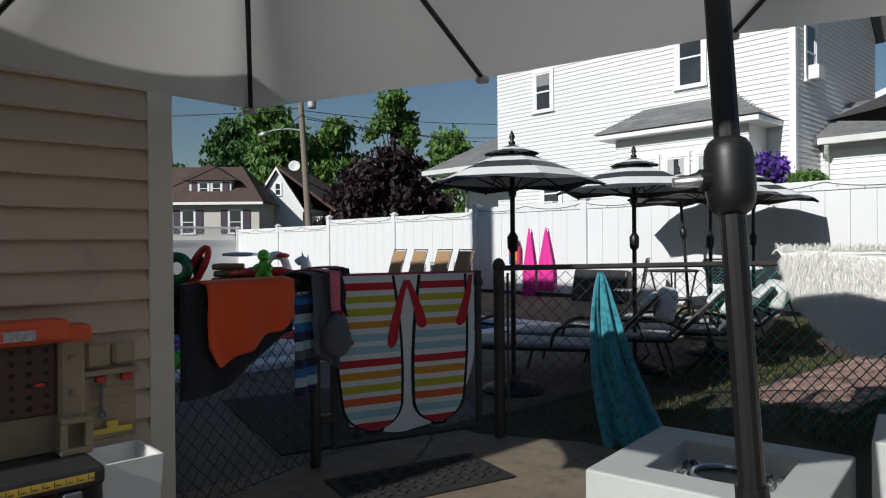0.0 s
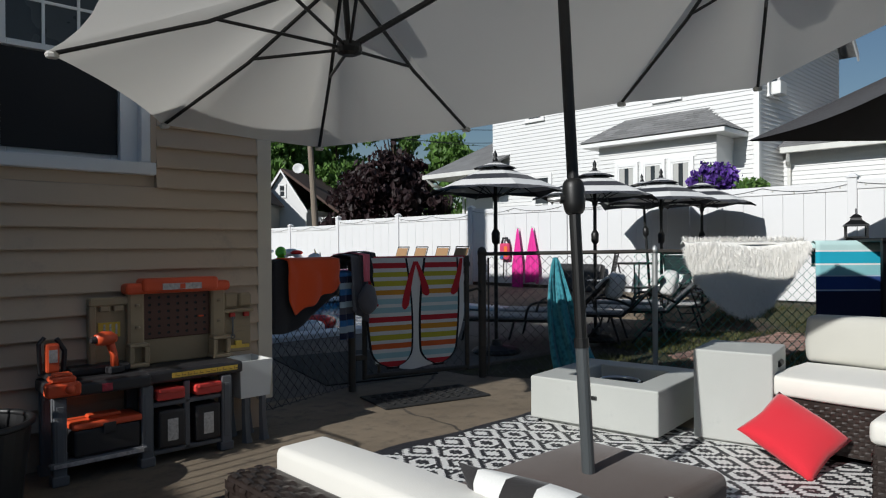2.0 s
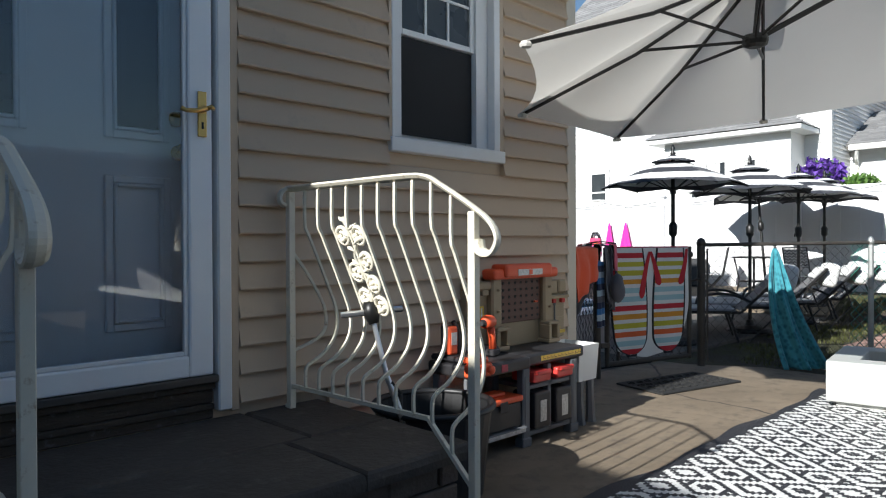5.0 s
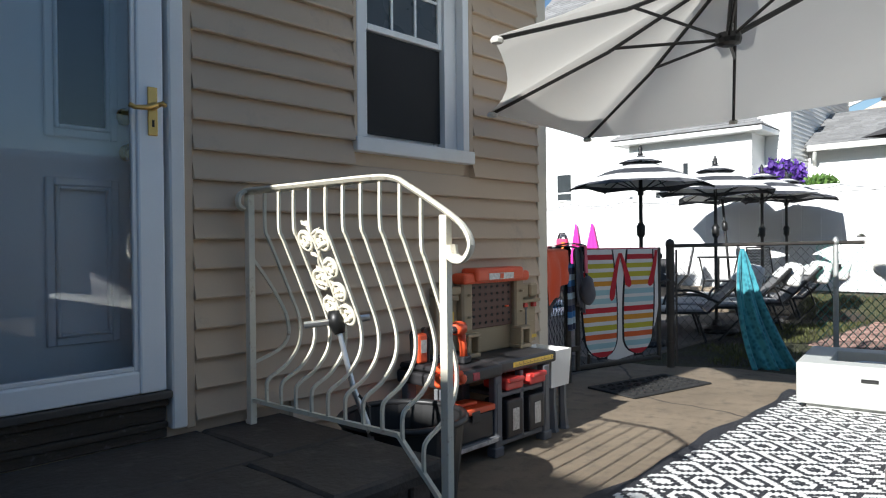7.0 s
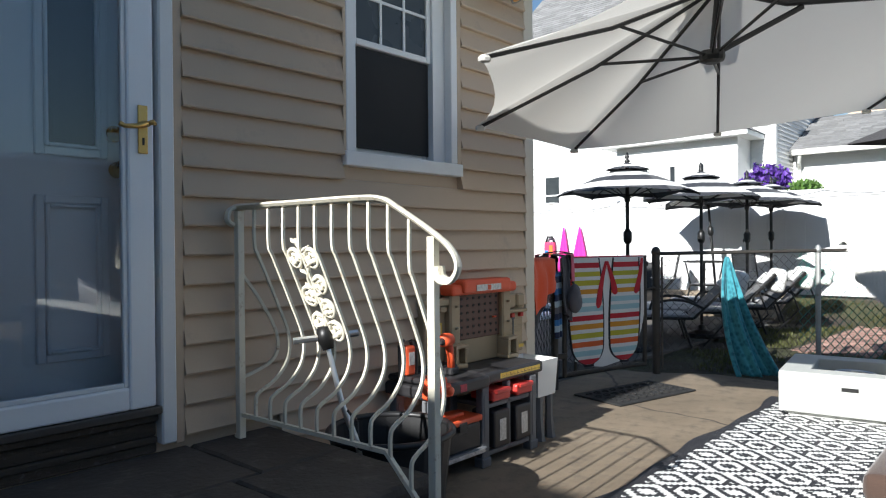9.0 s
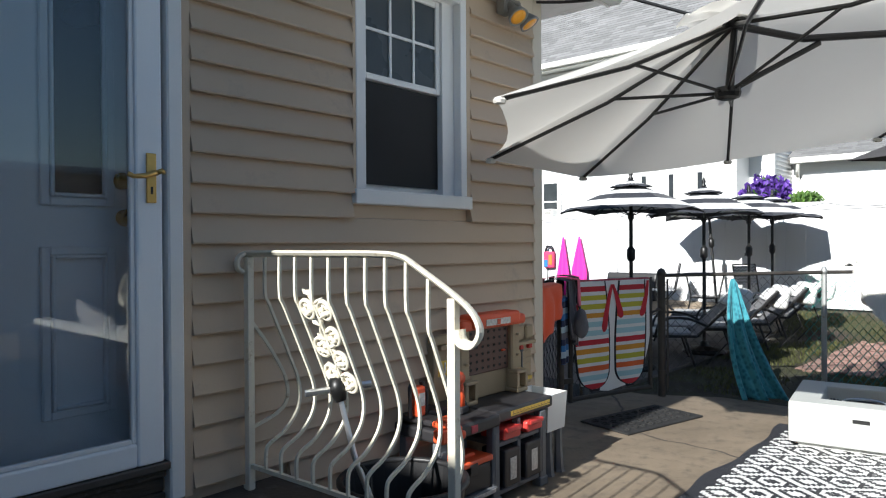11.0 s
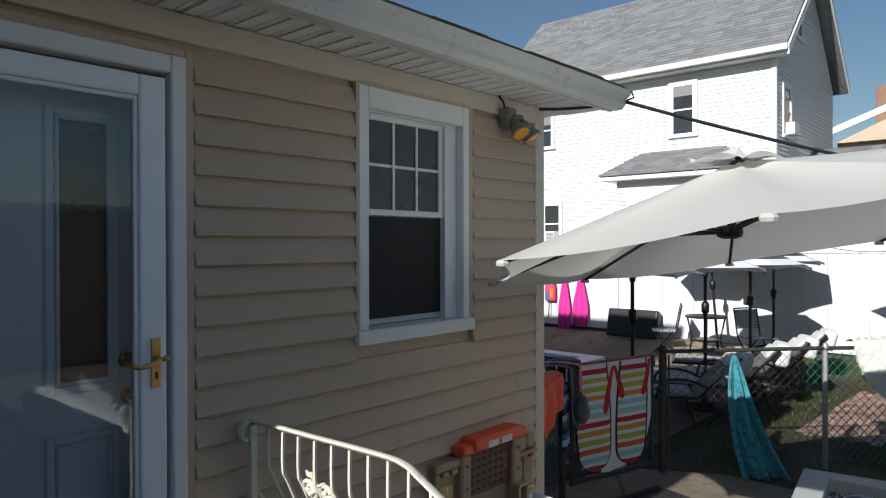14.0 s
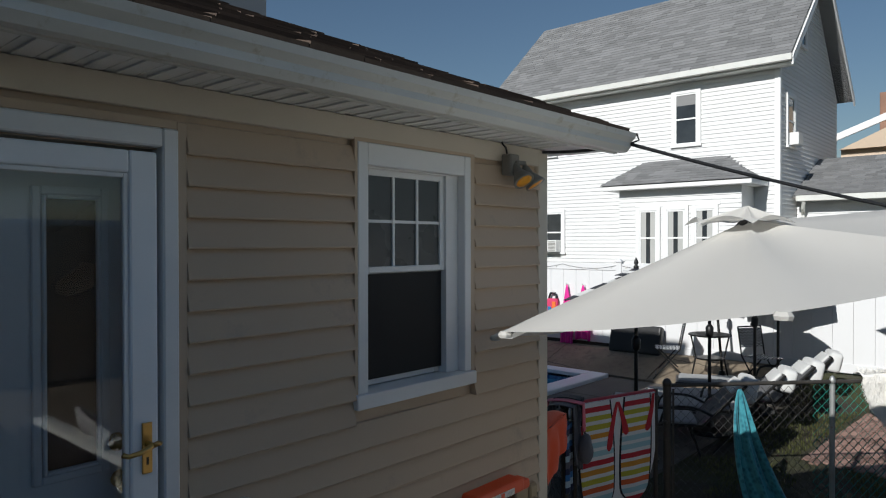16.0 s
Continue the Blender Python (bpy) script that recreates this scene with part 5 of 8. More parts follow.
# ---- the twin canopy umbrella over the patio ----
UA = Vector((0.78, 1.42, 0))
UU, UW = Vector((-0.643, 0.766, 0)), Vector((0.766, 0.643, 0))
UMID = -0.91


def uw(u, w, z):
    p = UA + UU * u + UW * w
    return Vector((p.x, p.y, z - 0.15 * w - 0.15 * u))


big = thing("twin_umbrella", 0, 0, 0, 0, "large ivory twin-canopy patio umbrella on a black pole", "umbrella")
tipsA = [(-0.45, -1.18, 1.915), (0.37, -1.25, 1.885), (1.10, -0.52, 1.955), (1.10, 0.36, 1.955), (0.48, 1.12, 1.95), (-0.45, 1.17, 1.92)]
tipsB = [(2 * UMID - u, -w, z) for u, w, z in tipsA]
APEX = 2.29
AW = -0.10


def sector(bm, apex, a, b, arch=-0.02, nu=7, nv=7):
    """Taut cloth between an apex and two tips, hollow along its free edge."""
    apex, a, b = Vector(apex), Vector(a), Vector(b)
    rows = []
    for i in range(nu + 1):
        t = i / nu
        row = []
        for j in range(nv + 1):
            s_ = j / nv
            p = apex.lerp(a.lerp(b, s_), t)
            k = 4 * s_ * (1 - s_) * t * t
            inward = (Vector((apex.x, apex.y, 0)) - Vector((p.x, p.y, 0)))
            p += inward * 0.07 * k
            p.z += arch * k - 0.035 * math.sin(math.pi * t) * 4 * s_ * (1 - s_)
            row.append(bm.verts.new(p))
        rows.append(row)
    for i in range(nu):
        for j in range(nv):
            bm.faces.new((rows[i][j], rows[i + 1][j], rows[i + 1][j + 1], rows[i][j + 1]))


bm = bmesh.new()
for tips, cu in ((tipsA, 0.0), (tipsB, 2 * UMID)):
    ap = uw(cu, AW, APEX)
    for a, b in zip(tips, tips[1:]):
        sector(bm, ap, uw(*a), uw(*b))
for sgn in (1, -1):
    n = 8
    A, B = uw(0, AW, APEX), uw(2 * UMID, AW, APEX)
    P, Q = (uw(*tipsA[5]), uw(*tipsB[0])) if sgn > 0 else (uw(*tipsA[0]), uw(*tipsB[5]))
    g = []
    for i in range(n + 1):
        t = i / n
        row = []
        for j in range(n + 1):
            s_ = j / n
            top = A.lerp(B, s_) - Vector((0, 0, 0.05 * 4 * s_ * (1 - s_)))
            p = top.lerp(P.lerp(Q, s_), t)
            p.z -= 0.03 * math.sin(math.pi * t) * 4 * s_ * (1 - s_)
            row.append(bm.verts.new(p))
        g.append(row)
    for i in range(n):
        for j in range(n):
            bm.faces.new((g[i][j], g[i + 1][j], g[i + 1][j + 1], g[i][j + 1]))
bmesh.ops.remove_doubles(bm, verts=bm.verts[:], dist=0.002)
canopy = part("canopy", bm, M_CANOPY, big, "ivory fabric canopy", True)
for tips, cu in ((tipsA, 0.0), (tipsB, 2 * UMID)):
    bm = bmesh.new()
    full = [uw(cu + u - (0.0 if cu == 0 else 2 * UMID), w, z) for u, w, z in tips]
    for j, p in enumerate(full):
        q = full[(j + 1) % 6]
        c = uw(cu, AW, APEX + 0.065)
        lo = lambda v: Vector((c.x, c.y, 0)).lerp(Vector((v.x, v.y, 0)), 0.22) + Vector((0, 0, c.z - 0.085))
        sector(bm, c, lo(p), lo(q), 0.035, 6, 8)
    part("vent_flap", bm, M_CANOPY, canopy, smooth=True)
for tips, cu in ((tipsA, 0.0), (tipsB, 2 * UMID)):
    for u, w, z in tips:
        p = uw(u, w, z)
        d_ = (uw(cu, 0, z) - p)
        d_.z = 0
        d_.normalize()
        part("rib_pocket", lathe([(0.024, -0.012), (0.028, 0.0), (0.02, 0.012)], 8, None, p + d_ * 0.02 - Vector((0, 0, 0.01))), M_CANOPY, canopy)
for tips, cu in ((tipsA, 0.0), (tipsB, 2 * UMID)):
    ap = uw(cu, AW, APEX - 0.03)
    hub = uw(cu, 0, 1.985)
    part("hub", lathe([(0.03, -0.03), (0.055, -0.02), (0.06, 0.0), (0.055, 0.025), (0.03, 0.03)], 14), M_BLACKMETAL, big, smooth=False, m=Matrix.Translation(hub))
    part("hub_post", tb([hub, ap + Vector((0, 0, 0.05))], 0.014, 8), M_BLACKMETAL, big)
    part("top_hub", lathe([(0.03, -0.02), (0.06, 0.0), (0.03, 0.03)], 12), M_BLACKMETAL, big, m=Matrix.Translation(ap))
    for u, w, z in tips:
        tip = uw(u, w, z)
        mid = ap.lerp(tip, 0.48) - Vector((0, 0, 0.045))
        rib = part("rib", tb([ap, mid, tip - Vector((0, 0, 0.012))], 0.0095, 6), M_BLACKMETAL, big)
        part("strut", tb([hub, ap.lerp(tip, 0.45) - Vector((0, 0, 0.045))], 0.008, 6), M_BLACKMETAL, rib)
PB, PT = Vector((1.292, 0.484, 0)), Vector((1.362, 0.659, 2.20))
on = lambda z: PB.lerp(PT, z / 2.20)
part("pole", tb([on(0.66), on(2.32)], 0.0245, 14), M_BLACKMETAL, big)
part("lower_pole", tb([on(0.0), on(0.69)], 0.027, 14), M_GREYMETAL, big, "grey lower pole")
part("collar", tb([on(0.66), on(0.70)], 0.031, 14), M_BLACKMETAL, big)
cr = part("crank_housing", tb([on(1.215), on(1.222), on(1.238), on(1.262), on(1.325), on(1.346), on(1.36), on(1.366)], [0.026, 0.036, 0.044, 0.047, 0.047, 0.044, 0.036, 0.027], 20), M_BLACKMETAL, big, smooth=True)
part("crank_handle", tb([on(1.283), on(1.283) + Vector((-0.034, 0.034, 0)), on(1.281) + Vector((-0.046, 0.046, 0)), on(1.278) + Vector((-0.078, 0.078, 0))], [0.018, 0.018, 0.012, 0.010], 10), M_CHROME, cr, "chrome stub of the crank", True)
part("knob_seat", tb([on(1.283) + Vector((-0.028, 0.028, 0)), on(1.283) + Vector((-0.042, 0.042, 0))], 0.022, 12), M_BLACKMETAL, cr)
top = on(2.25)
for cu, sg in ((0.0, 1), (2 * UMID, -1)):
    part("arm", tb([top, uw(cu - sg * 0.35, 0, 2.18), uw(cu, AW, 2.25)], 0.017, 8), M_BLACKMETAL, big)
    part("brace", tb([uw(cu, 0, 1.99), uw(cu - sg * 0.42, 0, 2.15)], 0.014, 8), M_BLACKMETAL, big)
part("pole_head", tb([on(2.16), on(2.25), on(2.32)], [0.03, 0.045, 0.03], 12), M_BLACKMETAL, big)

bm = bx(0.83, 1.73, 0.10, 0.83, 0.012, 0.15, 0.045, 3)
bmesh.ops.subdivide_edges(bm, edges=bm.edges[:], cuts=2, use_grid_fill=True)
for v in bm.verts:
    v.co.z = max(0.012, v.co.z + 0.012 * noise.noise(v.co * 6))
tagged(part("umbrella_base_cover", bm, M_BROWNCOVER, smooth=True), "dark brown fabric cover over the umbrella base", "umbrella base")

# ---- outdoor rug ----
M_RUG = rug_mat()
RUG0 = Vector((-0.66, -1.275, 0.004))
def rug_fn(u, v):
    x, y = u * 3.41, v * 2.99
    wave = 0.02 * math.sin(x * 4.1) * (1 if v > 0.98 else 0) + 0.012 * math.sin(x * 9.7 + 1) * (1 if v > 0.98 else 0)
    return (x, y + wave, 0.003 + 0.004 * max(0, noise.noise(Vector((x * 2.2, y * 2.2, 0)))))
rug = part("outdoor_rug", sheet(rug_fn, 60, 50, 0.0), M_RUG, m=Matrix.Translation(RUG0))
tagged(rug, "black and white diamond-patterned woven outdoor rug", "rug")

# ---- fire pit and tank box ----
pit = thing("fire_pit", 2.32, 0.75, 0.008, 8, "square pale grey concrete fire pit table", "fire pit")
S, H, IN = 0.80, 0.285, 0.17
bm = bmesh.new()
outer = [(0, 0), (S, 0), (S, S), (0, S)]
inner_ = [(IN, IN), (S - IN, IN), (S - IN, S - IN), (IN, S - IN)]
vo0 = [bm.verts.new((x, y, 0.03)) for x, y in outer]
vo1 = [bm.verts.new((x, y, H)) for x, y in outer]
vi1 = [bm.verts.new((x, y, H)) for x, y in inner_]
vi0 = [bm.verts.new((x, y, H - 0.09)) for x, y in inner_]
for i in range(4):
    j = (i + 1) % 4
    bm.faces.new((vo0[i], vo0[j], vo1[j], vo1[i]))
    bm.faces.new((vo1[i], vo1[j], vi1[j], vi1[i]))
    bm.faces.new((vi1[i], vi1[j], vi0[j], vi0[i]))
bm.faces.new(vi0)
bm.faces.new(list(reversed(vo0)))
bmesh.ops.recalc_face_normals(bm, faces=bm.faces[:])
bmesh.ops.bevel(bm, geom=[e for e in bm.edges], offset=0.009, segments=2, profile=0.5, affect="EDGES")
part("body", bm, M_PIT, pit)
part("plinth", bx(0.05, S - 0.05, 0.05, S - 0.05, 0.0, 0.032), M_PIT, pit)
bm = bmesh.new()
rnd = random.Random(4)
for i in range(260):
    p = Vector((IN + 0.02 + rnd.random() * (S - 2 * IN - 0.04), IN + 0.02 + rnd.random() * (S - 2 * IN - 0.04), H - 0.088 + rnd.random() * 0.012))
    bmesh.ops.create_icosphere(bm, subdivisions=1, radius=0.008 + rnd.random() * 0.007, matrix=Matrix.Translation(p) @ Euler((rnd.random() * 3, rnd.random() * 3, 0)).to_matrix().to_4x4() @ Matrix.Diagonal((1, 0.7, 0.6, 1)))
tagged(part("lava_glass", bm, M_PITDARK, pit, "dark glass rock bed"), kind="stuff")
part("burner_ring", tb([(S / 2 + 0.12 * math.cos(a), S / 2 + 0.12 * math.sin(a), H - 0.05) for a in [6.2832 * i / 24 for i in range(24)]], 0.009, 6, True), M_CHROME, pit)
part("burner_pan", lathe([(0.13, H - 0.08), (0.14, H - 0.06), (0.12, H - 0.062)], 24), M_BLACKMETAL, pit, m=pose(S / 2, S / 2, 0))
part("control_slot", tb([(-0.001, 0.36, 0.20), (-0.001, 0.45, 0.20)], 0.012, 8), M_BLACKMETAL, pit, "dark hand slot")
part("base_trim", bx(0.02, S - 0.02, 0.02, S - 0.02, 0.026, 0.034), M_PIT, pit)

tank = thing("tank_cover_box", 2.613, 0.264, 0.008, 12, "pale grey concrete-look tank cover box", "side table")
bm = bx(0, 0.44, 0, 0.40, 0.02, 0.505, 0.008, 2)
part("body", bm, M_PIT, tank)
part("foot_rim", bx(0.03, 0.41, 0.03, 0.37, 0.0, 0.021), M_PIT, tank)
part("hand_slot", tb([(0.17, -0.001, 0.43), (0.27, -0.001, 0.43)], 0.017, 8), M_BLACKMETAL, tank, "dark hand slot")


# ---- wicker seating ----
def wicker(bm, o, u, v, lu, lv, pu=0.05, pv=0.021, lift=0.006):
    """Woven strands over a panel: o a corner, u and v its directions, strands bow outward in turn."""
    o, u, v = Vector(o), Vector(u), Vector(v)
    n = u.cross(v).normalized()
    for j in range(int(lv / pv)):
        off = (j % 2) * pu / 2
        i = -1
        while True:
            a = i * pu + off
            i += 1
            b = a + pu * 0.86
            a_, b_ = max(a, 0.0), min(b, lu)
            if a > lu:
                break
            if b_ - a_ < 0.008:
                continue
            v0, v1 = j * pv + 0.0015, (j + 1) * pv - 0.0015
            m_ = (a_ + b_) / 2
            q = [o + u * a_ + v * v0 + n * 0.0005, o + u * m_ + v * v0 + n * lift * 0.7, o + u * b_ + v * v0 + n * 0.0005, o + u * a_ + v * v1 + n * 0.0005, o + u * m_ + v * v1 + n * lift * 0.7, o + u * b_ + v * v1 + n * 0.0005]
            c = [o + u * (a_ + 0.004) + v * (v0 + v1) / 2 + n * 0.002, o + u * m_ + v * (v0 + v1) / 2 + n * lift, o + u * (b_ - 0.004) + v * (v0 + v1) / 2 + n * 0.002]
            k = [bm.verts.new(p) for p in q + c]
            for f in ((0, 1, 7, 6), (1, 2, 8, 7), (6, 7, 4, 3), (7, 8, 5, 4)):
                bm.faces.new([k[x_] for x_ in f])


def cushion(x0, x1, y0, y1, z0, z1, puff=0.015, bevel=0.028):
    bm = bx(x0, x1, y0, y1, z0, z1, bevel, 3)
    bmesh.ops.subdivide_edges(bm, edges=[e for e in bm.edges if e.calc_length() > 0.12], cuts=5, use_grid_fill=True)
    c = Vector(((x0 + x1) / 2, (y0 + y1) / 2, (z0 + z1) / 2))
    h = Vector(((x1 - x0) / 2, (y1 - y0) / 2, (z1 - z0) / 2))
    for v in bm.verts:
        d = [(v.co[i] - c[i]) / h[i] for i in range(3)]
        for i in range(3):
            if abs(d[i]) > 0.95:
                a, b = (i + 1) % 3, (i + 2) % 3
                v.co[i] += math.copysign(puff * max(0, 1 - d[a] ** 2) * max(0, 1 - d[b] ** 2), d[i])
        v.co += Vector((noise.noise(v.co * 5), noise.noise(v.co * 5 + Vector((9, 0, 0))), noise.noise(v.co * 5 + Vector((0, 9, 0))))) * 0.004
    return bm


def piping(pts, material, parent):
    return part("piping", tb(pts, 0.0045, 6, True), material, parent)


sa = thing("wicker_sofa", 0, 0, 0.008, 0, "dark brown wicker sofa with ivory cushions", "sofa")
part("back_frame", bx(-0.397, -0.292, -2.0, 0.253, 0.03, 0.592, 0.01, 2), M_WICKER, sa)
part("seat_frame", bx(-0.29, 0.34, -2.0, 0.25, 0.05, 0.29, 0.008), M_WICKER, sa)
bm = bmesh.new()
wicker(bm, (-0.398, 0.252, 0.035), (0, -1, 0), (0, 0, 1), 1.9, 0.555, 0.052, 0.022)
wicker(bm, (-0.398, 0.253, 0.5925), (0, -1, 0), (1, 0, 0), 2.1, 0.105, 0.052, 0.021)
wicker(bm, (-0.292, 0.2535, 0.035), (-1, 0, 0), (0, 0, 1), 0.10, 0.55, 0.05, 0.022)
wicker(bm, (0.34, -1.9, 0.055), (0, 1, 0), (0, 0, 1), 2.1, 0.23, 0.052, 0.022)
tagged(part("weave", bm, M_WICKER, sa, "glossy woven strands"), kind="stuff")
for y0_, y1_ in ((-0.405, 0.245), (-1.19, -0.415), (-1.98, -1.2)):
    part("back_cushion", cushion(-0.285, -0.15, y0_, y1_, 0.36, 0.632, 0.010, 0.016), M_CUSH, sa, smooth=True)
    part("seat_cushion", cushion(-0.145, 0.36, y0_, y1_, 0.295, 0.385), M_CUSH, sa, smooth=True)
for y in (-1.95, 0.2):
    for x in (-0.36, 0.3):
        part("foot", lathe([(0.02, -0.004), (0.022, 0.05)], 10), M_BLACKMETAL, sa, m=pose(x, y, 0))

sb = thing("wicker_loveseat", 0, 0, 0.0, 0, "dark brown wicker seat with ivory cushions against the fence", "sofa")
part("seat_frame", bx(2.66, 3.36, -1.9, 0.30, 0.04, 0.29, 0.008), M_WICKER, sb)
part("back_frame", bx(3.36, 3.47, -1.9, 0.30, 0.04, 0.60, 0.01), M_WICKER, sb)
bm = bmesh.new()
wicker(bm, (2.658, 0.30, 0.045), (0, -1, 0), (0, 0, 1), 1.6, 0.245, 0.05, 0.021)
wicker(bm, (3.47, 0.301, 0.045), (-1, 0, 0), (0, 0, 1), 0.8, 0.245, 0.05, 0.021)
tagged(part("weave", bm, M_WICKER, sb, "glossy woven strands"), kind="stuff")
for y0_, y1_ in ((-0.42, 0.31), (-1.2, -0.43)):
    part("seat_cushion", cushion(2.64, 3.22, y0_, y1_, 0.295, 0.40, 0.010, 0.018), M_CUSH, sb, smooth=True)
    # back cushions take the darker cloth, shade painted in
    part("back_cushion", cushion(3.22, 3.37, y0_, y1_, 0.40, 0.665), M_CUSHSHADE, sb, "ivory back cushion coloured darker as if in shade", smooth=True)
for y in (-1.8, 0.22):
    for x in (2.71, 3.42):
        part("foot", lathe([(0.02, 0.0), (0.022, 0.05)], 10), M_BLACKMETAL, sb, m=pose(x, y, 0))

ot = thing("wicker_ottoman", 2.05, -0.95, 0.008, 0, "dark wicker ottoman with ivory cushion", "ottoman")
part("frame", bx(0, 0.5, 0, 0.62, 0.02, 0.27, 0.008), M_WICKER, ot)
bm = bmesh.new()
wicker(bm, (-0.001, 0.62, 0.03), (0, -1, 0), (0, 0, 1), 0.62, 0.23, 0.05, 0.021)
wicker(bm, (0.5, 0.621, 0.03), (-1, 0, 0), (0, 0, 1), 0.5, 0.23, 0.05, 0.021)
tagged(part("weave", bm, M_WICKER, ot), kind="stuff")
part("cushion", cushion(-0.01, 0.51, -0.01, 0.63, 0.275, 0.375), M_CUSH, ot, smooth=True)


def pillow(w, h, d, n=18):
    """A stuffed pillow in the local x-z plane with pinched corners, d thick."""
    bm = bmesh.new()
    top_, bot = [], []
    for i in range(n + 1):
        ra, rb = [], []
        for j in range(n + 1):
            u, v = 2 * i / n - 1, 2 * j / n - 1
            t = (max(0.0, (1 - u ** 2) * (1 - v ** 2))) ** 0.42
            k = 1 - 0.07 * (1 - abs(u)) * abs(v) ** 3 * 1.2
            k2 = 1 - 0.07 * (1 - abs(v)) * abs(u) ** 3 * 1.2
            x, z = u * w / 2 * k2, v * h / 2 * k
            c = 0.010 * noise.noise(Vector((x * 7, z * 7, 1)))
            ra.append(bm.verts.new((x, d / 2 * t + c, z)))
            rb.append(bm.verts.new((x, -d / 2 * t + c, z)))
        top_.append(ra)
        bot.append(rb)
    for g in (top_, bot):
        for i in range(n):
            for j in range(n):
                bm.faces.new((g[i][j], g[i + 1][j], g[i + 1][j + 1], g[i][j + 1]))
    bmesh.ops.remove_doubles(bm, verts=bm.verts[:], dist=0.0015)
    return bm


BW = (0.76, 0.76, 0.73)
BK = (0.022, 0.020, 0.020)
stripes = [(-0.30, BK)]
for i in range(8):
    stripes.append((-0.235 + i * 0.066, BW if i % 2 == 0 else BK))
stripes.append((0.30, BK))
M_STRIPEPILLOW = bands_mat("bold_stripe_cloth", "X", stripes)
ob = part("striped_pillow", pillow(0.56, 0.30, 0.13), M_STRIPEPILLOW, smooth=True, m=pose(-0.105, -0.50, 0.545, -24, 0, 90))
tagged(ob, "black and white bold-striped cushion leaning on the sofa back", "pillow")


def key_mat():
    """Greek key: squared spirals in rows, white on dark brown."""
    s = Nodes("greek_key_cloth")
    x, _, z = s.split()
    P = 0.064
    row = s.math("FLOOR", s.math("ADD", s.math("DIVIDE", z, P), 0.5))
    u = s.math("MULTIPLY", s.math("FRACT", s.math("ADD", s.math("DIVIDE", x, P), s.math("MULTIPLY", row, 0.5))), 8.0)
    w = s.math("MULTIPLY", s.math("FRACT", s.math("ADD", s.math("DIVIDE", z, P), 0.5)), 8.0)

    def span(v, a, b):
        return s.math("MULTIPLY", s.math("GREATER_THAN", v, a), s.math("LESS_THAN", v, b))

    white = None
    for u0, u1, w0, w1 in ((0, 8, 0, 1.05), (0, 1.05, 0, 7), (0, 7, 6, 7.05), (6, 7.05, 2, 7), (2, 7, 2, 3.05), (2, 3.05, 2, 5), (2, 5, 4, 5.05)):
        r = s.math("MULTIPLY", span(u, u0, u1), span(w, w0, w1))
        white = r if white is None else s.math("MAXIMUM", white, r)
    f = s.noise(300, 2)
    s.colour(s.mix(white, s.mix(f, (0.03, 0.014, 0.018), (0.055, 0.028, 0.034)), s.mix(f, (0.62, 0.61, 0.57), (0.80, 0.79, 0.75))))
    s.bump(f, 0.3, 0.002)
    return s.set(0.9)


M_KEY = key_mat()
ob = part("greek_key_pillow", pillow(0.64, 0.38, 0.15), M_KEY, smooth=True, m=pose(-0.10, -0.98, 0.615, -20, 0, 90) @ pose(0, 0, 0, 0, 14, 0))
tagged(ob, "dark and white greek-key patterned cushion on the sofa", "pillow")
pts = [(0.30 * math.copysign(abs(math.cos(a)) ** 0.35, math.cos(a)), 0, 0.185 * math.copysign(abs(math.sin(a)) ** 0.35, math.sin(a))) for a in [6.2832 * i / 40 for i in range(40)]]
part("piping", tb(pts, 0.006, 6, True), mat("brown_piping", (0.035, 0.018, 0.02), 0.8), ob)
ob = part("red_pillow", pillow(0.38, 0.38, 0.13), M_RED, smooth=True, m=pose(2.44, 0.10, 0.165, 0, 0, -43.5) @ pose(0, 0, 0, -52) @ pose(0, 0, 0, 0, 52, 0))
tagged(ob, "bright red cushion lying on the rug", "pillow")

# ---- doormats ----
dmx = thing("doormat", 2.24, 2.536, 0.0, -13.5, "black rubber doormat with scroll relief", "doormat")
bm = bx(-0.42, 0.42, -0.22, 0.22, 0.0, 0.014, 0.005)
part("mat", bm, M_RUBBER, dmx)
for i in range(9):
    for j in range(4):
        bm = bmesh.new()
        cx, cy = -0.34 + i * 0.085, -0.14 + j * 0.093
        tube(bm, [(cx + 0.032 * math.cos(a) * (1 - a / 14), cy + 0.036 * math.sin(a) * (1 - a / 14), 0.016) for a in [0.55 * k for k in range(14)]], 0.005, 4)
        part("scroll", bm, M_RUBBER, dmx)
tagged(part("runner_mat", bx(-0.5, 0.5, -0.78, 0.78, 0.0, 0.010, 0.003), M_RUNNER, m=pose(2.62, 4.0, 0.001, 0, 0, -14)), "dark runner mat on the deck inside the gate", "mat")


# ---- the toy workbench ----
wb = thing("toy_workbench", 0, 0, 0, 0, "tan, black and orange plastic toy workbench against the siding", "toy workbench")
wb.matrix_world = Matrix(((0.965, 0, 0, 0.01), (0, 0.75, 0, 0.655), (0, 0, 0.955, 0), (0, 0, 0, 1)))
for x in (-0.20, 0.205, 0.635):
    for y in (2.27, 2.55):
        bm = bx(x - 0.03, x + 0.03, y - 0.03, y + 0.03, 0.0, 0.42, 0.006)
        box(bm, x - 0.038, x + 0.038, y - 0.038, y + 0.038, 0.0, 0.05, 0.006)
        box(bm, x - 0.016, x + 0.016, y - 0.034, y - 0.029, 0.08, 0.38, 0.002)
        part("leg", bm, M_TOYGREY, wb)
bm = bx(-0.24, 0.22, 2.215, 2.615, 0.42, 0.485, 0.015, 2)
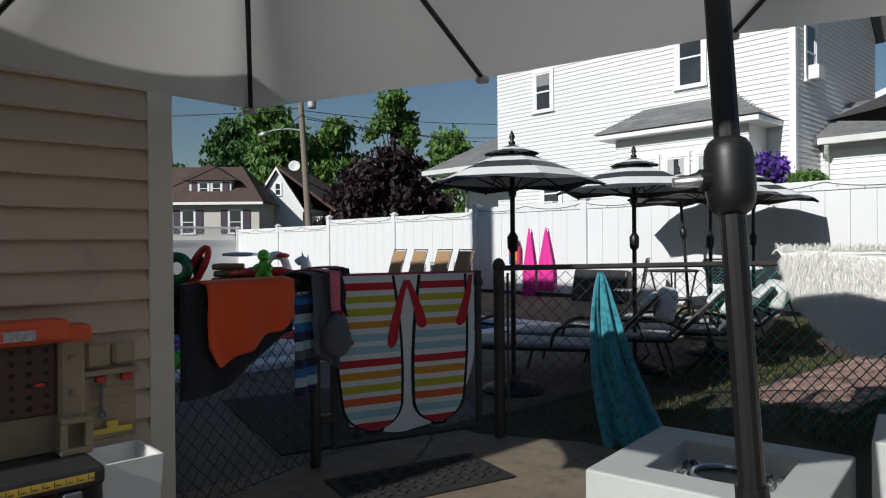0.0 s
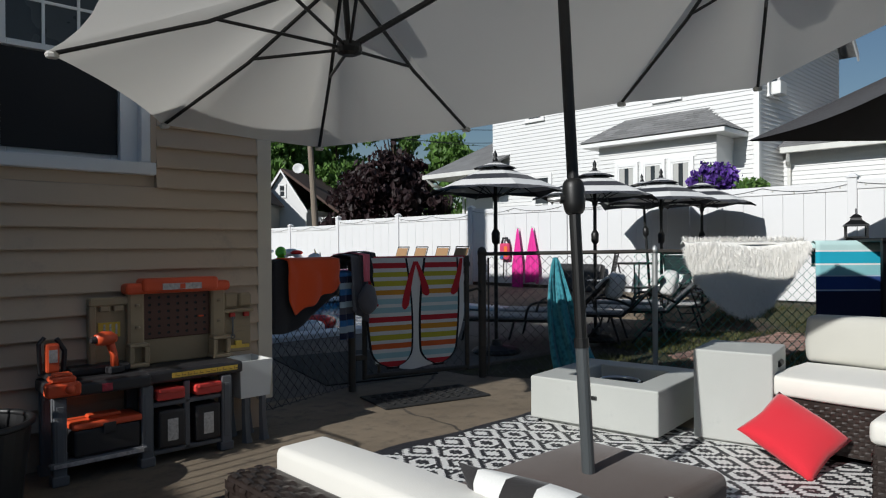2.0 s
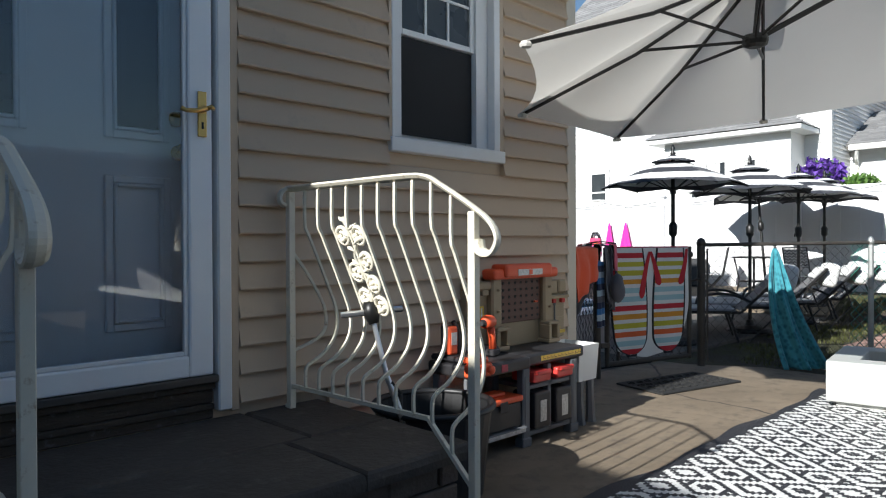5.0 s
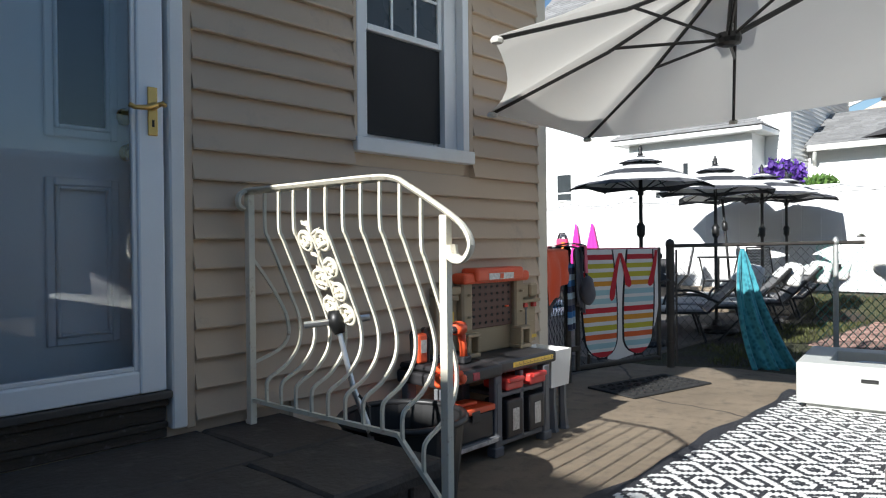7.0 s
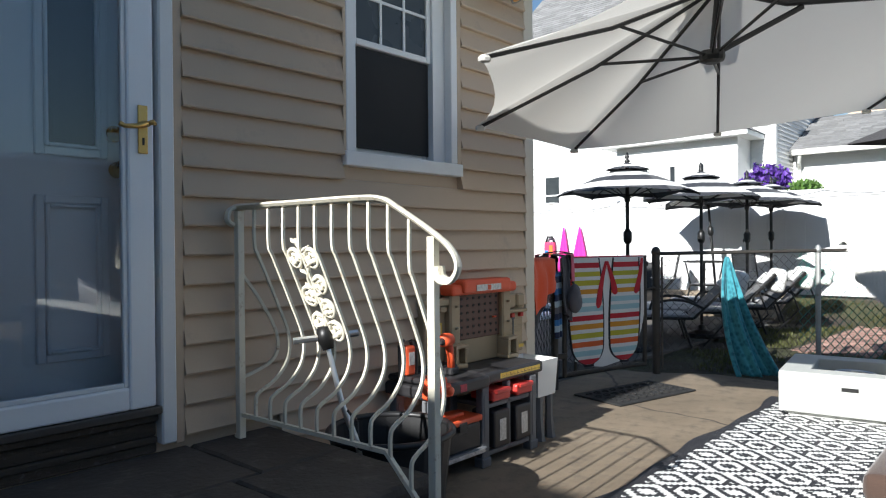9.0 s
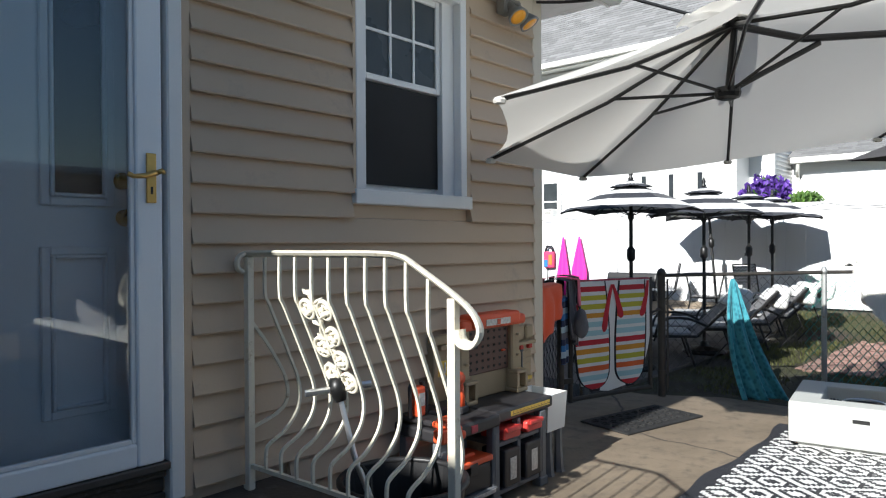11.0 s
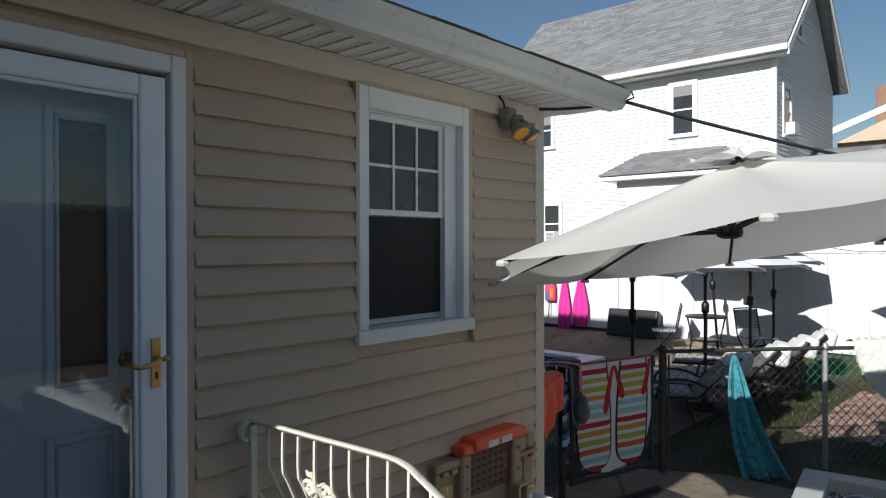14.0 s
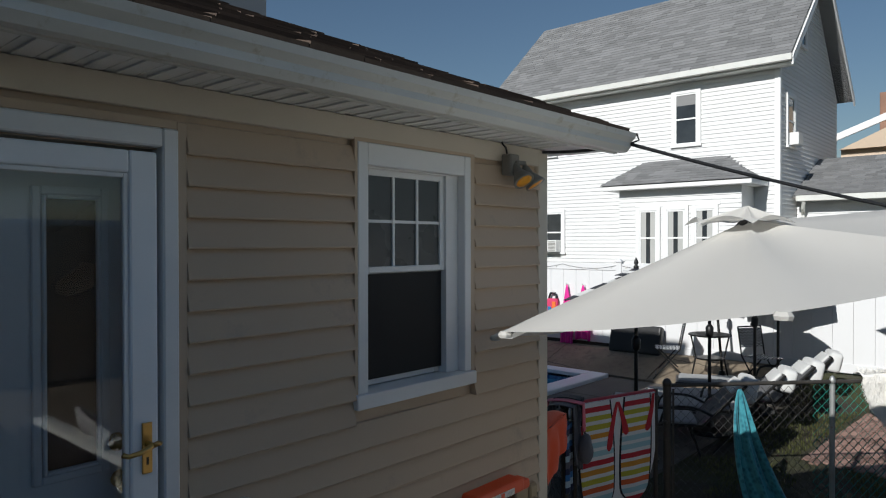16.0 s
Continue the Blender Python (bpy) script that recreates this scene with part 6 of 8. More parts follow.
box(bm, 0.2, 0.735, 2.24, 2.615, 0.425, 0.49, 0.015, 2)
part("worktop", bm, M_TOYBLACK, wb, "black moulded worktop")
bm = bx(-0.23, -0.12, 2.30, 2.60, 0.49, 0.52, 0.01)
box(bm, -0.12, 0.18, 2.45, 2.60, 0.485, 0.53, 0.012)
part("top_tray", bm, M_TOYBLACK, wb)
r_ = part("ruler", bx(0.33, 0.70, 2.2395, 2.2425, 0.445, 0.472), M_YELLOW, wb, "yellow ruler strip")
bm = bmesh.new()
for i in range(11):
    box(bm, 0.35 + i * 0.033, 0.352 + i * 0.033, 2.2385, 2.2395, 0.449, 0.468)
    box(bm, 0.357 + i * 0.033, 0.372 + i * 0.033, 2.2385, 2.2395, 0.453, 0.456)
part("ruler_marks", bm, M_TOYBLACK, r_)
part("logo_badge", bx(-0.02, 0.03, 2.212, 2.2155, 0.43, 0.468, 0.0015), mat("red_badge", (0.30, 0.02, 0.04), 0.4, vary=0.5, big=60, bump=0), wb, "small red badge")
bm = bx(-0.27, -0.12, 2.17, 2.25, 0.435, 0.50, 0.01)
box(bm, -0.25, -0.14, 2.18, 2.28, 0.50, 0.53, 0.008)
box(bm, -0.235, -0.155, 2.19, 2.26, 0.531, 0.545, 0.004)
part("vise", bm, M_TOYORANGE, wb, "orange plastic vise")
part("vise_knob", lathe([(0.01, 0), (0.012, 0.03), (0.022, 0.04), (0.022, 0.06), (0.01, 0.07)], 12), M_TOYORANGE, wb, smooth=True, m=pose(-0.18, 2.17, 0.475, 90, 0, 0))
# shelves, bins and box
bm = bx(0.235, 0.605, 2.25, 2.55, 0.30, 0.325, 0.005)
box(bm, 0.40, 0.43, 2.25, 2.3, 0.05, 0.42, 0.004)
box(bm, 0.235, 0.605, 2.25, 2.56, 0.05, 0.075, 0.005)
part("shelf_frame", bm, M_TOYGREY, wb)
bm = bx(-0.25, 0.2, 2.225, 2.26, 0.085, 0.115, 0.006)
part("foot_rail", bm, M_TOYGREY, wb)
part("tread_strip", bx(-0.23, 0.18, 2.2225, 2.225, 0.09, 0.11), M_SILVER, wb)
part("lower_shelf", bx(-0.17, 0.175, 2.27, 2.56, 0.095, 0.115, 0.004), M_TOYGREY, wb)
for x in (0.245, 0.45):
    bm = bx(x, x + 0.15, 2.215, 2.42, 0.335, 0.395, 0.012, 2)
    box(bm, x + 0.01, x + 0.14, 2.195, 2.225, 0.375, 0.40, 0.006)
    part("red_tray", bm, mat("red_toy_plastic", (0.62, 0.05, 0.04), 0.4, vary=0.08), wb, "red pull-out tray")
for x, rz in ((0.255, 0), (0.45, 0)):
    b_ = part("bin", bx(x, x + 0.14, 2.22, 2.42, 0.085, 0.28, 0.012, 2), M_TOYBLACK, wb, "black storage bin")
    part("bin_plate", bx(x + 0.045, x + 0.10, 2.217, 2.2195, 0.12, 0.235), M_SILVER, b_)
tbx = part("toolbox", bx(-0.14, 0.17, 2.25, 2.45, 0.118, 0.25, 0.012, 2), M_TOYBLACK, wb, "black toy toolbox with orange lid")
bm = bx(-0.15, 0.18, 2.24, 2.46, 0.252, 0.285, 0.01, 2)
box(bm, -0.06, 0.09, 2.30, 2.40, 0.286, 0.305, 0.006)
part("toolbox_lid", bm, M_TOYORANGE, tbx)
part("toolbox_latch", bx(-0.01, 0.05, 2.232, 2.2395, 0.215, 0.27, 0.003), M_TOYBLACK, tbx)
# back panel
back = part("back_panel", bx(0.02, 0.74, 2.585, 2.615, 0.49, 0.86, 0.006), M_TOYTAN, wb)
bm = bx(0.00, 0.20, 2.545, 2.62, 0.83, 0.875, 0.008)
box(bm, 0.00, 0.035, 2.55, 2.62, 0.49, 0.83, 0.006)
box(bm, 0.05, 0.10, 2.54, 2.585, 0.80, 0.829, 0.004)
box(bm, 0.12, 0.17, 2.54, 2.585, 0.80, 0.829, 0.004)
part("left_rack", bm, M_TOYTAN, back)
for x in (0.19, 0.655):
    bm = bx(x, x + 0.085, 2.53, 2.62, 0.49, 0.90, 0.012)
    box(bm, x - 0.01, x + 0.095, 2.47, 2.60, 0.49, 0.515, 0.006)
    box(bm, x - 0.01, x + 0.015, 2.47, 2.56, 0.515, 0.60, 0.005)
    box(bm, x + 0.07, x + 0.095, 2.47, 2.56, 0.515, 0.60, 0.005)
    box(bm, x - 0.01, x + 0.095, 2.47, 2.56, 0.60, 0.62, 0.005)
    for zz in (0.70, 0.82):
        lathe([(0.016, 0), (0.012, 0.012)], 10, bm, (x + 0.043, 2.515, zz))
    part("upright", bm, M_TOYTAN, back)
peg = part("pegboard", bx(0.275, 0.655, 2.565, 2.583, 0.63, 0.885, 0.004), M_TOYBROWN, back, "brown perforated pegboard")
hole = bx(-0.0075, 0.0075, -0.0008, 0.0008, -0.0075, 0.0075, 0.003)
first = part("peg_hole", hole, M_CABLE, peg, m=pose(0.31, 2.5645, 0.66))
for i in range(7):
    for j in range(6):
        if i or j:
            o = new("peg_hole", first.data)
            o.parent = peg
            o.matrix_basis = pose(0.31 + i * 0.052, 2.5645, 0.66 + j * 0.04)
part("red_hook", bx(0.585, 0.615, 2.55, 2.565, 0.735, 0.745, 0.002), M_TOYORANGE, peg)
bm = bx(0.17, 0.76, 2.49, 2.62, 0.885, 0.945, 0.022, 3)
box(bm, 0.25, 0.68, 2.47, 2.62, 0.895, 0.97, 0.02, 3)
can = part("top_shelf", bm, M_TOYORANGE, wb, "orange moulded header")
part("header_plate", bx(0.355, 0.575, 2.466, 2.47, 0.905, 0.94), M_SILVER, can, "tread-plate sticker")
part("header_badge", bx(0.45, 0.48, 2.464, 2.466, 0.908, 0.937), M_TOYORANGE, can)
# right tool panel
rp = part("tool_panel", bx(0.745, 0.93, 2.60, 2.625, 0.50, 0.86, 0.006), M_TOYTAN, wb)
part("tool_pocket", bx(0.75, 0.835, 2.57, 2.60, 0.77, 0.865, 0.012), M_TOYTAN, rp)
part("tool_pocket", bx(0.845, 0.925, 2.57, 2.60, 0.775, 0.86, 0.012), M_TOYTAN, rp)
part("pocket_shelf", bx(0.742, 0.935, 2.555, 2.602, 0.745, 0.765, 0.004), M_TOYTAN, rp)
for zz in (0.62, 0.655, 0.69):
    part("panel_ridge", bx(0.77, 0.92, 2.594, 2.5995, zz, zz + 0.006), M_TOYTAN, rp)
for x in (0.785, 0.875):
    part("red_hook", bx(x, x + 0.035, 2.57, 2.60, 0.715, 0.742, 0.004), mat("red_hook_plastic", (0.55, 0.04, 0.03), 0.4, vary=0.1), rp)
bm = tb([(0.803, 2.575, 0.72), (0.803, 2.575, 0.60)], 0.006, 6)
for zz in (0.715, 0.60):
    tube(bm, [(0.803 + 0.013 * math.cos(a), 2.575, zz + 0.013 * math.sin(a)) for a in [6.28 * i / 10 for i in range(10)]], 0.004, 5, True)
part("toy_wrench", bm, M_TOYGREY, rp)
bm = bx(0.77, 0.91, 2.575, 2.59, 0.525, 0.545)
box(bm, 0.82, 0.86, 2.574, 2.59, 0.525, 0.57)
part("level_sticker", bm, M_YELLOW, rp)
bm = bx(0.05, 0.16, 2.578, 2.584, 0.66, 0.74)
part("tool_sticker", bm, M_YELLOW, back)
for i in range(3):
    part("screwdriver_print", bx(0.075 + i * 0.03, 0.085 + i * 0.03, 2.575, 2.578, 0.675, 0.73), M_SILVER, back)

drill = thing("toy_drill", 0.05, 2.455, 0.466, 15, "orange and black toy drill standing on the bench", "toy")
part("body", tb([(-0.05, 0, 0.175), (-0.02, 0, 0.178), (0.03, 0, 0.175), (0.055, 0, 0.172)], [0.026, 0.036, 0.034, 0.02], 10), M_TOYORANGE, drill, smooth=True)
part("grip", tb([(0.02, 0, 0.165), (0.045, 0, 0.09), (0.05, 0, 0.03)], [0.022, 0.018, 0.02], 8), M_TOYORANGE, drill, smooth=True)
part("chuck", tb([(-0.05, 0, 0.175), (-0.075, 0, 0.175)], [0.02, 0.012], 10), M_TOYBLACK, drill)
part("battery", bx(0.01, 0.09, -0.025, 0.025, 0.0, 0.035, 0.006), M_TOYBLACK, drill)
saw = thing("toy_saw", -0.175, 2.50, 0.498, 0, "orange and black toy saw on the bench", "toy")
part("body", bx(-0.03, 0.03, -0.025, 0.025, 0.0, 0.14, 0.012, 2), M_TOYORANGE, saw)
part("frame", tb([(-0.05, 0, 0.0), (-0.055, 0, 0.14), (-0.03, 0, 0.17)], 0.01, 8), M_TOYBLACK, saw)
part("grip", tb([(0.05, 0, 0.0), (0.055, 0, 0.1), (0.02, 0, 0.16)], 0.012, 8), M_TOYBLACK, saw)
part("window", bx(-0.018, 0.018, -0.028, -0.025, 0.05, 0.11), M_SILVER, saw)

wt = thing("white_bin", 0.715, 2.365, 0.0, 0, "white plastic bin on grey legs beside the toy bench", "bin")
bm = bmesh.new()
lo_ = [bm.verts.new((x, y, 0.25)) for x, y in ((0.012, 0.012), (0.188, 0.012), (0.188, 0.235), (0.012, 0.235))]
hi_ = [bm.verts.new((x, y, 0.455)) for x, y in ((0, 0), (0.2, 0), (0.2, 0.245), (0, 0.245))]
hin = [bm.verts.new((x, y, 0.455)) for x, y in ((0.01, 0.01), (0.19, 0.01), (0.19, 0.235), (0.01, 0.235))]
lin = [bm.verts.new((x, y, 0.262)) for x, y in ((0.02, 0.02), (0.18, 0.02), (0.18, 0.227), (0.02, 0.227))]
for ra, rb in ((lo_, hi_), (hi_, hin), (hin, lin)):
    for k in range(4):
        bm.faces.new((ra[k], ra[(k + 1) % 4], rb[(k + 1) % 4], rb[k]))
bm.faces.new(lo_)
bm.faces.new(lin)
part("tub", bm, M_WHITEPLASTIC, wt)
for x in (0.045, 0.15):
    for y in (0.03, 0.21):
        part("leg", tb([(x, y, 0.25), (x, y, 0.14), (x + 0.008, y, 0.02), (x + 0.01, y, 0.0)], [0.022, 0.022, 0.028, 0.034], 6), M_TOYGREY, wt)

bu_ = thing("black_tub", -0.575, 2.20, 0, 0, "large black plastic tub on the patio by the step", "tub")
part("tub", lathe([(0.20, 0.0), (0.205, 0.01), (0.245, 0.37), (0.238, 0.37), (0.20, 0.03), (0.01, 0.025)], 28), M_BUCKET, bu_, smooth=False)
part("rolled_rim", tb([(0.248 * math.cos(a), 0.248 * math.sin(a), 0.374) for a in [6.28319 * i / 32 for i in range(32)]], 0.014, 8, True), M_BUCKET, bu_, smooth=True)
for a in (0.6, 0.6 + math.pi):
    h = part("rope_grip", tb([(0.255 * math.cos(a + k), 0.255 * math.sin(a + k), 0.33 - 0.03 * math.cos(k * 5)) for k in (-0.22, -0.11, 0.0, 0.11, 0.22)], 0.012, 8), M_BUCKET, bu_, smooth=True)
pump = thing("chrome_pump", -0.876, 2.231, 0.04, 0, "chrome T-handled hand pump standing in the black tub", "pump")
part("barrel", tb([(0.17, -0.10, 0.0), (0.055, -0.105, 0.36), (0.021, -0.069, 0.49), (0.0, 0.0, 0.735)], [0.013, 0.012, 0.011, 0.009], 10), M_CHROME, pump)
part("grip_joint", tb([(0.005, -0.012, 0.69), (0.0, 0.0, 0.735), (-0.002, 0.003, 0.775)], [0.02, 0.034, 0.026], 10), M_BLACKMETAL, pump, smooth=True)
part("t_handle", tb([(-0.10, 0.06, 0.725), (0.105, -0.063, 0.745)], 0.013, 8), M_CHROME, pump)
part("foot_stirrup", tb([(0.03, -0.085, 0.47), (0.075, -0.09, 0.42), (0.06, -0.11, 0.36)], 0.006, 6), M_GALV, pump)


# ---- cloths on the fences ----
def fold(u, v, k=9.0, amp=0.012, seed=0.0):
    return amp * math.sin(u * k + seed) * (0.3 + 0.7 * v) + amp * 0.7 * noise.noise(Vector((u * 3 + seed, v * 2, seed)))


YG, OR, LB, RD, WH, OO = (0.50, 0.46, 0.04), (0.66, 0.30, 0.03), (0.36, 0.56, 0.60), (0.50, 0.025, 0.035), (0.74, 0.74, 0.72), (0.68, 0.13, 0.03)
order = [RD, LB, OO, YG, OR, RD, LB, LB, OR, YG, YG, RD]
bands = [(0.10, WH)]
z = 0.165
for c in order:
    bands.append((z, c))
    bands.append((z + 0.040, WH))
    z += 0.0685
bands.append((1.05, WH))
M_FLIP = bands_mat("striped_towel_cloth", "Z", bands)
M_TERRY = cloth_mat("white_terry", (0.74, 0.74, 0.72), 260, 0.08)
M_REDTERRY = cloth_mat("red_terry", (0.50, 0.02, 0.03), 260, 0.12)
tw = thing("beach_towel", 2.06, 3.05, 0, ga, "beach towel printed with two striped flip-flops over the gate", "towel")
GW = 0.86
def tow(x, z, lift=0.0):
    """Point on the hanging towel face: x along the gate, z height."""
    d = 0.030 + 0.008 * math.sin(x * 11) * (1.05 - z) + 0.006 * math.sin(x * 23 + 1) * (1.05 - z)
    return (0.02 + x, -d - lift, z)
def tow_edge(z):
    """Left and right edges of the towel at a height: it narrows and rounds to the bottom."""
    t = max(0.0, (0.55 - z) / 0.42)
    return 0.0 + 0.10 * t ** 1.6, GW - 0.02 - 0.17 * t ** 1.5
def white_fn(u, v):
    bottom = 0.13 + 0.10 * abs(u - 0.5) ** 1.5 * 2
    z = 1.0 - v * (1.0 - bottom)
    l, r = tow_edge(z)
    return tow(l + (r - l) * u, z)
part("terry", sheet(white_fn, 30, 30, 0.006), M_TERRY, tw)
part("terry_over_rail", sheet(lambda u, v: (0.02 + GW * u, -0.03 + 0.075 * v, 1.0 + 0.012 * math.sin(math.pi * v)), 16, 5, 0.006), M_REDTERRY, tw)
part("terry_back", sheet(lambda u, v: (0.02 + GW * u, 0.045, 1.0 - 0.35 * v), 10, 6, 0.006), M_TERRY, tw)
def sole_shape(z, side):
    """Left and right limits of a printed sole at a height."""
    t = (z - 0.165) / (0.995 - 0.165)
    round_ = math.sqrt(max(0.0, 1 - (1 - min(1.0, t / 0.16)) ** 2))
    if side == 0:
        c0, c1 = 0.215 - 0.045 * t, 0.150 + 0.030 * math.sin(t * 3.1)
    else:
        c0, c1 = 0.605 + 0.03 * t, 0.135 + 0.025 * math.sin(t * 3.1)
    return c0 - c1 * round_, c0 + c1 * round_
for side in (0, 1):
    for nm, grow, lift, m_ in (("sole_edge", 0.018, 0.006, M_BLACKCLOTH), ("striped_sole", 0.0, 0.009, M_FLIP)):
        def fn(u, v, grow=grow, lift=lift, side=side):
            z = 0.9975 - v * (0.9975 - 0.166 + grow)
            l, r = sole_shape(max(z, 0.168), side)
            return tow(l - grow + (r - l + 2 * grow) * u, z, lift)
        part(nm, sheet(fn, 16, 40, 0.002), m_, tw)
for pts in ([(0.405, 0.97), (0.37, 0.86), (0.335, 0.72), (0.315, 0.60)], [(0.415, 0.97), (0.455, 0.88), (0.49, 0.78), (0.505, 0.70)], [(0.02, 0.83), (0.03, 0.75), (0.05, 0.67), (0.075, 0.63)], [(0.815, 0.99), (0.795, 0.88), (0.765, 0.78), (0.74, 0.70)]):
    def strap_fn(u, v, pts=pts):
        k = min(2, int(v * 3))
        f = v * 3 - k
        x, z = (pts[k][i] + (pts[k + 1][i] - pts[k][i]) * f for i in (0, 1))
        half = (0.013 + 0.022 * v) * math.sqrt(max(0.04, 1 - max(0.0, (v - 0.82) / 0.18) ** 2))
        return tow(x + half * (2 * u - 1), z, 0.013)
    part("strap", sheet(strap_fn, 6, 24, 0.002), M_REDTERRY, tw)

f1m = f1.matrix_world.copy()
def on_fence(ob, m_):
    ob.matrix_world = m_ @ ob.matrix_world
    return ob


def drape(name, m_, x0, x1, top, drop, material, label, cat="towel", seed=0.0, skew=0.0, off=0.03, wave=9.0, amp=0.014, nx=24, nz=22, back=0.2):
    """A cloth over a fence rail: front fall with folds, a lip over the rail, and a short back."""
    ob = thing(name, 0, 0, 0)
    ob.matrix_world = m_.copy()
    tagged(ob, label, cat)
    def front(u, v):
        x = x0 + (x1 - x0) * u + skew * v
        d = drop(u) if callable(drop) else drop
        return (x, -off - abs(fold(u, v, wave, amp, seed)) - 0.004, top - v * d)
    part("front_fall", sheet(front, nx, nz, 0.005), material, ob, smooth=True)
    part("fold_over_rail", sheet(lambda u, v: (x0 + (x1 - x0) * u, -off - 0.004 + (2 * off + 0.004) * v, top + 0.014 * math.sin(math.pi * v)), 12, 5, 0.005), material, ob, smooth=True)
    part("back_fall", sheet(lambda u, v: (x0 + (x1 - x0) * u, off + 0.006 * math.sin(u * 12), top - v * back), 12, 5, 0.005), material, ob, smooth=True)
    return ob


drape("black_towel", f1m, 0.04, 0.72, 0.995, lambda u: 0.46 - 0.16 * u + 0.05 * math.sin(u * 5), M_BLACKCLOTH, "black towel hung over the chain-link fence", seed=1.0, skew=-0.02)
drape("orange_towel", f1m, 0.14, 0.68, 1.003, lambda u: 0.39 - 0.20 * u - 0.9 * max(0.0, 0.14 - u) + 0.012 * math.sin(u * 17), M_ORANGE, "bright orange towel thrown over the black towel", seed=2.0, off=0.065, amp=0.02, wave=7)
NAVY, BLUE, SKY = (0.012, 0.02, 0.06), (0.03, 0.14, 0.36), (0.35, 0.45, 0.52)
bl = [(0.3, BLUE)]
for i in range(11):
    bl.append((0.42 + i * 0.045, (NAVY, SKY, BLUE, NAVY, (0.1, 0.1, 0.12), SKY, NAVY, BLUE, SKY, NAVY, BLUE)[i]))
bl.append((1.1, NAVY))
M_SHORTS = bands_mat("striped_swim_shorts", "Z", bl)
drape("swim_shorts", f1m, 0.69, 0.85, 0.90, 0.48, M_SHORTS, "blue striped swim shorts hung by the gate post", "clothing", 3.0, off=0.06, amp=0.02, wave=6, back=0.1)
drape("grey_swimsuit", f1m, 0.78, 0.97, 1.02, lambda u: 0.40 + 0.1 * u, M_GREYCLOTH, "dark grey swimwear bundled on the gate post", "clothing", 4.0, off=0.085, amp=0.035, wave=7, back=0.1)
drape("coral_top", f1m, 0.87, 0.955, 1.03, 0.20, M_PINKCLOTH, "coral pink swim top among hanging clothes", "clothing", 5.0, off=0.135, amp=0.015, wave=8, back=0.05)
drape("black_shirt", f1m, 0.95, 1.08, 1.04, lambda u: 0.22 + 0.16 * u, M_BLACKCLOTH, "black shirt hanging over the gate end", "clothing", 6.0, skew=0.06, off=0.095, amp=0.025, wave=6, back=0.1)
hat = thing("cloth_bag", 0, 0, 0)
hat.matrix_world = f1m @ pose(0.91, -0.16, 0.70)
tagged(hat, "dark pinstriped cloth bag hanging by the gate", "bag")
bm = bmesh.new()
bmesh.ops.create_icosphere(bm, subdivisions=3, radius=0.095)
for v in bm.verts:
    v.co.z *= 1.15
    v.co.y *= 0.55
    v.co += v.co.normalized() * 0.018 * noise.noise(v.co * 14)
part("pouch", bm, M_GREYCLOTH, hat, smooth=True)
part("strap", tb([(0, 0, 0.09), (-0.02, 0.02, 0.2), (-0.03, 0.05, 0.33)], 0.008, 6), M_GREYCLOTH, hat)

f2m = f2.matrix_world.copy()
s = Nodes("teal_print_cloth")
vor = s.n("ShaderNodeTexVoronoi")
vor.inputs["Scale"].default_value = 26
s.link(s.pos(), vor.inputs["Vector"])
f_ = s.math("ADD", s.math("MULTIPLY", s.ramp(vor.outputs["Distance"], 0.2, 0.6), 0.7), s.math("MULTIPLY", s.noise(6, 4), 0.4))
s.colour(s.mix(f_, (0.010, 0.10, 0.145), (0.06, 0.28, 0.33)))
s.bump(s.noise(250, 2), 0.4, 0.002)
M_TEAL = s.set(0.95, 0.0, Sheen_Weight=0.2)
teal = thing("teal_towel", 0, 0, 0)
teal.matrix_world = f2m.copy()
tagged(teal, "teal patterned towel hung from the fence and trailing on the ground", "towel")
def teal_fn(u, v):
    w = 0.03 + 0.40 * (v ** 0.75) * (1 - 0.10 * v)
    x = 0.60 + (u - 0.40) * w + 0.13 * v * v
    d = 0.035 + 0.20 * v * v + 0.06 * math.sin(u * 13 + 2 * v) * v ** 0.7 * (1 - 0.3 * v) + 0.022 * math.sin(u * 31 + 1 - 3 * v) * v ** 0.7
    z = 0.99 - 0.985 * v - 0.10 * (1 - v) * v * abs(u - 0.42) * 2
    return (x, -d, max(0.008, z))
part("cloth", sheet(teal_fn, 40, 40, 0.005), M_TEAL, teal, smooth=True)

# shaggy white throw
fur = thing("shaggy_throw", 0, 0, 0)
fur.matrix_world = f2m.copy()
tagged(fur, "shaggy white faux-fur throw hung over the fence", "throw")
M_FUR = cloth_mat("white_fur", (0.92, 0.90, 0.85), 120, 0.03, through=0.15)
def fur_drop(u):
    return 0.22 + 0.37 * max(0.0, math.sin(math.pi * min(1, u * 1.02))) ** 0.6 - 0.08 * u
def fur_fn(u, v):
    z = 1.09 + 0.02 * math.sin(u * 8) - v * fur_drop(u)
    k = 1 - 0.22 * v * v
    x = 1.64 + 0.5 + (u - 0.5) * k * 0.98
    return Vector((x, -0.05 - 0.02 * math.sin(u * 7) * v, z))
part("hide", sheet(lambda u, v: fur_fn(u, v), 24, 16, 0.012), M_FUR, fur, smooth=True)
part("hide_over_rail", sheet(lambda u, v: (1.65 + 0.97 * u, -0.055 + 0.13 * v, 1.09 + 0.03 * math.sin(math.pi * v)), 16, 6, 0.012), M_FUR, fur, smooth=True)
verts, faces = [], []
rnd = random.Random(9)
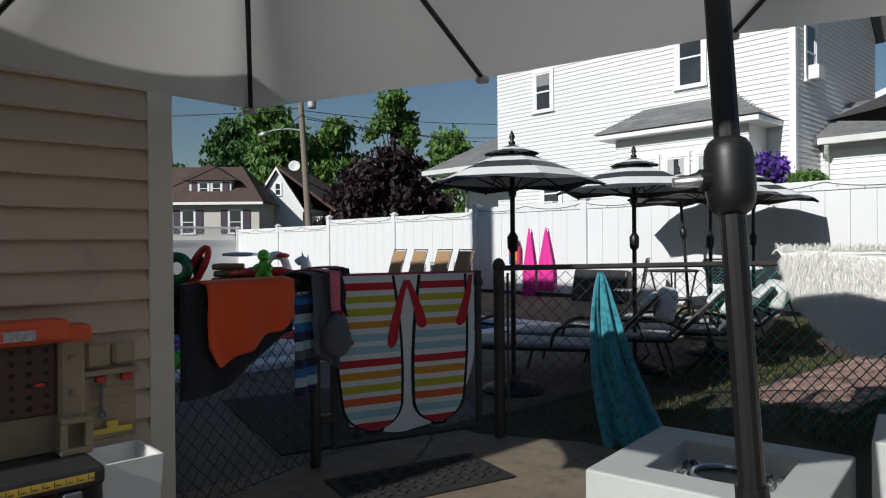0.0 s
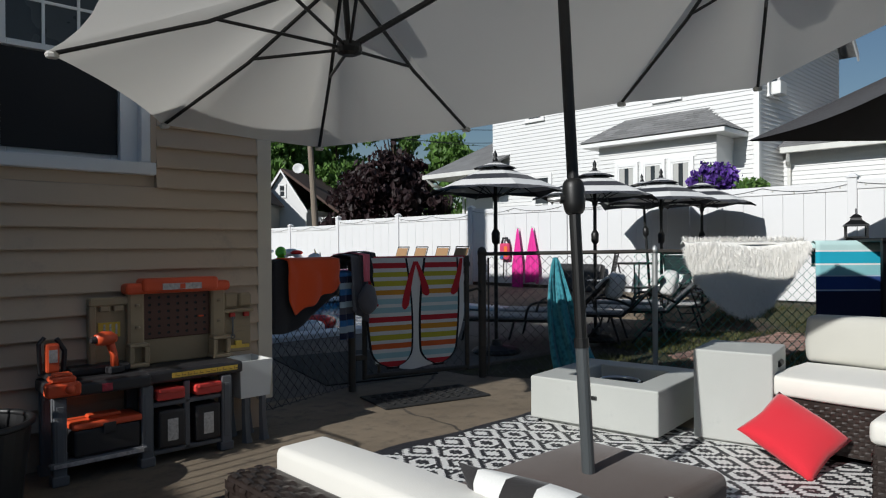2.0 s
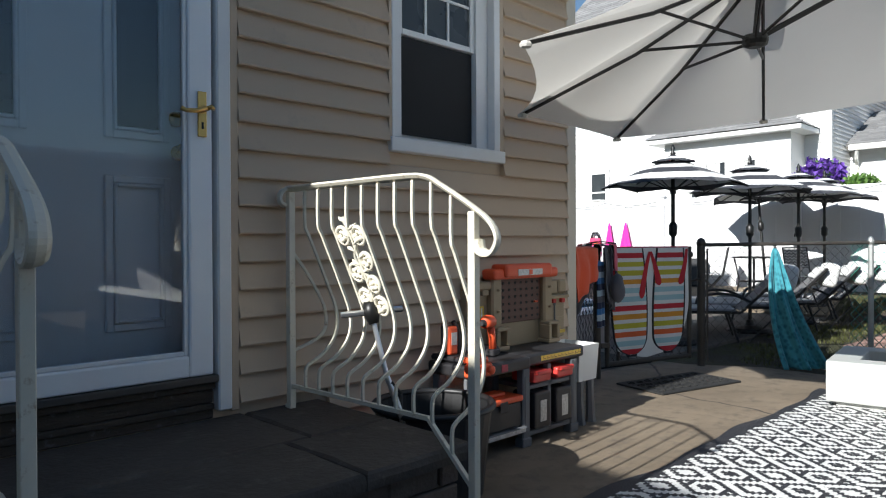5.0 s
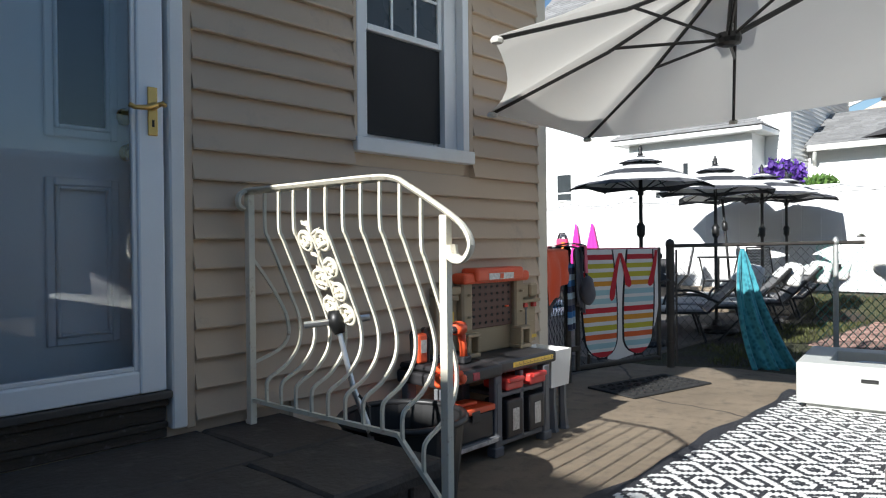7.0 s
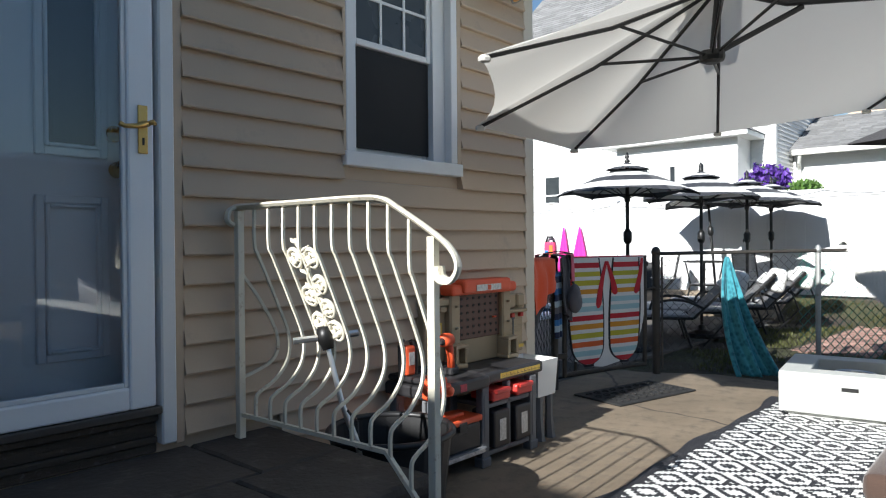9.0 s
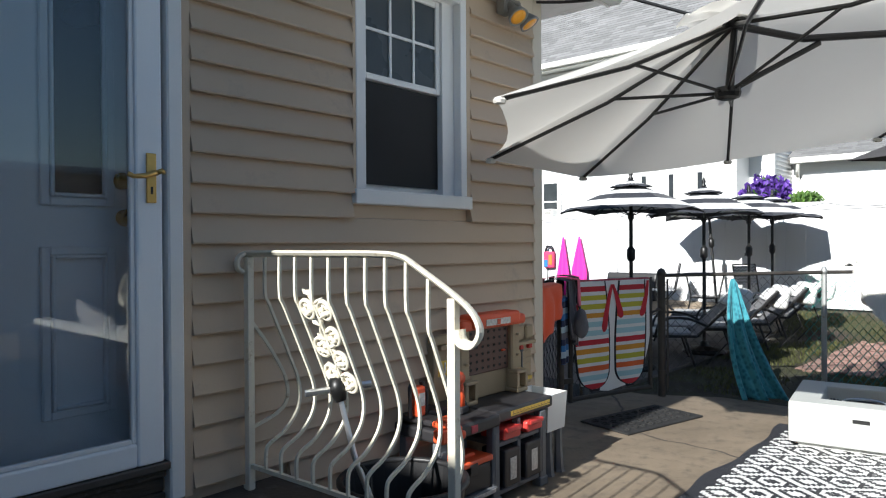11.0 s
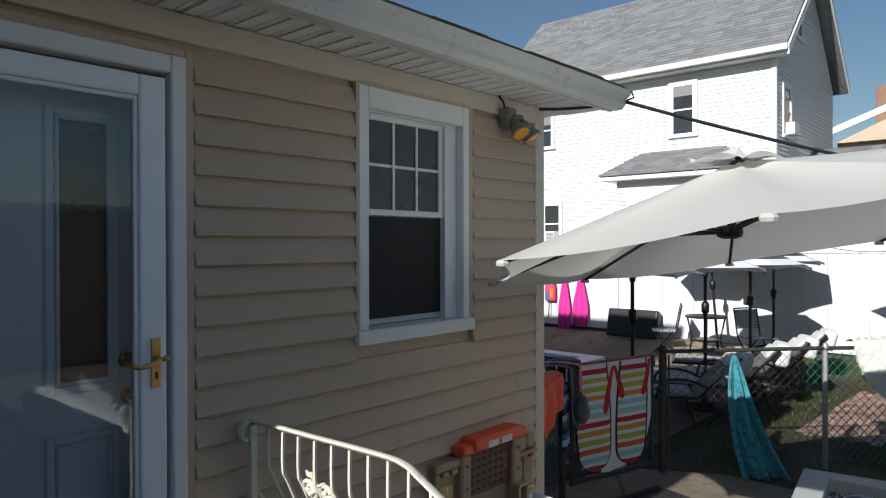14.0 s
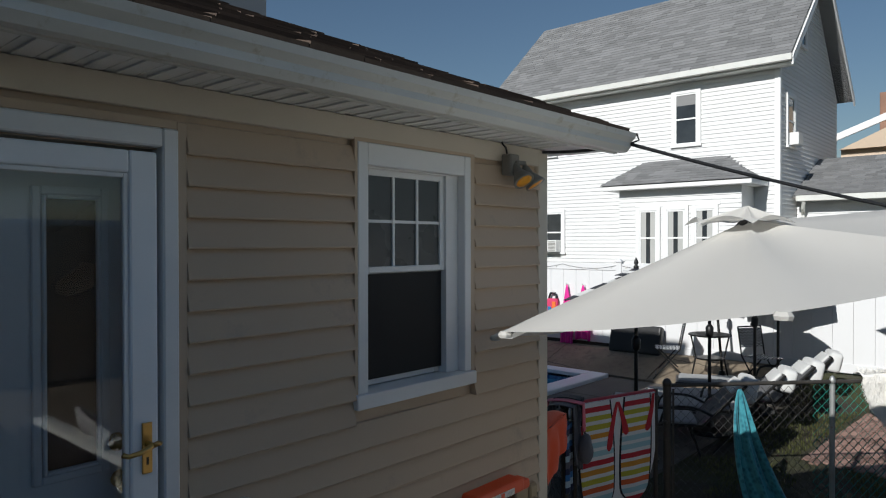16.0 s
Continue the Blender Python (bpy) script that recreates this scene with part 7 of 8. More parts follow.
for i in range(22000):
    u, v = rnd.random(), rnd.random() * 1.04 - 0.04
    if v < 0:
        p = Vector((1.65 + 0.97 * u, -0.06 + 0.1 * rnd.random(), 1.11))
        d = Vector((rnd.uniform(-0.5, 0.5), rnd.uniform(-0.8, 0.3), rnd.uniform(0.2, 0.9))).normalized()
    else:
        p = fur_fn(u, v) - Vector((0, 0.018, 0))
        d = Vector((rnd.uniform(-0.4, 0.4) + (u - 0.5) * 0.5, rnd.uniform(-0.38, -0.04), rnd.uniform(-1.0, -0.3))).normalized()
    L = rnd.uniform(0.03, 0.07)
    side = d.cross(Vector((rnd.uniform(-0.4, 0.4), -1, rnd.uniform(-0.4, 0.4)))).normalized() * 0.0024
    k = len(verts)
    mid = p + d * L * 0.55 + Vector((0, -0.004, 0.006))
    verts += [p - side, p + side, mid + side * 0.7, mid - side * 0.7, p + d * L + Vector((0, 0, -0.012))]
    faces += [(k, k + 1, k + 2, k + 3), (k + 3, k + 2, k + 4)]
me = bpy.data.meshes.new("fur")
me.from_pydata(verts, [], faces)
me.materials.append(M_FUR)
o = new("fur", me)
o.parent = fur
tagged(o, kind="stuff")

MINT, CY, NV, BL2 = (0.50, 0.68, 0.66), (0.02, 0.36, 0.50), (0.008, 0.012, 0.05), (0.015, 0.05, 0.22)
M_BLUETOWEL = bands_mat("ocean_stripe_cloth", "Z", [(0.4, NV), (0.70, BL2), (0.705, (0.4, 0.5, 0.6)), (0.715, BL2), (0.82, (0.4, 0.5, 0.6)), (0.83, (0.25, 0.52, 0.55)), (0.91, WH), (0.925, CY), (1.02, WH), (1.035, MINT), (1.3, MINT)])
drape("striped_towel", f2m, 2.70, 4.05, 1.10, 0.66, M_BLUETOWEL, "blue ombre striped beach towel over the fence", seed=7.0, amp=0.012, wave=5, nx=30)

# ---- poolside ----
def market_umbrella(name="pool_umbrella"):
    ob = thing(name, 4.13, 3.55, 0, 0, "navy and white striped pool umbrella on a black pole", "umbrella", "pool umbrellas")
    part("base", lathe([(0.24, 0.0), (0.25, 0.02), (0.22, 0.05), (0.06, 0.08), (0.04, 0.14)], 20), M_BLACKMETAL, ob, smooth=False)
    part("pole", lathe([(0.02, 0.05), (0.02, 1.9)], 10), M_BLACKMETAL, ob)
    c = part("crank", lathe([(0.02, 1.10), (0.042, 1.13), (0.045, 1.22), (0.02, 1.26)], 12), M_BLACKMETAL, ob, smooth=True)
    part("crank_handle", tb([(0.03, 0, 1.16), (0.07, 0.02, 1.15), (0.075, 0.02, 1.11)], 0.008, 6), M_BLACKMETAL, c)
    BKN = (0.012, 0.014, 0.022)
    m_ = STRIPE
    R = 0.70
    n = 6
    prof = [(0.16, 1.86), (0.30, 1.80), (0.45, 1.735), (0.58, 1.675), (R, 1.615)]
    bm = bmesh.new()
    rings = []
    for r, z in prof:
        row = []
        for j in range(n * 6):
            a = 2 * math.pi * j / (n * 6)
            s_ = abs(((j % 6) / 6) - 0.5) * 2
            k = math.cos(math.pi / n) / math.cos((a % (2 * math.pi / n)) - math.pi / n)
            row.append(bm.verts.new((r * k * math.cos(a) * 1.05, r * k * math.sin(a) * 1.05, z + 0.012 * (1 - s_) * (r / R) + (0.02 * (1 - s_) if r == R else 0))))
        rings.append(row)
    for a, b in zip(rings, rings[1:]):
        for j in range(n * 6):
            bm.faces.new((a[j], a[(j + 1) % (n * 6)], b[(j + 1) % (n * 6)], b[j]))
    can = part("canopy", bm, m_, ob, "striped canopy")
    bm = bmesh.new()
    rings = []
    for r, z in ((0.008, 1.955), (0.10, 1.915), (0.22, 1.865)):
        rings.append([bm.verts.new((r * math.cos(2 * math.pi * j / 18), r * math.sin(2 * math.pi * j / 18), z + (0.012 if r > 0.2 and j % 3 else 0))) for j in range(18)])
    for a, b in zip(rings, rings[1:]):
        for j in range(18):
            bm.faces.new((a[j], a[(j + 1) % 18], b[(j + 1) % 18], b[j]))
    part("vent_cap", bm, m_, can)
    for j in range(n):
        a = 2 * math.pi * j / n
        rib = part("rib", tb([(0.02 * math.cos(a), 0.02 * math.sin(a), 1.87), (R * 1.03 * math.cos(a), R * 1.03 * math.sin(a), 1.605)], 0.007, 5), M_BLACKMETAL, ob)
        part("strut", tb([(0.02 * math.cos(a), 0.02 * math.sin(a), 1.58), (0.36 * math.cos(a), 0.36 * math.sin(a), 1.725)], 0.006, 5), M_BLACKMETAL, rib)
    part("runner", lathe([(0.03, 1.54), (0.035, 1.60), (0.02, 1.62)], 10), M_BLACKMETAL, ob)
    part("finial", lathe([(0.02, 1.94), (0.03, 1.965), (0.014, 1.985), (0.024, 2.01), (0.018, 2.03), (0.004, 2.06)], 10), M_BLACKMETAL, ob, smooth=True)
    return ob


NB, NW = (0.012, 0.014, 0.022), (0.72, 0.72, 0.70)
STRIPE = bands_mat("navy_white_stripe", "Z", [(1.55, NB), (1.665, NW), (1.735, NB), (1.795, NW), (1.835, NB), (1.86, NB), (1.90, NW), (1.925, NB), (2.0, NB)])
pu = market_umbrella()
for x, y, r in ((5.60, 3.35, 20), (6.96, 3.27, 40), (8.22, 3.34, 8)):
    copy_thing(pu, pose(x, y, 0.0 if x < 7.8 else 0.02, 0, 0, r))

copy_thing(pu, pose(8.2, 4.12, 0.12, -4, 5, 25))

blk = thing("black_umbrella", 6.79, 0.40, 0, -43.5, "black square fabric patio umbrella beyond the fence", "umbrella")
bm = bmesh.new()
cs = [(-1.2, -1.2), (1.2, -1.2), (1.2, 1.2), (-1.2, 1.2)]
for (xa, ya), (xb, yb) in zip(cs, cs[1:] + cs[:1]):
    sector(bm, (0, 0, 2.86), (xa, ya, 2.25), (xb, yb, 2.25), -0.02, 6, 8)
bmesh.ops.remove_doubles(bm, verts=bm.verts[:], dist=0.002)
part("canopy", bm, M_BLACKCANOPY, blk)
part("pole", lathe([(0.022, -0.03), (0.022, 2.84)], 10), M_BLACKMETAL, blk)
part("base", lathe([(0.26, -0.03), (0.26, 0.04), (0.05, 0.07), (0.04, 0.2)], 20), M_BLACKMETAL, blk)
part("finial", lathe([(0.04, 2.83), (0.06, 2.88), (0.05, 2.93), (0.01, 2.96)], 12), M_BLACKMETAL, blk, smooth=True)
for xa, ya in cs:
    part("rib", tb([(0, 0, 2.80), (xa * 0.97, ya * 0.97, 2.245)], 0.009, 5), M_BLACKMETAL, blk)

bt = thing("bar_table", 5.25, 0.45, 0, -40, "black outdoor bar table behind the fence", "table")
part("top", bx(-0.12, 0.62, -0.22, 0.22, 1.10, 1.13, 0.005), M_BLACKMETAL, bt)
for x in (-0.08, 0.58):
    for y in (-0.18, 0.18):
        part("leg", bx(x - 0.015, x + 0.015, y - 0.015, y + 0.015, -0.01, 1.10), M_BLACKMETAL, bt)
part("stretcher", bx(-0.08, 0.58, -0.015, 0.015, 0.3, 0.33), M_BLACKMETAL, bt)
la = thing("lantern", 5.32, 0.62, 1.13, 20, "black metal lantern standing on the bar table", "lantern")
part("base", bx(-0.085, 0.085, -0.085, 0.085, 0, 0.015, 0.003), M_BLACKMETAL, la)
for x in (-0.075, 0.075):
    for y in (-0.075, 0.075):
        part("corner_bar", bx(x - 0.006, x + 0.006, y - 0.006, y + 0.006, 0.015, 0.10), M_BLACKMETAL, la)
part("roof", lathe([(0.13, 0.10), (0.12, 0.115), (0.06, 0.15), (0.05, 0.17), (0.06, 0.175), (0.02, 0.20)], 4), M_BLACKMETAL, la, m=pose(0, 0, 0, 0, 0, 45))
part("handle", tb([(0.03 * math.cos(a), 0, 0.215 + 0.03 * math.sin(a)) for a in [6.28 * i / 12 for i in range(12)]], 0.004, 5, True), M_BLACKMETAL, la)


def lounger():
    ob = thing("sun_lounger", 4.9, 3.20, 0, 28, "dark sling sun lounger with a grey pad", "lounger", "sun loungers")
    for x in (-0.28, 0.28):
        part("side_rail", tb(arc_points([(x, 0.0, 0.31), (x, 0.9, 0.30), (x, 1.45, 0.30)], 4), 0.016, 8), M_BLACKMETAL, ob)
        part("back_rail", tb([(x, 0.0, 0.31), (x, -0.42, 0.74)], 0.016, 8), M_BLACKMETAL, ob)
        for y in (0.12, 1.2):
            part("leg", tb([(x, y, 0.30), (x * 1.05, y + (0.08 if y > 1 else -0.1), 0.0)], 0.014, 8), M_BLACKMETAL, ob)
        part("armrest", tb(arc_points([(x * 1.1, -0.1, 0.42), (x * 1.12, 0.1, 0.50), (x * 1.12, 0.35, 0.48), (x * 1.05, 0.42, 0.31)], 4), 0.014, 6), M_BLACKMETAL, ob)
    part("seat_sling", bx(-0.27, 0.27, 0.0, 1.45, 0.298, 0.306), M_SLING, ob)
    bm = bmesh.new()
    poly(bm, [(-0.27, 0.0, 0.312), (-0.27, -0.42, 0.742), (-0.27, -0.414, 0.748), (-0.27, 0.006, 0.318)], 0.54, "x")
    part("back_sling", bm, M_SLING, ob)
    part("pad", cushion(-0.25, 0.25, 0.05, 1.42, 0.31, 0.345, 0.008, 0.012), M_GREYPAD, ob, "grey pad", smooth=True)
    part("cross_bar", tb([(-0.28, 1.45, 0.30), (0.28, 1.45, 0.30)], 0.015, 8), M_BLACKMETAL, ob)
    part("cross_bar", tb([(-0.28, -0.42, 0.74), (0.28, -0.42, 0.74)], 0.015, 8), M_BLACKMETAL, ob)
    part("back_prop", tb([(-0.26, -0.25, 0.57), (-0.26, -0.35, 0.3), (-0.26, -0.1, 0.02)], 0.01, 6), M_BLACKMETAL, ob)
    return ob


def head_towel():
    """A thick folded towel slung over the top of a lounger's back."""
    ob = thing("head_towel", 4.9, 3.20, 0, 28, "white towel folded over the lounger back", "towel", "lounger towels")
    part("hanging_fold", cushion(-0.2, 0.2, -0.075, 0.075, -0.13, 0.12, 0.02, 0.035), M_TERRYPAD, ob, smooth=True, m=pose(0, -0.475, 0.675, 12, 0, 0))
    part("front_fold", cushion(-0.2, 0.2, -0.075, 0.075, -0.018, 0.018, 0.008, 0.012), M_TERRYPAD, ob, smooth=True, m=pose(0, -0.345, 0.70, -45.5, 0, 0))
    return ob


M_TERRYPAD = cloth_mat("white_lounger_towel", (0.66, 0.66, 0.64), 250, 0.08)
lg = lounger()
ht = head_towel()
for x, y, r in ((5.75, 3.05, 24), (6.5, 2.95, 30), (7.45, 2.95, 22)):
    copy_thing(lg, pose(x, y, 0.0, 0, 0, r))
    copy_thing(ht, pose(x, y, 0.0, 0, 0, r))

bi = thing("bistro_table", 8.02, 4.25, 0.09, 0, "black metal bistro table by the white fence", "table")
part("top", lathe([(0.30, 0.715), (0.31, 0.72), (0.31, 0.735), (0.30, 0.74)], 24), M_BLACKMETAL, bi)
for j in range(4):
    a = j * math.pi / 2 + 0.4
    part("leg", tb([(0.27 * math.cos(a), 0.27 * math.sin(a), 0.715), (0.20 * math.cos(a), 0.20 * math.sin(a), 0.38), (0.28 * math.cos(a), 0.28 * math.sin(a), -0.03)], 0.012, 6), M_BLACKMETAL, bi)
part("shelf", lathe([(0.20, 0.36), (0.21, 0.375), (0.20, 0.385)], 20), M_BLACKMETAL, bi)


def zig_mat():
    s = Nodes("zigzag_sling")
    x, y, z = s.split()
    t = s.math("ABSOLUTE", s.math("SUBTRACT", s.math("FRACT", s.math("DIVIDE", x, 0.07)), 0.5))
    k = s.math("GREATER_THAN", s.math("FRACT", s.math("ADD", s.math("DIVIDE", s.math("ADD", z, y), 0.05), s.math("MULTIPLY", t, 1.4))), 0.5)
    s.colour(s.mix(k, (0.02, 0.025, 0.035), (0.55, 0.56, 0.56)))
    return s.set(0.8)


M_ZIG = zig_mat()


def bistro_chair():
    ob = thing("folding_chair", 8.15, 4.95, 0.10, 205, "black folding chair with zigzag-patterned sling", "chair", "bistro chairs")
    for x in (-0.21, 0.21):
        part("front_leg", tb([(x, -0.24, -0.04), (x, 0.16, 0.44), (x, 0.24, 0.86)], 0.011, 6), M_BLACKMETAL, ob)
        part("rear_leg", tb([(x * 0.9, 0.26, -0.02), (x * 0.9, -0.2, 0.44)], 0.011, 6), M_BLACKMETAL, ob)
    part("seat", bx(-0.2, 0.2, -0.21, 0.17, 0.435, 0.445), M_ZIG, ob)
    bm = bmesh.new()
    poly(bm, [(-0.2, 0.185, 0.56), (-0.2, 0.235, 0.84), (-0.2, 0.242, 0.84), (-0.2, 0.192, 0.56)], 0.4, "x")
    part("backrest", bm, M_ZIG, ob)
    part("top_bar", tb([(-0.21, 0.24, 0.86), (0.21, 0.24, 0.86)], 0.011, 6), M_BLACKMETAL, ob)
    part("foot_bar", tb([(-0.2, -0.2, 0.03), (0.2, -0.2, 0.03)], 0.009, 6), M_BLACKMETAL, ob)
    return ob


bc = bistro_chair()
copy_thing(bc, pose(8.15, 3.55, 0.1, 0, 0, -30))

bxo = thing("black_storage_box", 8.62, 5.35, 0.26, 0, "black plastic lid leaning against the white fence", "storage box")
bm = bx(-0.07, 0.07, 0.0, 0.95, 0.0, 0.50, 0.04, 3)
part("shell", bm, M_BUCKET, bxo, m=pose(0.1, 0, 0.02, 0, 14, 0))


def beach_chair():
    ob = thing("beach_chair", 8.25, 8.35, 0.15, 80, "tan folding beach chair leaning on the white fence", "chair", "beach chairs")
    bm = bmesh.new()
    poly(bm, [(-0.21, 0.0, 0.25), (-0.21, -0.20, 0.90), (-0.21, -0.19, 0.905), (-0.21, 0.01, 0.255)], 0.42, "x")
    part("back_sling", bm, M_TAN, ob)
    part("seat_sling", bx(-0.21, 0.21, 0.0, 0.45, 0.22, 0.228), M_TAN, ob)
    for x in (-0.23, 0.23):
        part("back_rail", tb([(x, 0.03, 0.15), (x, -0.215, 0.93)], 0.011, 6), M_BLACKMETAL, ob)
        part("leg", tb([(x, 0.46, 0.24), (x, -0.1, 0.0)], 0.011, 6), M_BLACKMETAL, ob)
        part("leg", tb([(x, -0.05, 0.3), (x, 0.4, 0.0)], 0.011, 6), M_BLACKMETAL, ob)
        part("armrest", tb([(x, -0.07, 0.45), (x, 0.35, 0.42)], 0.016, 6), M_BLACKMETAL, ob)
    part("top_bar", tb([(-0.23, -0.215, 0.93), (0.23, -0.215, 0.93)], 0.011, 6), M_BLACKMETAL, ob)
    return ob


ch = beach_chair()
for y in (8.95, 9.6, 10.2):
    copy_thing(ch, pose(8.3, y, 0.15, 0, 0, 80))

for y, w, top_, bot, m_ in ((6.95, 0.17, 1.42, 0.42, M_PINK), (7.30, 0.14, 1.42, 0.30, M_PINK)):
    ob = thing("pink_towel", 8.93, y, 0, 0, "magenta towel hung on a hook on the white fence", "towel", "fence towels")
    def pk(u, v, w=w, top_=top_, bot=bot):
        k = 0.02 + w * min(1, v * 1.6) * 1.15
        return (-0.02 - 0.03 * v - 0.025 * math.sin(u * 17) * v, (u - 0.5) * k * 1.6, top_ - v * (top_ - bot) - 0.08 * abs(u - 0.5) * v)
    part("cloth", sheet(pk, 20, 24, 0.005), m_, ob, smooth=True)
    part("hook", tb([(0.06, 0, top_ + 0.0), (0.0, 0, top_ + 0.01), (-0.03, 0, top_ + 0.0), (-0.03, 0, top_ + 0.03)], 0.006, 6), M_CHROME, ob)
vs = thing("life_vest", 8.92, 7.62, 0.98, 0, "child's pink and orange life vest hung on the fence", "life vest")
bm = bx(-0.04, 0.03, -0.12, 0.12, -0.16, 0.16, 0.03, 3)
part("front", bm, mat("vest_pink", (0.60, 0.05, 0.14), 0.8, vary=0.3, big=8), vs)
part("panel", bx(-0.055, -0.038, -0.09, -0.01, -0.10, 0.1, 0.006), mat("vest_orange", (0.75, 0.18, 0.03), 0.8, vary=0.2), vs)
part("panel", bx(-0.055, -0.038, 0.01, 0.09, -0.14, 0.0, 0.006), mat("vest_blue", (0.03, 0.18, 0.4), 0.8, vary=0.2), vs)
part("collar", tb([(0.0, -0.09, 0.15), (0.0, -0.05, 0.26), (0.0, 0.05, 0.26), (0.0, 0.09, 0.15)], 0.022, 8), mat("vest_black", (0.02, 0.02, 0.025), 0.8), vs, smooth=True)
part("strap", tb([(-0.02, 0.02, -0.16), (-0.03, 0.03, -0.5)], 0.012, 5), M_CABLE, vs)
part("hook", tb([(0.08, 0, 0.28), (0.0, 0, 0.285), (0.0, 0, 0.31)], 0.006, 6), M_CHROME, vs)

# inflatables piled behind the pool
def inflatable(name, px, py, d, label, builds, rz=-43.5):
    x, y, z = far(px, py, d)
    ob = thing(name, x, y, z, rz, label, "pool float")
    for nm, bm, m_ in builds:
        part(nm, bm, m_, ob, smooth=True)
    return ob


def ball(bm, c, r, sx_=1, sy_=1, sz_=1):
    bmesh.ops.create_uvsphere(bm, u_segments=16, v_segments=10, radius=r, matrix=Matrix.Translation(c) @ Matrix.Diagonal((sx_, sy_, sz_, 1)))
    return bm


def vinyl(name, c):
    return mat(name, c, 0.25, vary=0.08, big=4, fine=30, bump=0.05)


V_GREEN, V_DKGREEN, V_RED, V_BLACK, V_WHITE, V_BROWN, V_TAN, V_PINK = vinyl("lime_vinyl", (0.16, 0.55, 0.03)), vinyl("dark_green_vinyl", (0.02, 0.12, 0.04)), vinyl("red_vinyl", (0.65, 0.03, 0.02)), vinyl("black_vinyl", (0.02, 0.02, 0.02)), vinyl("white_float_vinyl", (0.78, 0.78, 0.78)), vinyl("brown_vinyl", (0.22, 0.11, 0.04)), vinyl("tan_vinyl_float", (0.50, 0.40, 0.25)), vinyl("pink_vinyl", (0.75, 0.15, 0.35))
DF = 14.5
ringp = lambda r, n_=24: [(r * math.cos(a), 0.0, r * math.sin(a)) for a in [6.2832 * i / n_ for i in range(n_)]]
base_z = far(300, 500, DF)[2]
rack = thing("float_rack", *far(400, 500, DF)[:2], 0, -43.5, "low grey storage deck holding pool floats", "storage rack")
part("deck", bx(-1.6, 2.3, -0.3, 0.7, base_z - 0.08, base_z - 0.02, 0.01), M_GREYMETAL, rack)
for x in (-1.5, 0.3, 2.2):
    for y in (-0.2, 0.6):
        part("leg", bx(x - 0.04, x + 0.04, y - 0.04, y + 0.04, 0, base_z - 0.08), M_GREYMETAL, rack)
inflatable("ring_float", 312, 472, DF, "dark green inflatable ring standing on edge", [("tube", tb(ringp(0.24), 0.11, 12, True), V_DKGREEN)])
inflatable("boat_float", 350, 468, DF + 0.2, "red and black inflatable boat on end", [("hull", tb([(0.30 * 0.45 * math.cos(a) + 0.18 * math.sin(a), 0, 0.38 * math.sin(a)) for a in [6.28 * i / 24 for i in range(24)]], 0.075, 10, True), V_RED), ("floor", ball(bmesh.new(), (0, 0.02, 0), 0.2, 0.7, 0.15, 1.6), V_BLACK)])
bm, bm2 = bmesh.new(), bmesh.new()
for i, (dx, dz) in enumerate(((0, 0.0), (0.05, 0.15), (0.02, 0.3))):
    tube(bm, [(-0.28 + dx, 0, dz), (-0.1 + dx, 0, dz), (0.2 + dx, 0, dz), (0.36 + dx, 0, dz)], [0.07, 0.08, 0.08, 0.07], 12)
    ball(bm2, (-0.29 + dx, 0, dz), 0.072, 0.4, 1, 1)
inflatable("log_float", 400, 495, DF, "stack of brown log-shaped pool floats", [("logs", bm, V_BROWN), ("log_ends", bm2, V_TAN)])
inflatable("raft_float", 425, 448, DF + 0.3, "pale blue folded air mattress on the floats", [("mattress", cushion(-0.33, 0.33, -0.2, 0.2, -0.03, 0.03, 0.02, 0.02), vinyl("pale_blue_vinyl", (0.42, 0.50, 0.62)))])
bm = bmesh.new()
tube(bm, [(-0.75, 0, 0.0), (-0.3, 0, 0.06), (0.3, 0, 0.06), (0.8, 0, -0.02)], [0.05, 0.10, 0.10, 0.05], 12)
bm2 = bmesh.new()
tube(bm2, [(-0.7, -0.05, -0.09), (0.75, -0.05, -0.09)], 0.06, 10)
inflatable("kayak_float", 470, 484, DF - 0.4, "red and black inflatable kayak", [("hull", bm, V_RED), ("skirt", bm2, V_BLACK)])
bm = bmesh.new()
ball(bm, (0, 0, 0.0), 0.14, 0.9, 0.8, 1.3)
ball(bm, (0.0, -0.02, 0.24), 0.13, 0.95, 1.0, 0.95)
ball(bm, (0.03, -0.10, 0.20), 0.075, 1.1, 1.2, 0.7)
for s_ in (-1, 1):
    tube(bm, [(0.10 * s_, -0.05, 0.05), (0.17 * s_, -0.10, 0.0), (0.15 * s_, -0.14, -0.06)], [0.05, 0.04, 0.03], 8)
    tube(bm, [(0.08 * s_, 0, -0.12), (0.13 * s_, -0.05, -0.2)], [0.07, 0.06], 8)
inflatable("animal_float", 467, 472, DF - 0.9, "lime green inflatable animal float sitting upright", [("body", bm, V_GREEN)])
bm = bmesh.new()
tube(bm, arc_points([(-0.25, 0, 0), (-0.1, 0, 0.3), (0.15, 0, 0.3), (0.28, 0, 0)], 5), 0.09, 10)
bm2 = ball(bmesh.new(), (0.15, -0.02, 0.33), 0.12, 1.4, 0.8, 0.5)
inflatable("arch_float", 487, 478, DF + 0.3, "white and red inflatable float arching over", [("arch", bm, V_WHITE), ("cap", bm2, V_RED)])
bm = bmesh.new()
tube(bm, arc_points([(0.05, 0, -0.35), (0.02, 0, -0.1), (0.0, 0, 0.08), (-0.1, 0, 0.12), (-0.18, 0, 0.06)], 4), [0.13] * 4 + [0.11] * 4 + [0.10] * 4 + [0.08] * 4 + [0.06], 12)
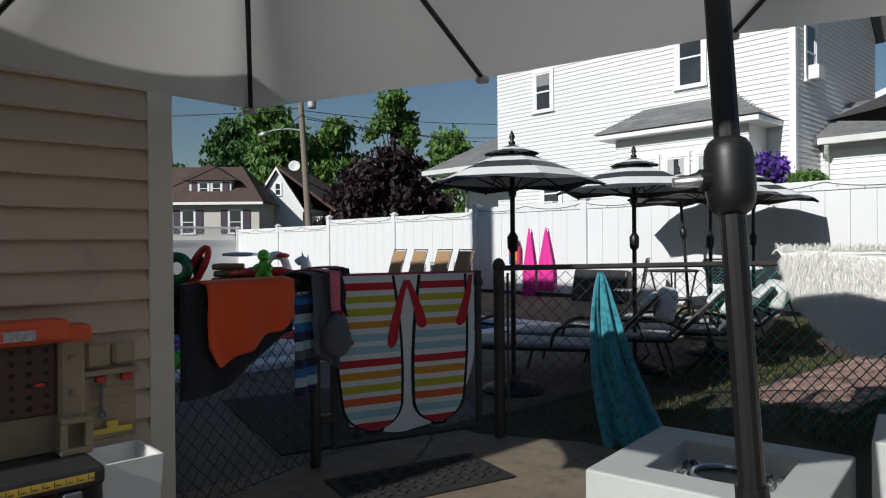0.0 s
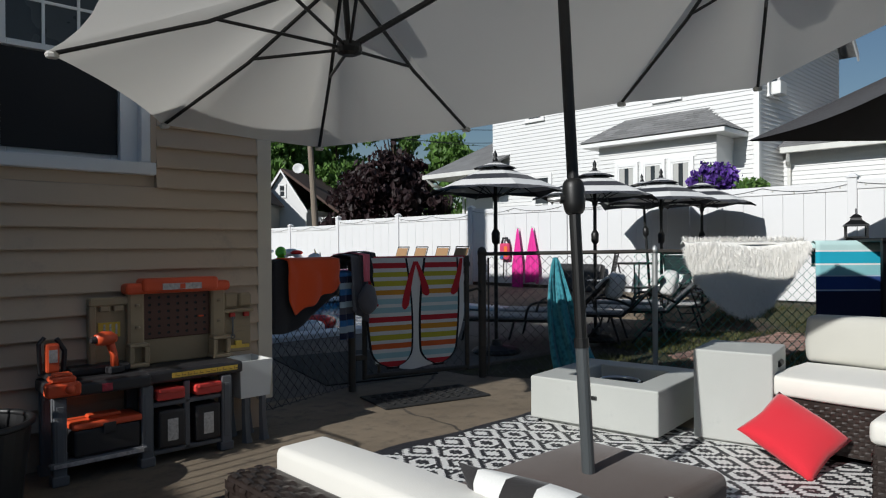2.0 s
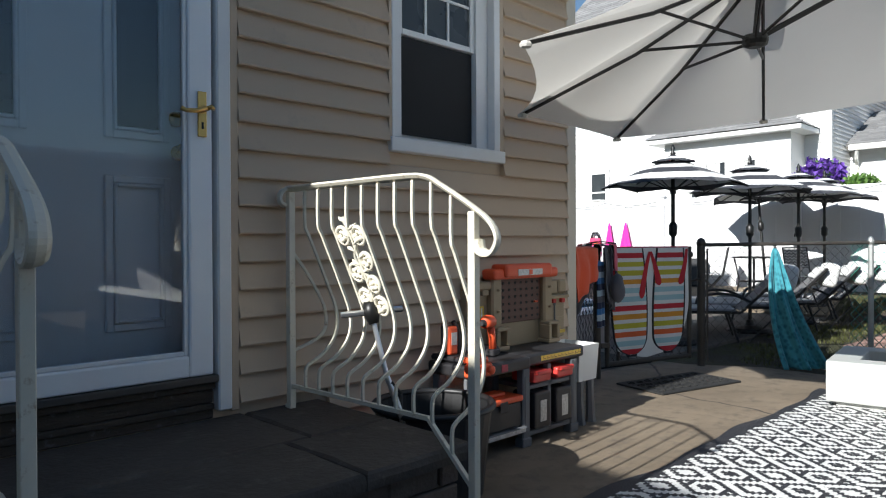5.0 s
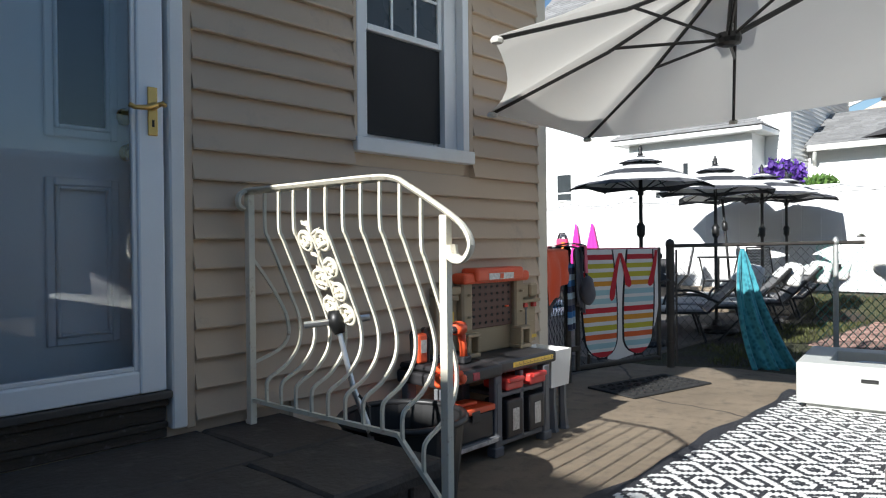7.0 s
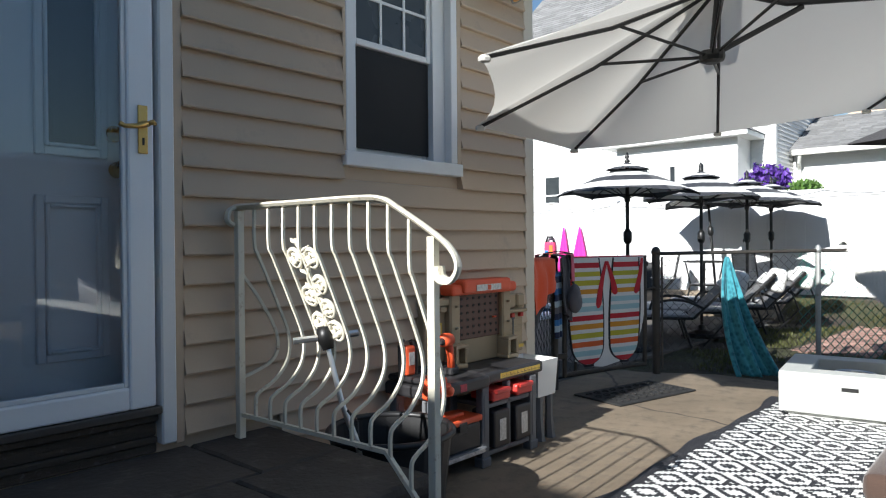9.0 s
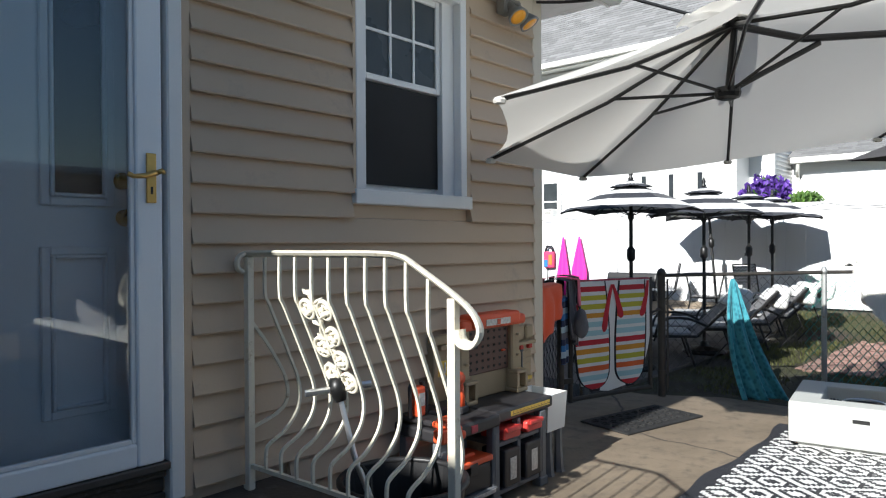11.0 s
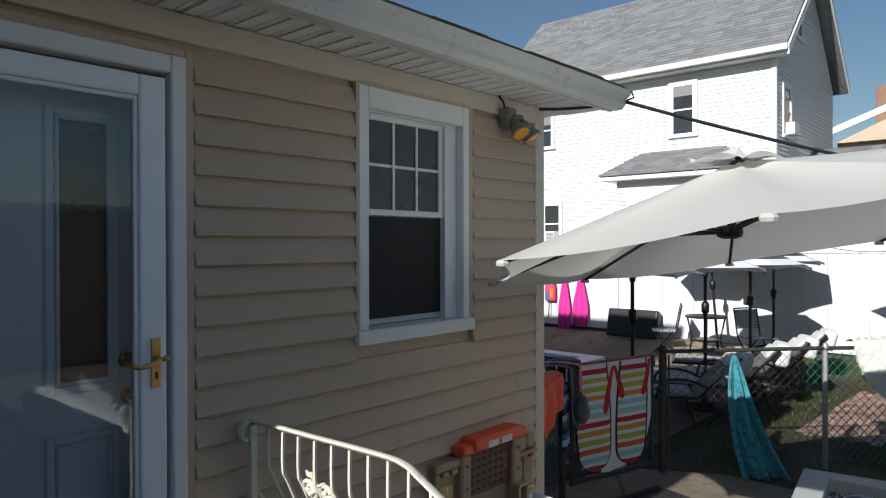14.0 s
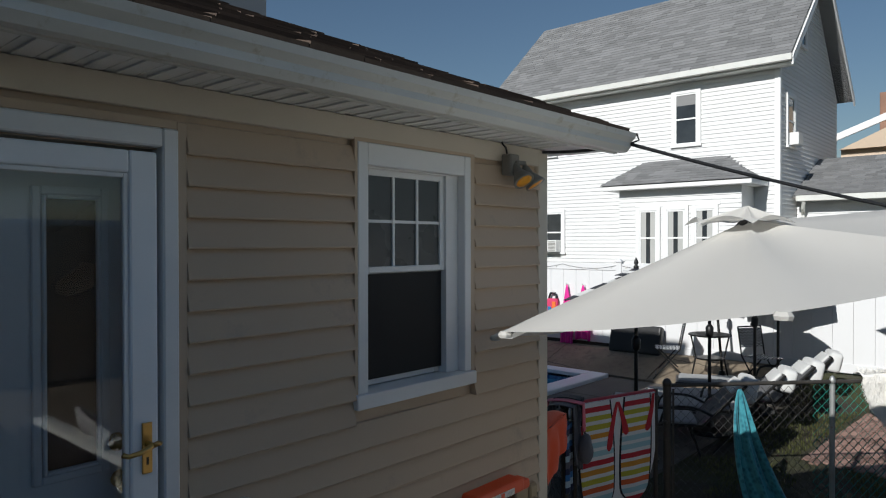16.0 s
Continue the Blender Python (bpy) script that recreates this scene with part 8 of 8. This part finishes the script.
tube(bm, [(0.05, 0, 0.14), (0.06, 0, 0.24)], [0.03, 0.005], 6)
bm2 = tb([(-0.03, -0.03, 0.16), (-0.06, -0.05, 0.30)], [0.03, 0.004], 8)
inflatable("unicorn_float", 540, 470, DF - 0.3, "white inflatable horse float with a yellow horn", [("neck", bm, V_WHITE), ("horn", bm2, vinyl("yellow_vinyl", (0.75, 0.5, 0.05))), ("mane", ball(bmesh.new(), (0.12, 0, -0.15), 0.09, 0.7, 0.7, 1.6), V_PINK)])
inflatable("flamingo_float", 578, 492, DF - 0.5, "pink inflatable ring float", [("ring", tb([(0.22 * math.cos(a), 0.22 * math.sin(a), 0) for a in [6.28 * i / 20 for i in range(20)]], 0.09, 10, True), V_PINK)])
for i, (x, y, m_, r) in enumerate(((2.9, 7.0, V_GREEN, 0.26), (3.5, 7.5, V_PINK, 0.24), (4.0, 7.1, V_WHITE, 0.28), (4.6, 7.6, V_RED, 0.22), (3.2, 8.0, vinyl("violet_vinyl", (0.3, 0.08, 0.4)), 0.26))):
    ob = thing("water_float", x, y, -0.05, i * 40, "bright inflatable ring floating on the pool", "pool float", "floats on the water")
    part("ring", tb([(r * math.cos(a), r * math.sin(a), 0.02) for a in [6.28 * k / 20 for k in range(20)]], 0.09, 10, True), m_, ob, smooth=True)
    part("seat", ball(bmesh.new(), (0, 0, 0), r * 0.8, 1, 1, 0.15), V_WHITE, ob, smooth=True)
pl = thing("planter", 1.62, 4.9, 0, 0, "dark round planter on the pool deck", "planter")
part("pot", lathe([(0.16, 0), (0.19, 0.02), (0.22, 0.30), (0.25, 0.31), (0.25, 0.36), (0.2, 0.36), (0.18, 0.3)], 20), M_TOYGREY, pl)
part("soil", lathe([(0.19, 0.28), (0.19, 0.30)], 16), M_GROUND, pl)


# ---- flowers over the fence ----
def clump(name, x, y, z, sx_, sy_, sz_, leaf, count, size, seed, label):
    rnd = random.Random(seed)
    ob = thing(name, x, y, 0, 0, label, "shrub")
    bm = bmesh.new()
    for i in range(7):
        tube(bm, [(rnd.uniform(-0.1, 0.1), rnd.uniform(-0.1, 0.1), 0.2), (rnd.uniform(-sx_, sx_) * 0.4, rnd.uniform(-sy_, sy_) * 0.4, z * 0.7), (rnd.uniform(-sx_, sx_) * 0.7, rnd.uniform(-sy_, sy_) * 0.7, z)], [0.025, 0.015, 0.006], 5)
    part("stems", bm, M_BARK, ob)
    for nm, m_, n_, r0 in (("leaves", M_LEAF2, count // 2, 0.85), ("bloom", leaf, count, 1.0)):
        verts, faces = [], []
        for _ in range(n_):
            v = Vector((rnd.gauss(0, 1), rnd.gauss(0, 1), rnd.gauss(0, 1))).normalized() * (rnd.random() ** 0.4) * r0
            lump = 0.8 + 0.45 * noise.noise(v * 3 + Vector((seed, 0, 0)))
            p = Vector((v.x * sx_, v.y * sy_, z + v.z * sz_)) * 1.0
            p = Vector((p.x * lump, p.y * lump, z + (p.z - z) * lump))
            e = Euler((rnd.random() * 6.3, rnd.random() * 6.3, rnd.random() * 6.3)).to_matrix()
            s_ = size * (0.6 + 0.8 * rnd.random())
            k = len(verts)
            for q in ((-s_, 0, 0), (0, -s_ * 0.7, s_ * 0.2), (s_, 0, 0), (0, s_ * 0.7, s_ * 0.2)):
                verts.append(p + e @ Vector(q))
            faces.append((k, k + 1, k + 2, k + 3))
        me = bpy.data.meshes.new(nm)
        me.from_pydata(verts, [], faces)
        me.materials.append(m_)
        o = new(nm, me)
        o.parent = ob
        tagged(o, kind="stuff")


clump("flowering_vine", 9.75, 3.85, 2.12, 0.40, 0.48, 0.31, M_PURPLE, 2600, 0.045, 3, "purple flowering vine rising behind the white fence")
clump("leafy_vine", 9.7, 3.25, 1.98, 0.30, 0.30, 0.14, M_LEAF, 500, 0.04, 5, "green leafy vine ends beside the purple flowers")

# ---- lawn blades and brick path ----
verts, faces = [], []
rnd = random.Random(12)
for i in range(26000):
    x, y = rnd.uniform(3.6, 8.6), rnd.uniform(-0.6, 3.1)
    if noise.noise(Vector((x * 0.9, y * 0.9, 3))) < -0.12 or (y > 2.7 and x < 4.2):
        continue
    if 5.2 < x < 8.0 and abs(y - (1.85 - 0.05 * (x - 7))) < 0.42:
        continue
    h = rnd.uniform(0.02, 0.055)
    a = rnd.random() * 6.28
    dx, dy = math.cos(a) * 0.005, math.sin(a) * 0.005
    l = rnd.uniform(-0.03, 0.03)
    k = len(verts)
    z0 = -0.031 + rise(x, y)
    verts += [(x - dx, y - dy, z0), (x + dx, y + dy, z0), (x + l, y + l * 0.6, z0 + h)]
    faces.append((k, k + 1, k + 2))
me = bpy.data.meshes.new("grass")
me.from_pydata(verts, [], faces)
me.materials.append(M_GRASS)
tagged(new("grass", me), "short dry lawn grass", "grass", kind="stuff")

bp = thing("brick_path", 0, 0, 0, 0, "worn red and grey brick path across the lawn", "path", kind="structure")
M_PAVER = mat("worn_brick", (0.30, 0.19, 0.15), 0.9, vary=0.25, big=4, fine=60, bump=0.4, per_object=0.35, dirt=(0.36, 0.34, 0.31))
me = bpy.data.meshes.new("brick")
bm = bx(-0.098, 0.098, -0.046, 0.046, -0.05, 0.008, 0.005)
bm.to_mesh(me)
bm.free()
me.materials.append(M_PAVER)
for i in range(13):
    for j in range(8):
        x = 5.3 + i * 0.203 + (j % 2) * 0.1
        y = 1.85 - 0.05 * (x - 7) - 0.37 + j * 0.098
        o = new("brick", me)
        o.parent = bp
        o.matrix_basis = pose(x, y, -0.025 + rise(x, y) + rnd.uniform(-0.004, 0.004), rnd.uniform(-1.5, 1.5), rnd.uniform(-1.5, 1.5), -2.9 + rnd.uniform(-2, 2))

# plain closing of the yard behind the camera: added unseen walls that block light
yard = thing("wall_yard", 0, 0, 0, 0, "plain tan unseen walls added to close the yard and block light", "wall", kind="structure")
# hides the horizon from the door glass and cuts sky light
part("wall_face", bx(-14, 9, -7.2, -7.0, -0.03, 2.5), M_SIDING, yard)
part("wall_cap", bx(-14, 9, -7.25, -6.9, 2.5, 2.6), M_TRIM, yard)
# invented sun blocker, its height set so the landing lies in shade
part("wall_face", bx(-6.2, -6.0, -6.99, 2.6, -0.03, 3.52), M_SIDING, yard)
part("wall_cap", bx(-6.22, -5.98, -6.89, 2.6, 3.521, 3.56), M_TRIM, yard)

# ---- siding boards of the house, lapped one by one ----
def board(x0, x1, z, h=0.1108, lip=0.032):
    bm = bmesh.new()
    prof = [(0.011, z + h + 0.004), (-0.003, z + h), (-lip + 0.004, z + 0.018), (-lip, z + 0.006), (-lip + 0.002, z), (0.011, z)]
    poly(bm, [(x0, WY + y, zz) for y, zz in prof], x1 - x0, "x")
    return part("siding_board", bm, M_SIDING, house)


Z0 = 0.0832
n = 0
while Z0 + 0.1108 * (n + 1) < 2.70:
    z = Z0 + 0.1108 * n
    n += 1
    spans = [(-6.4, -2.425)] if z > 0.3 else []
    if z + 0.1108 < 1.48 or z > 2.67:
        spans.append((-1.224, 0.964))
    else:
        spans += [(-1.224, -0.4555), (0.3685, 0.964)]
    if z < 0.37:
        spans = [(-0.80, 0.964)] if z > 0.15 else []
    for a, b in spans:
        board(a, b, z)
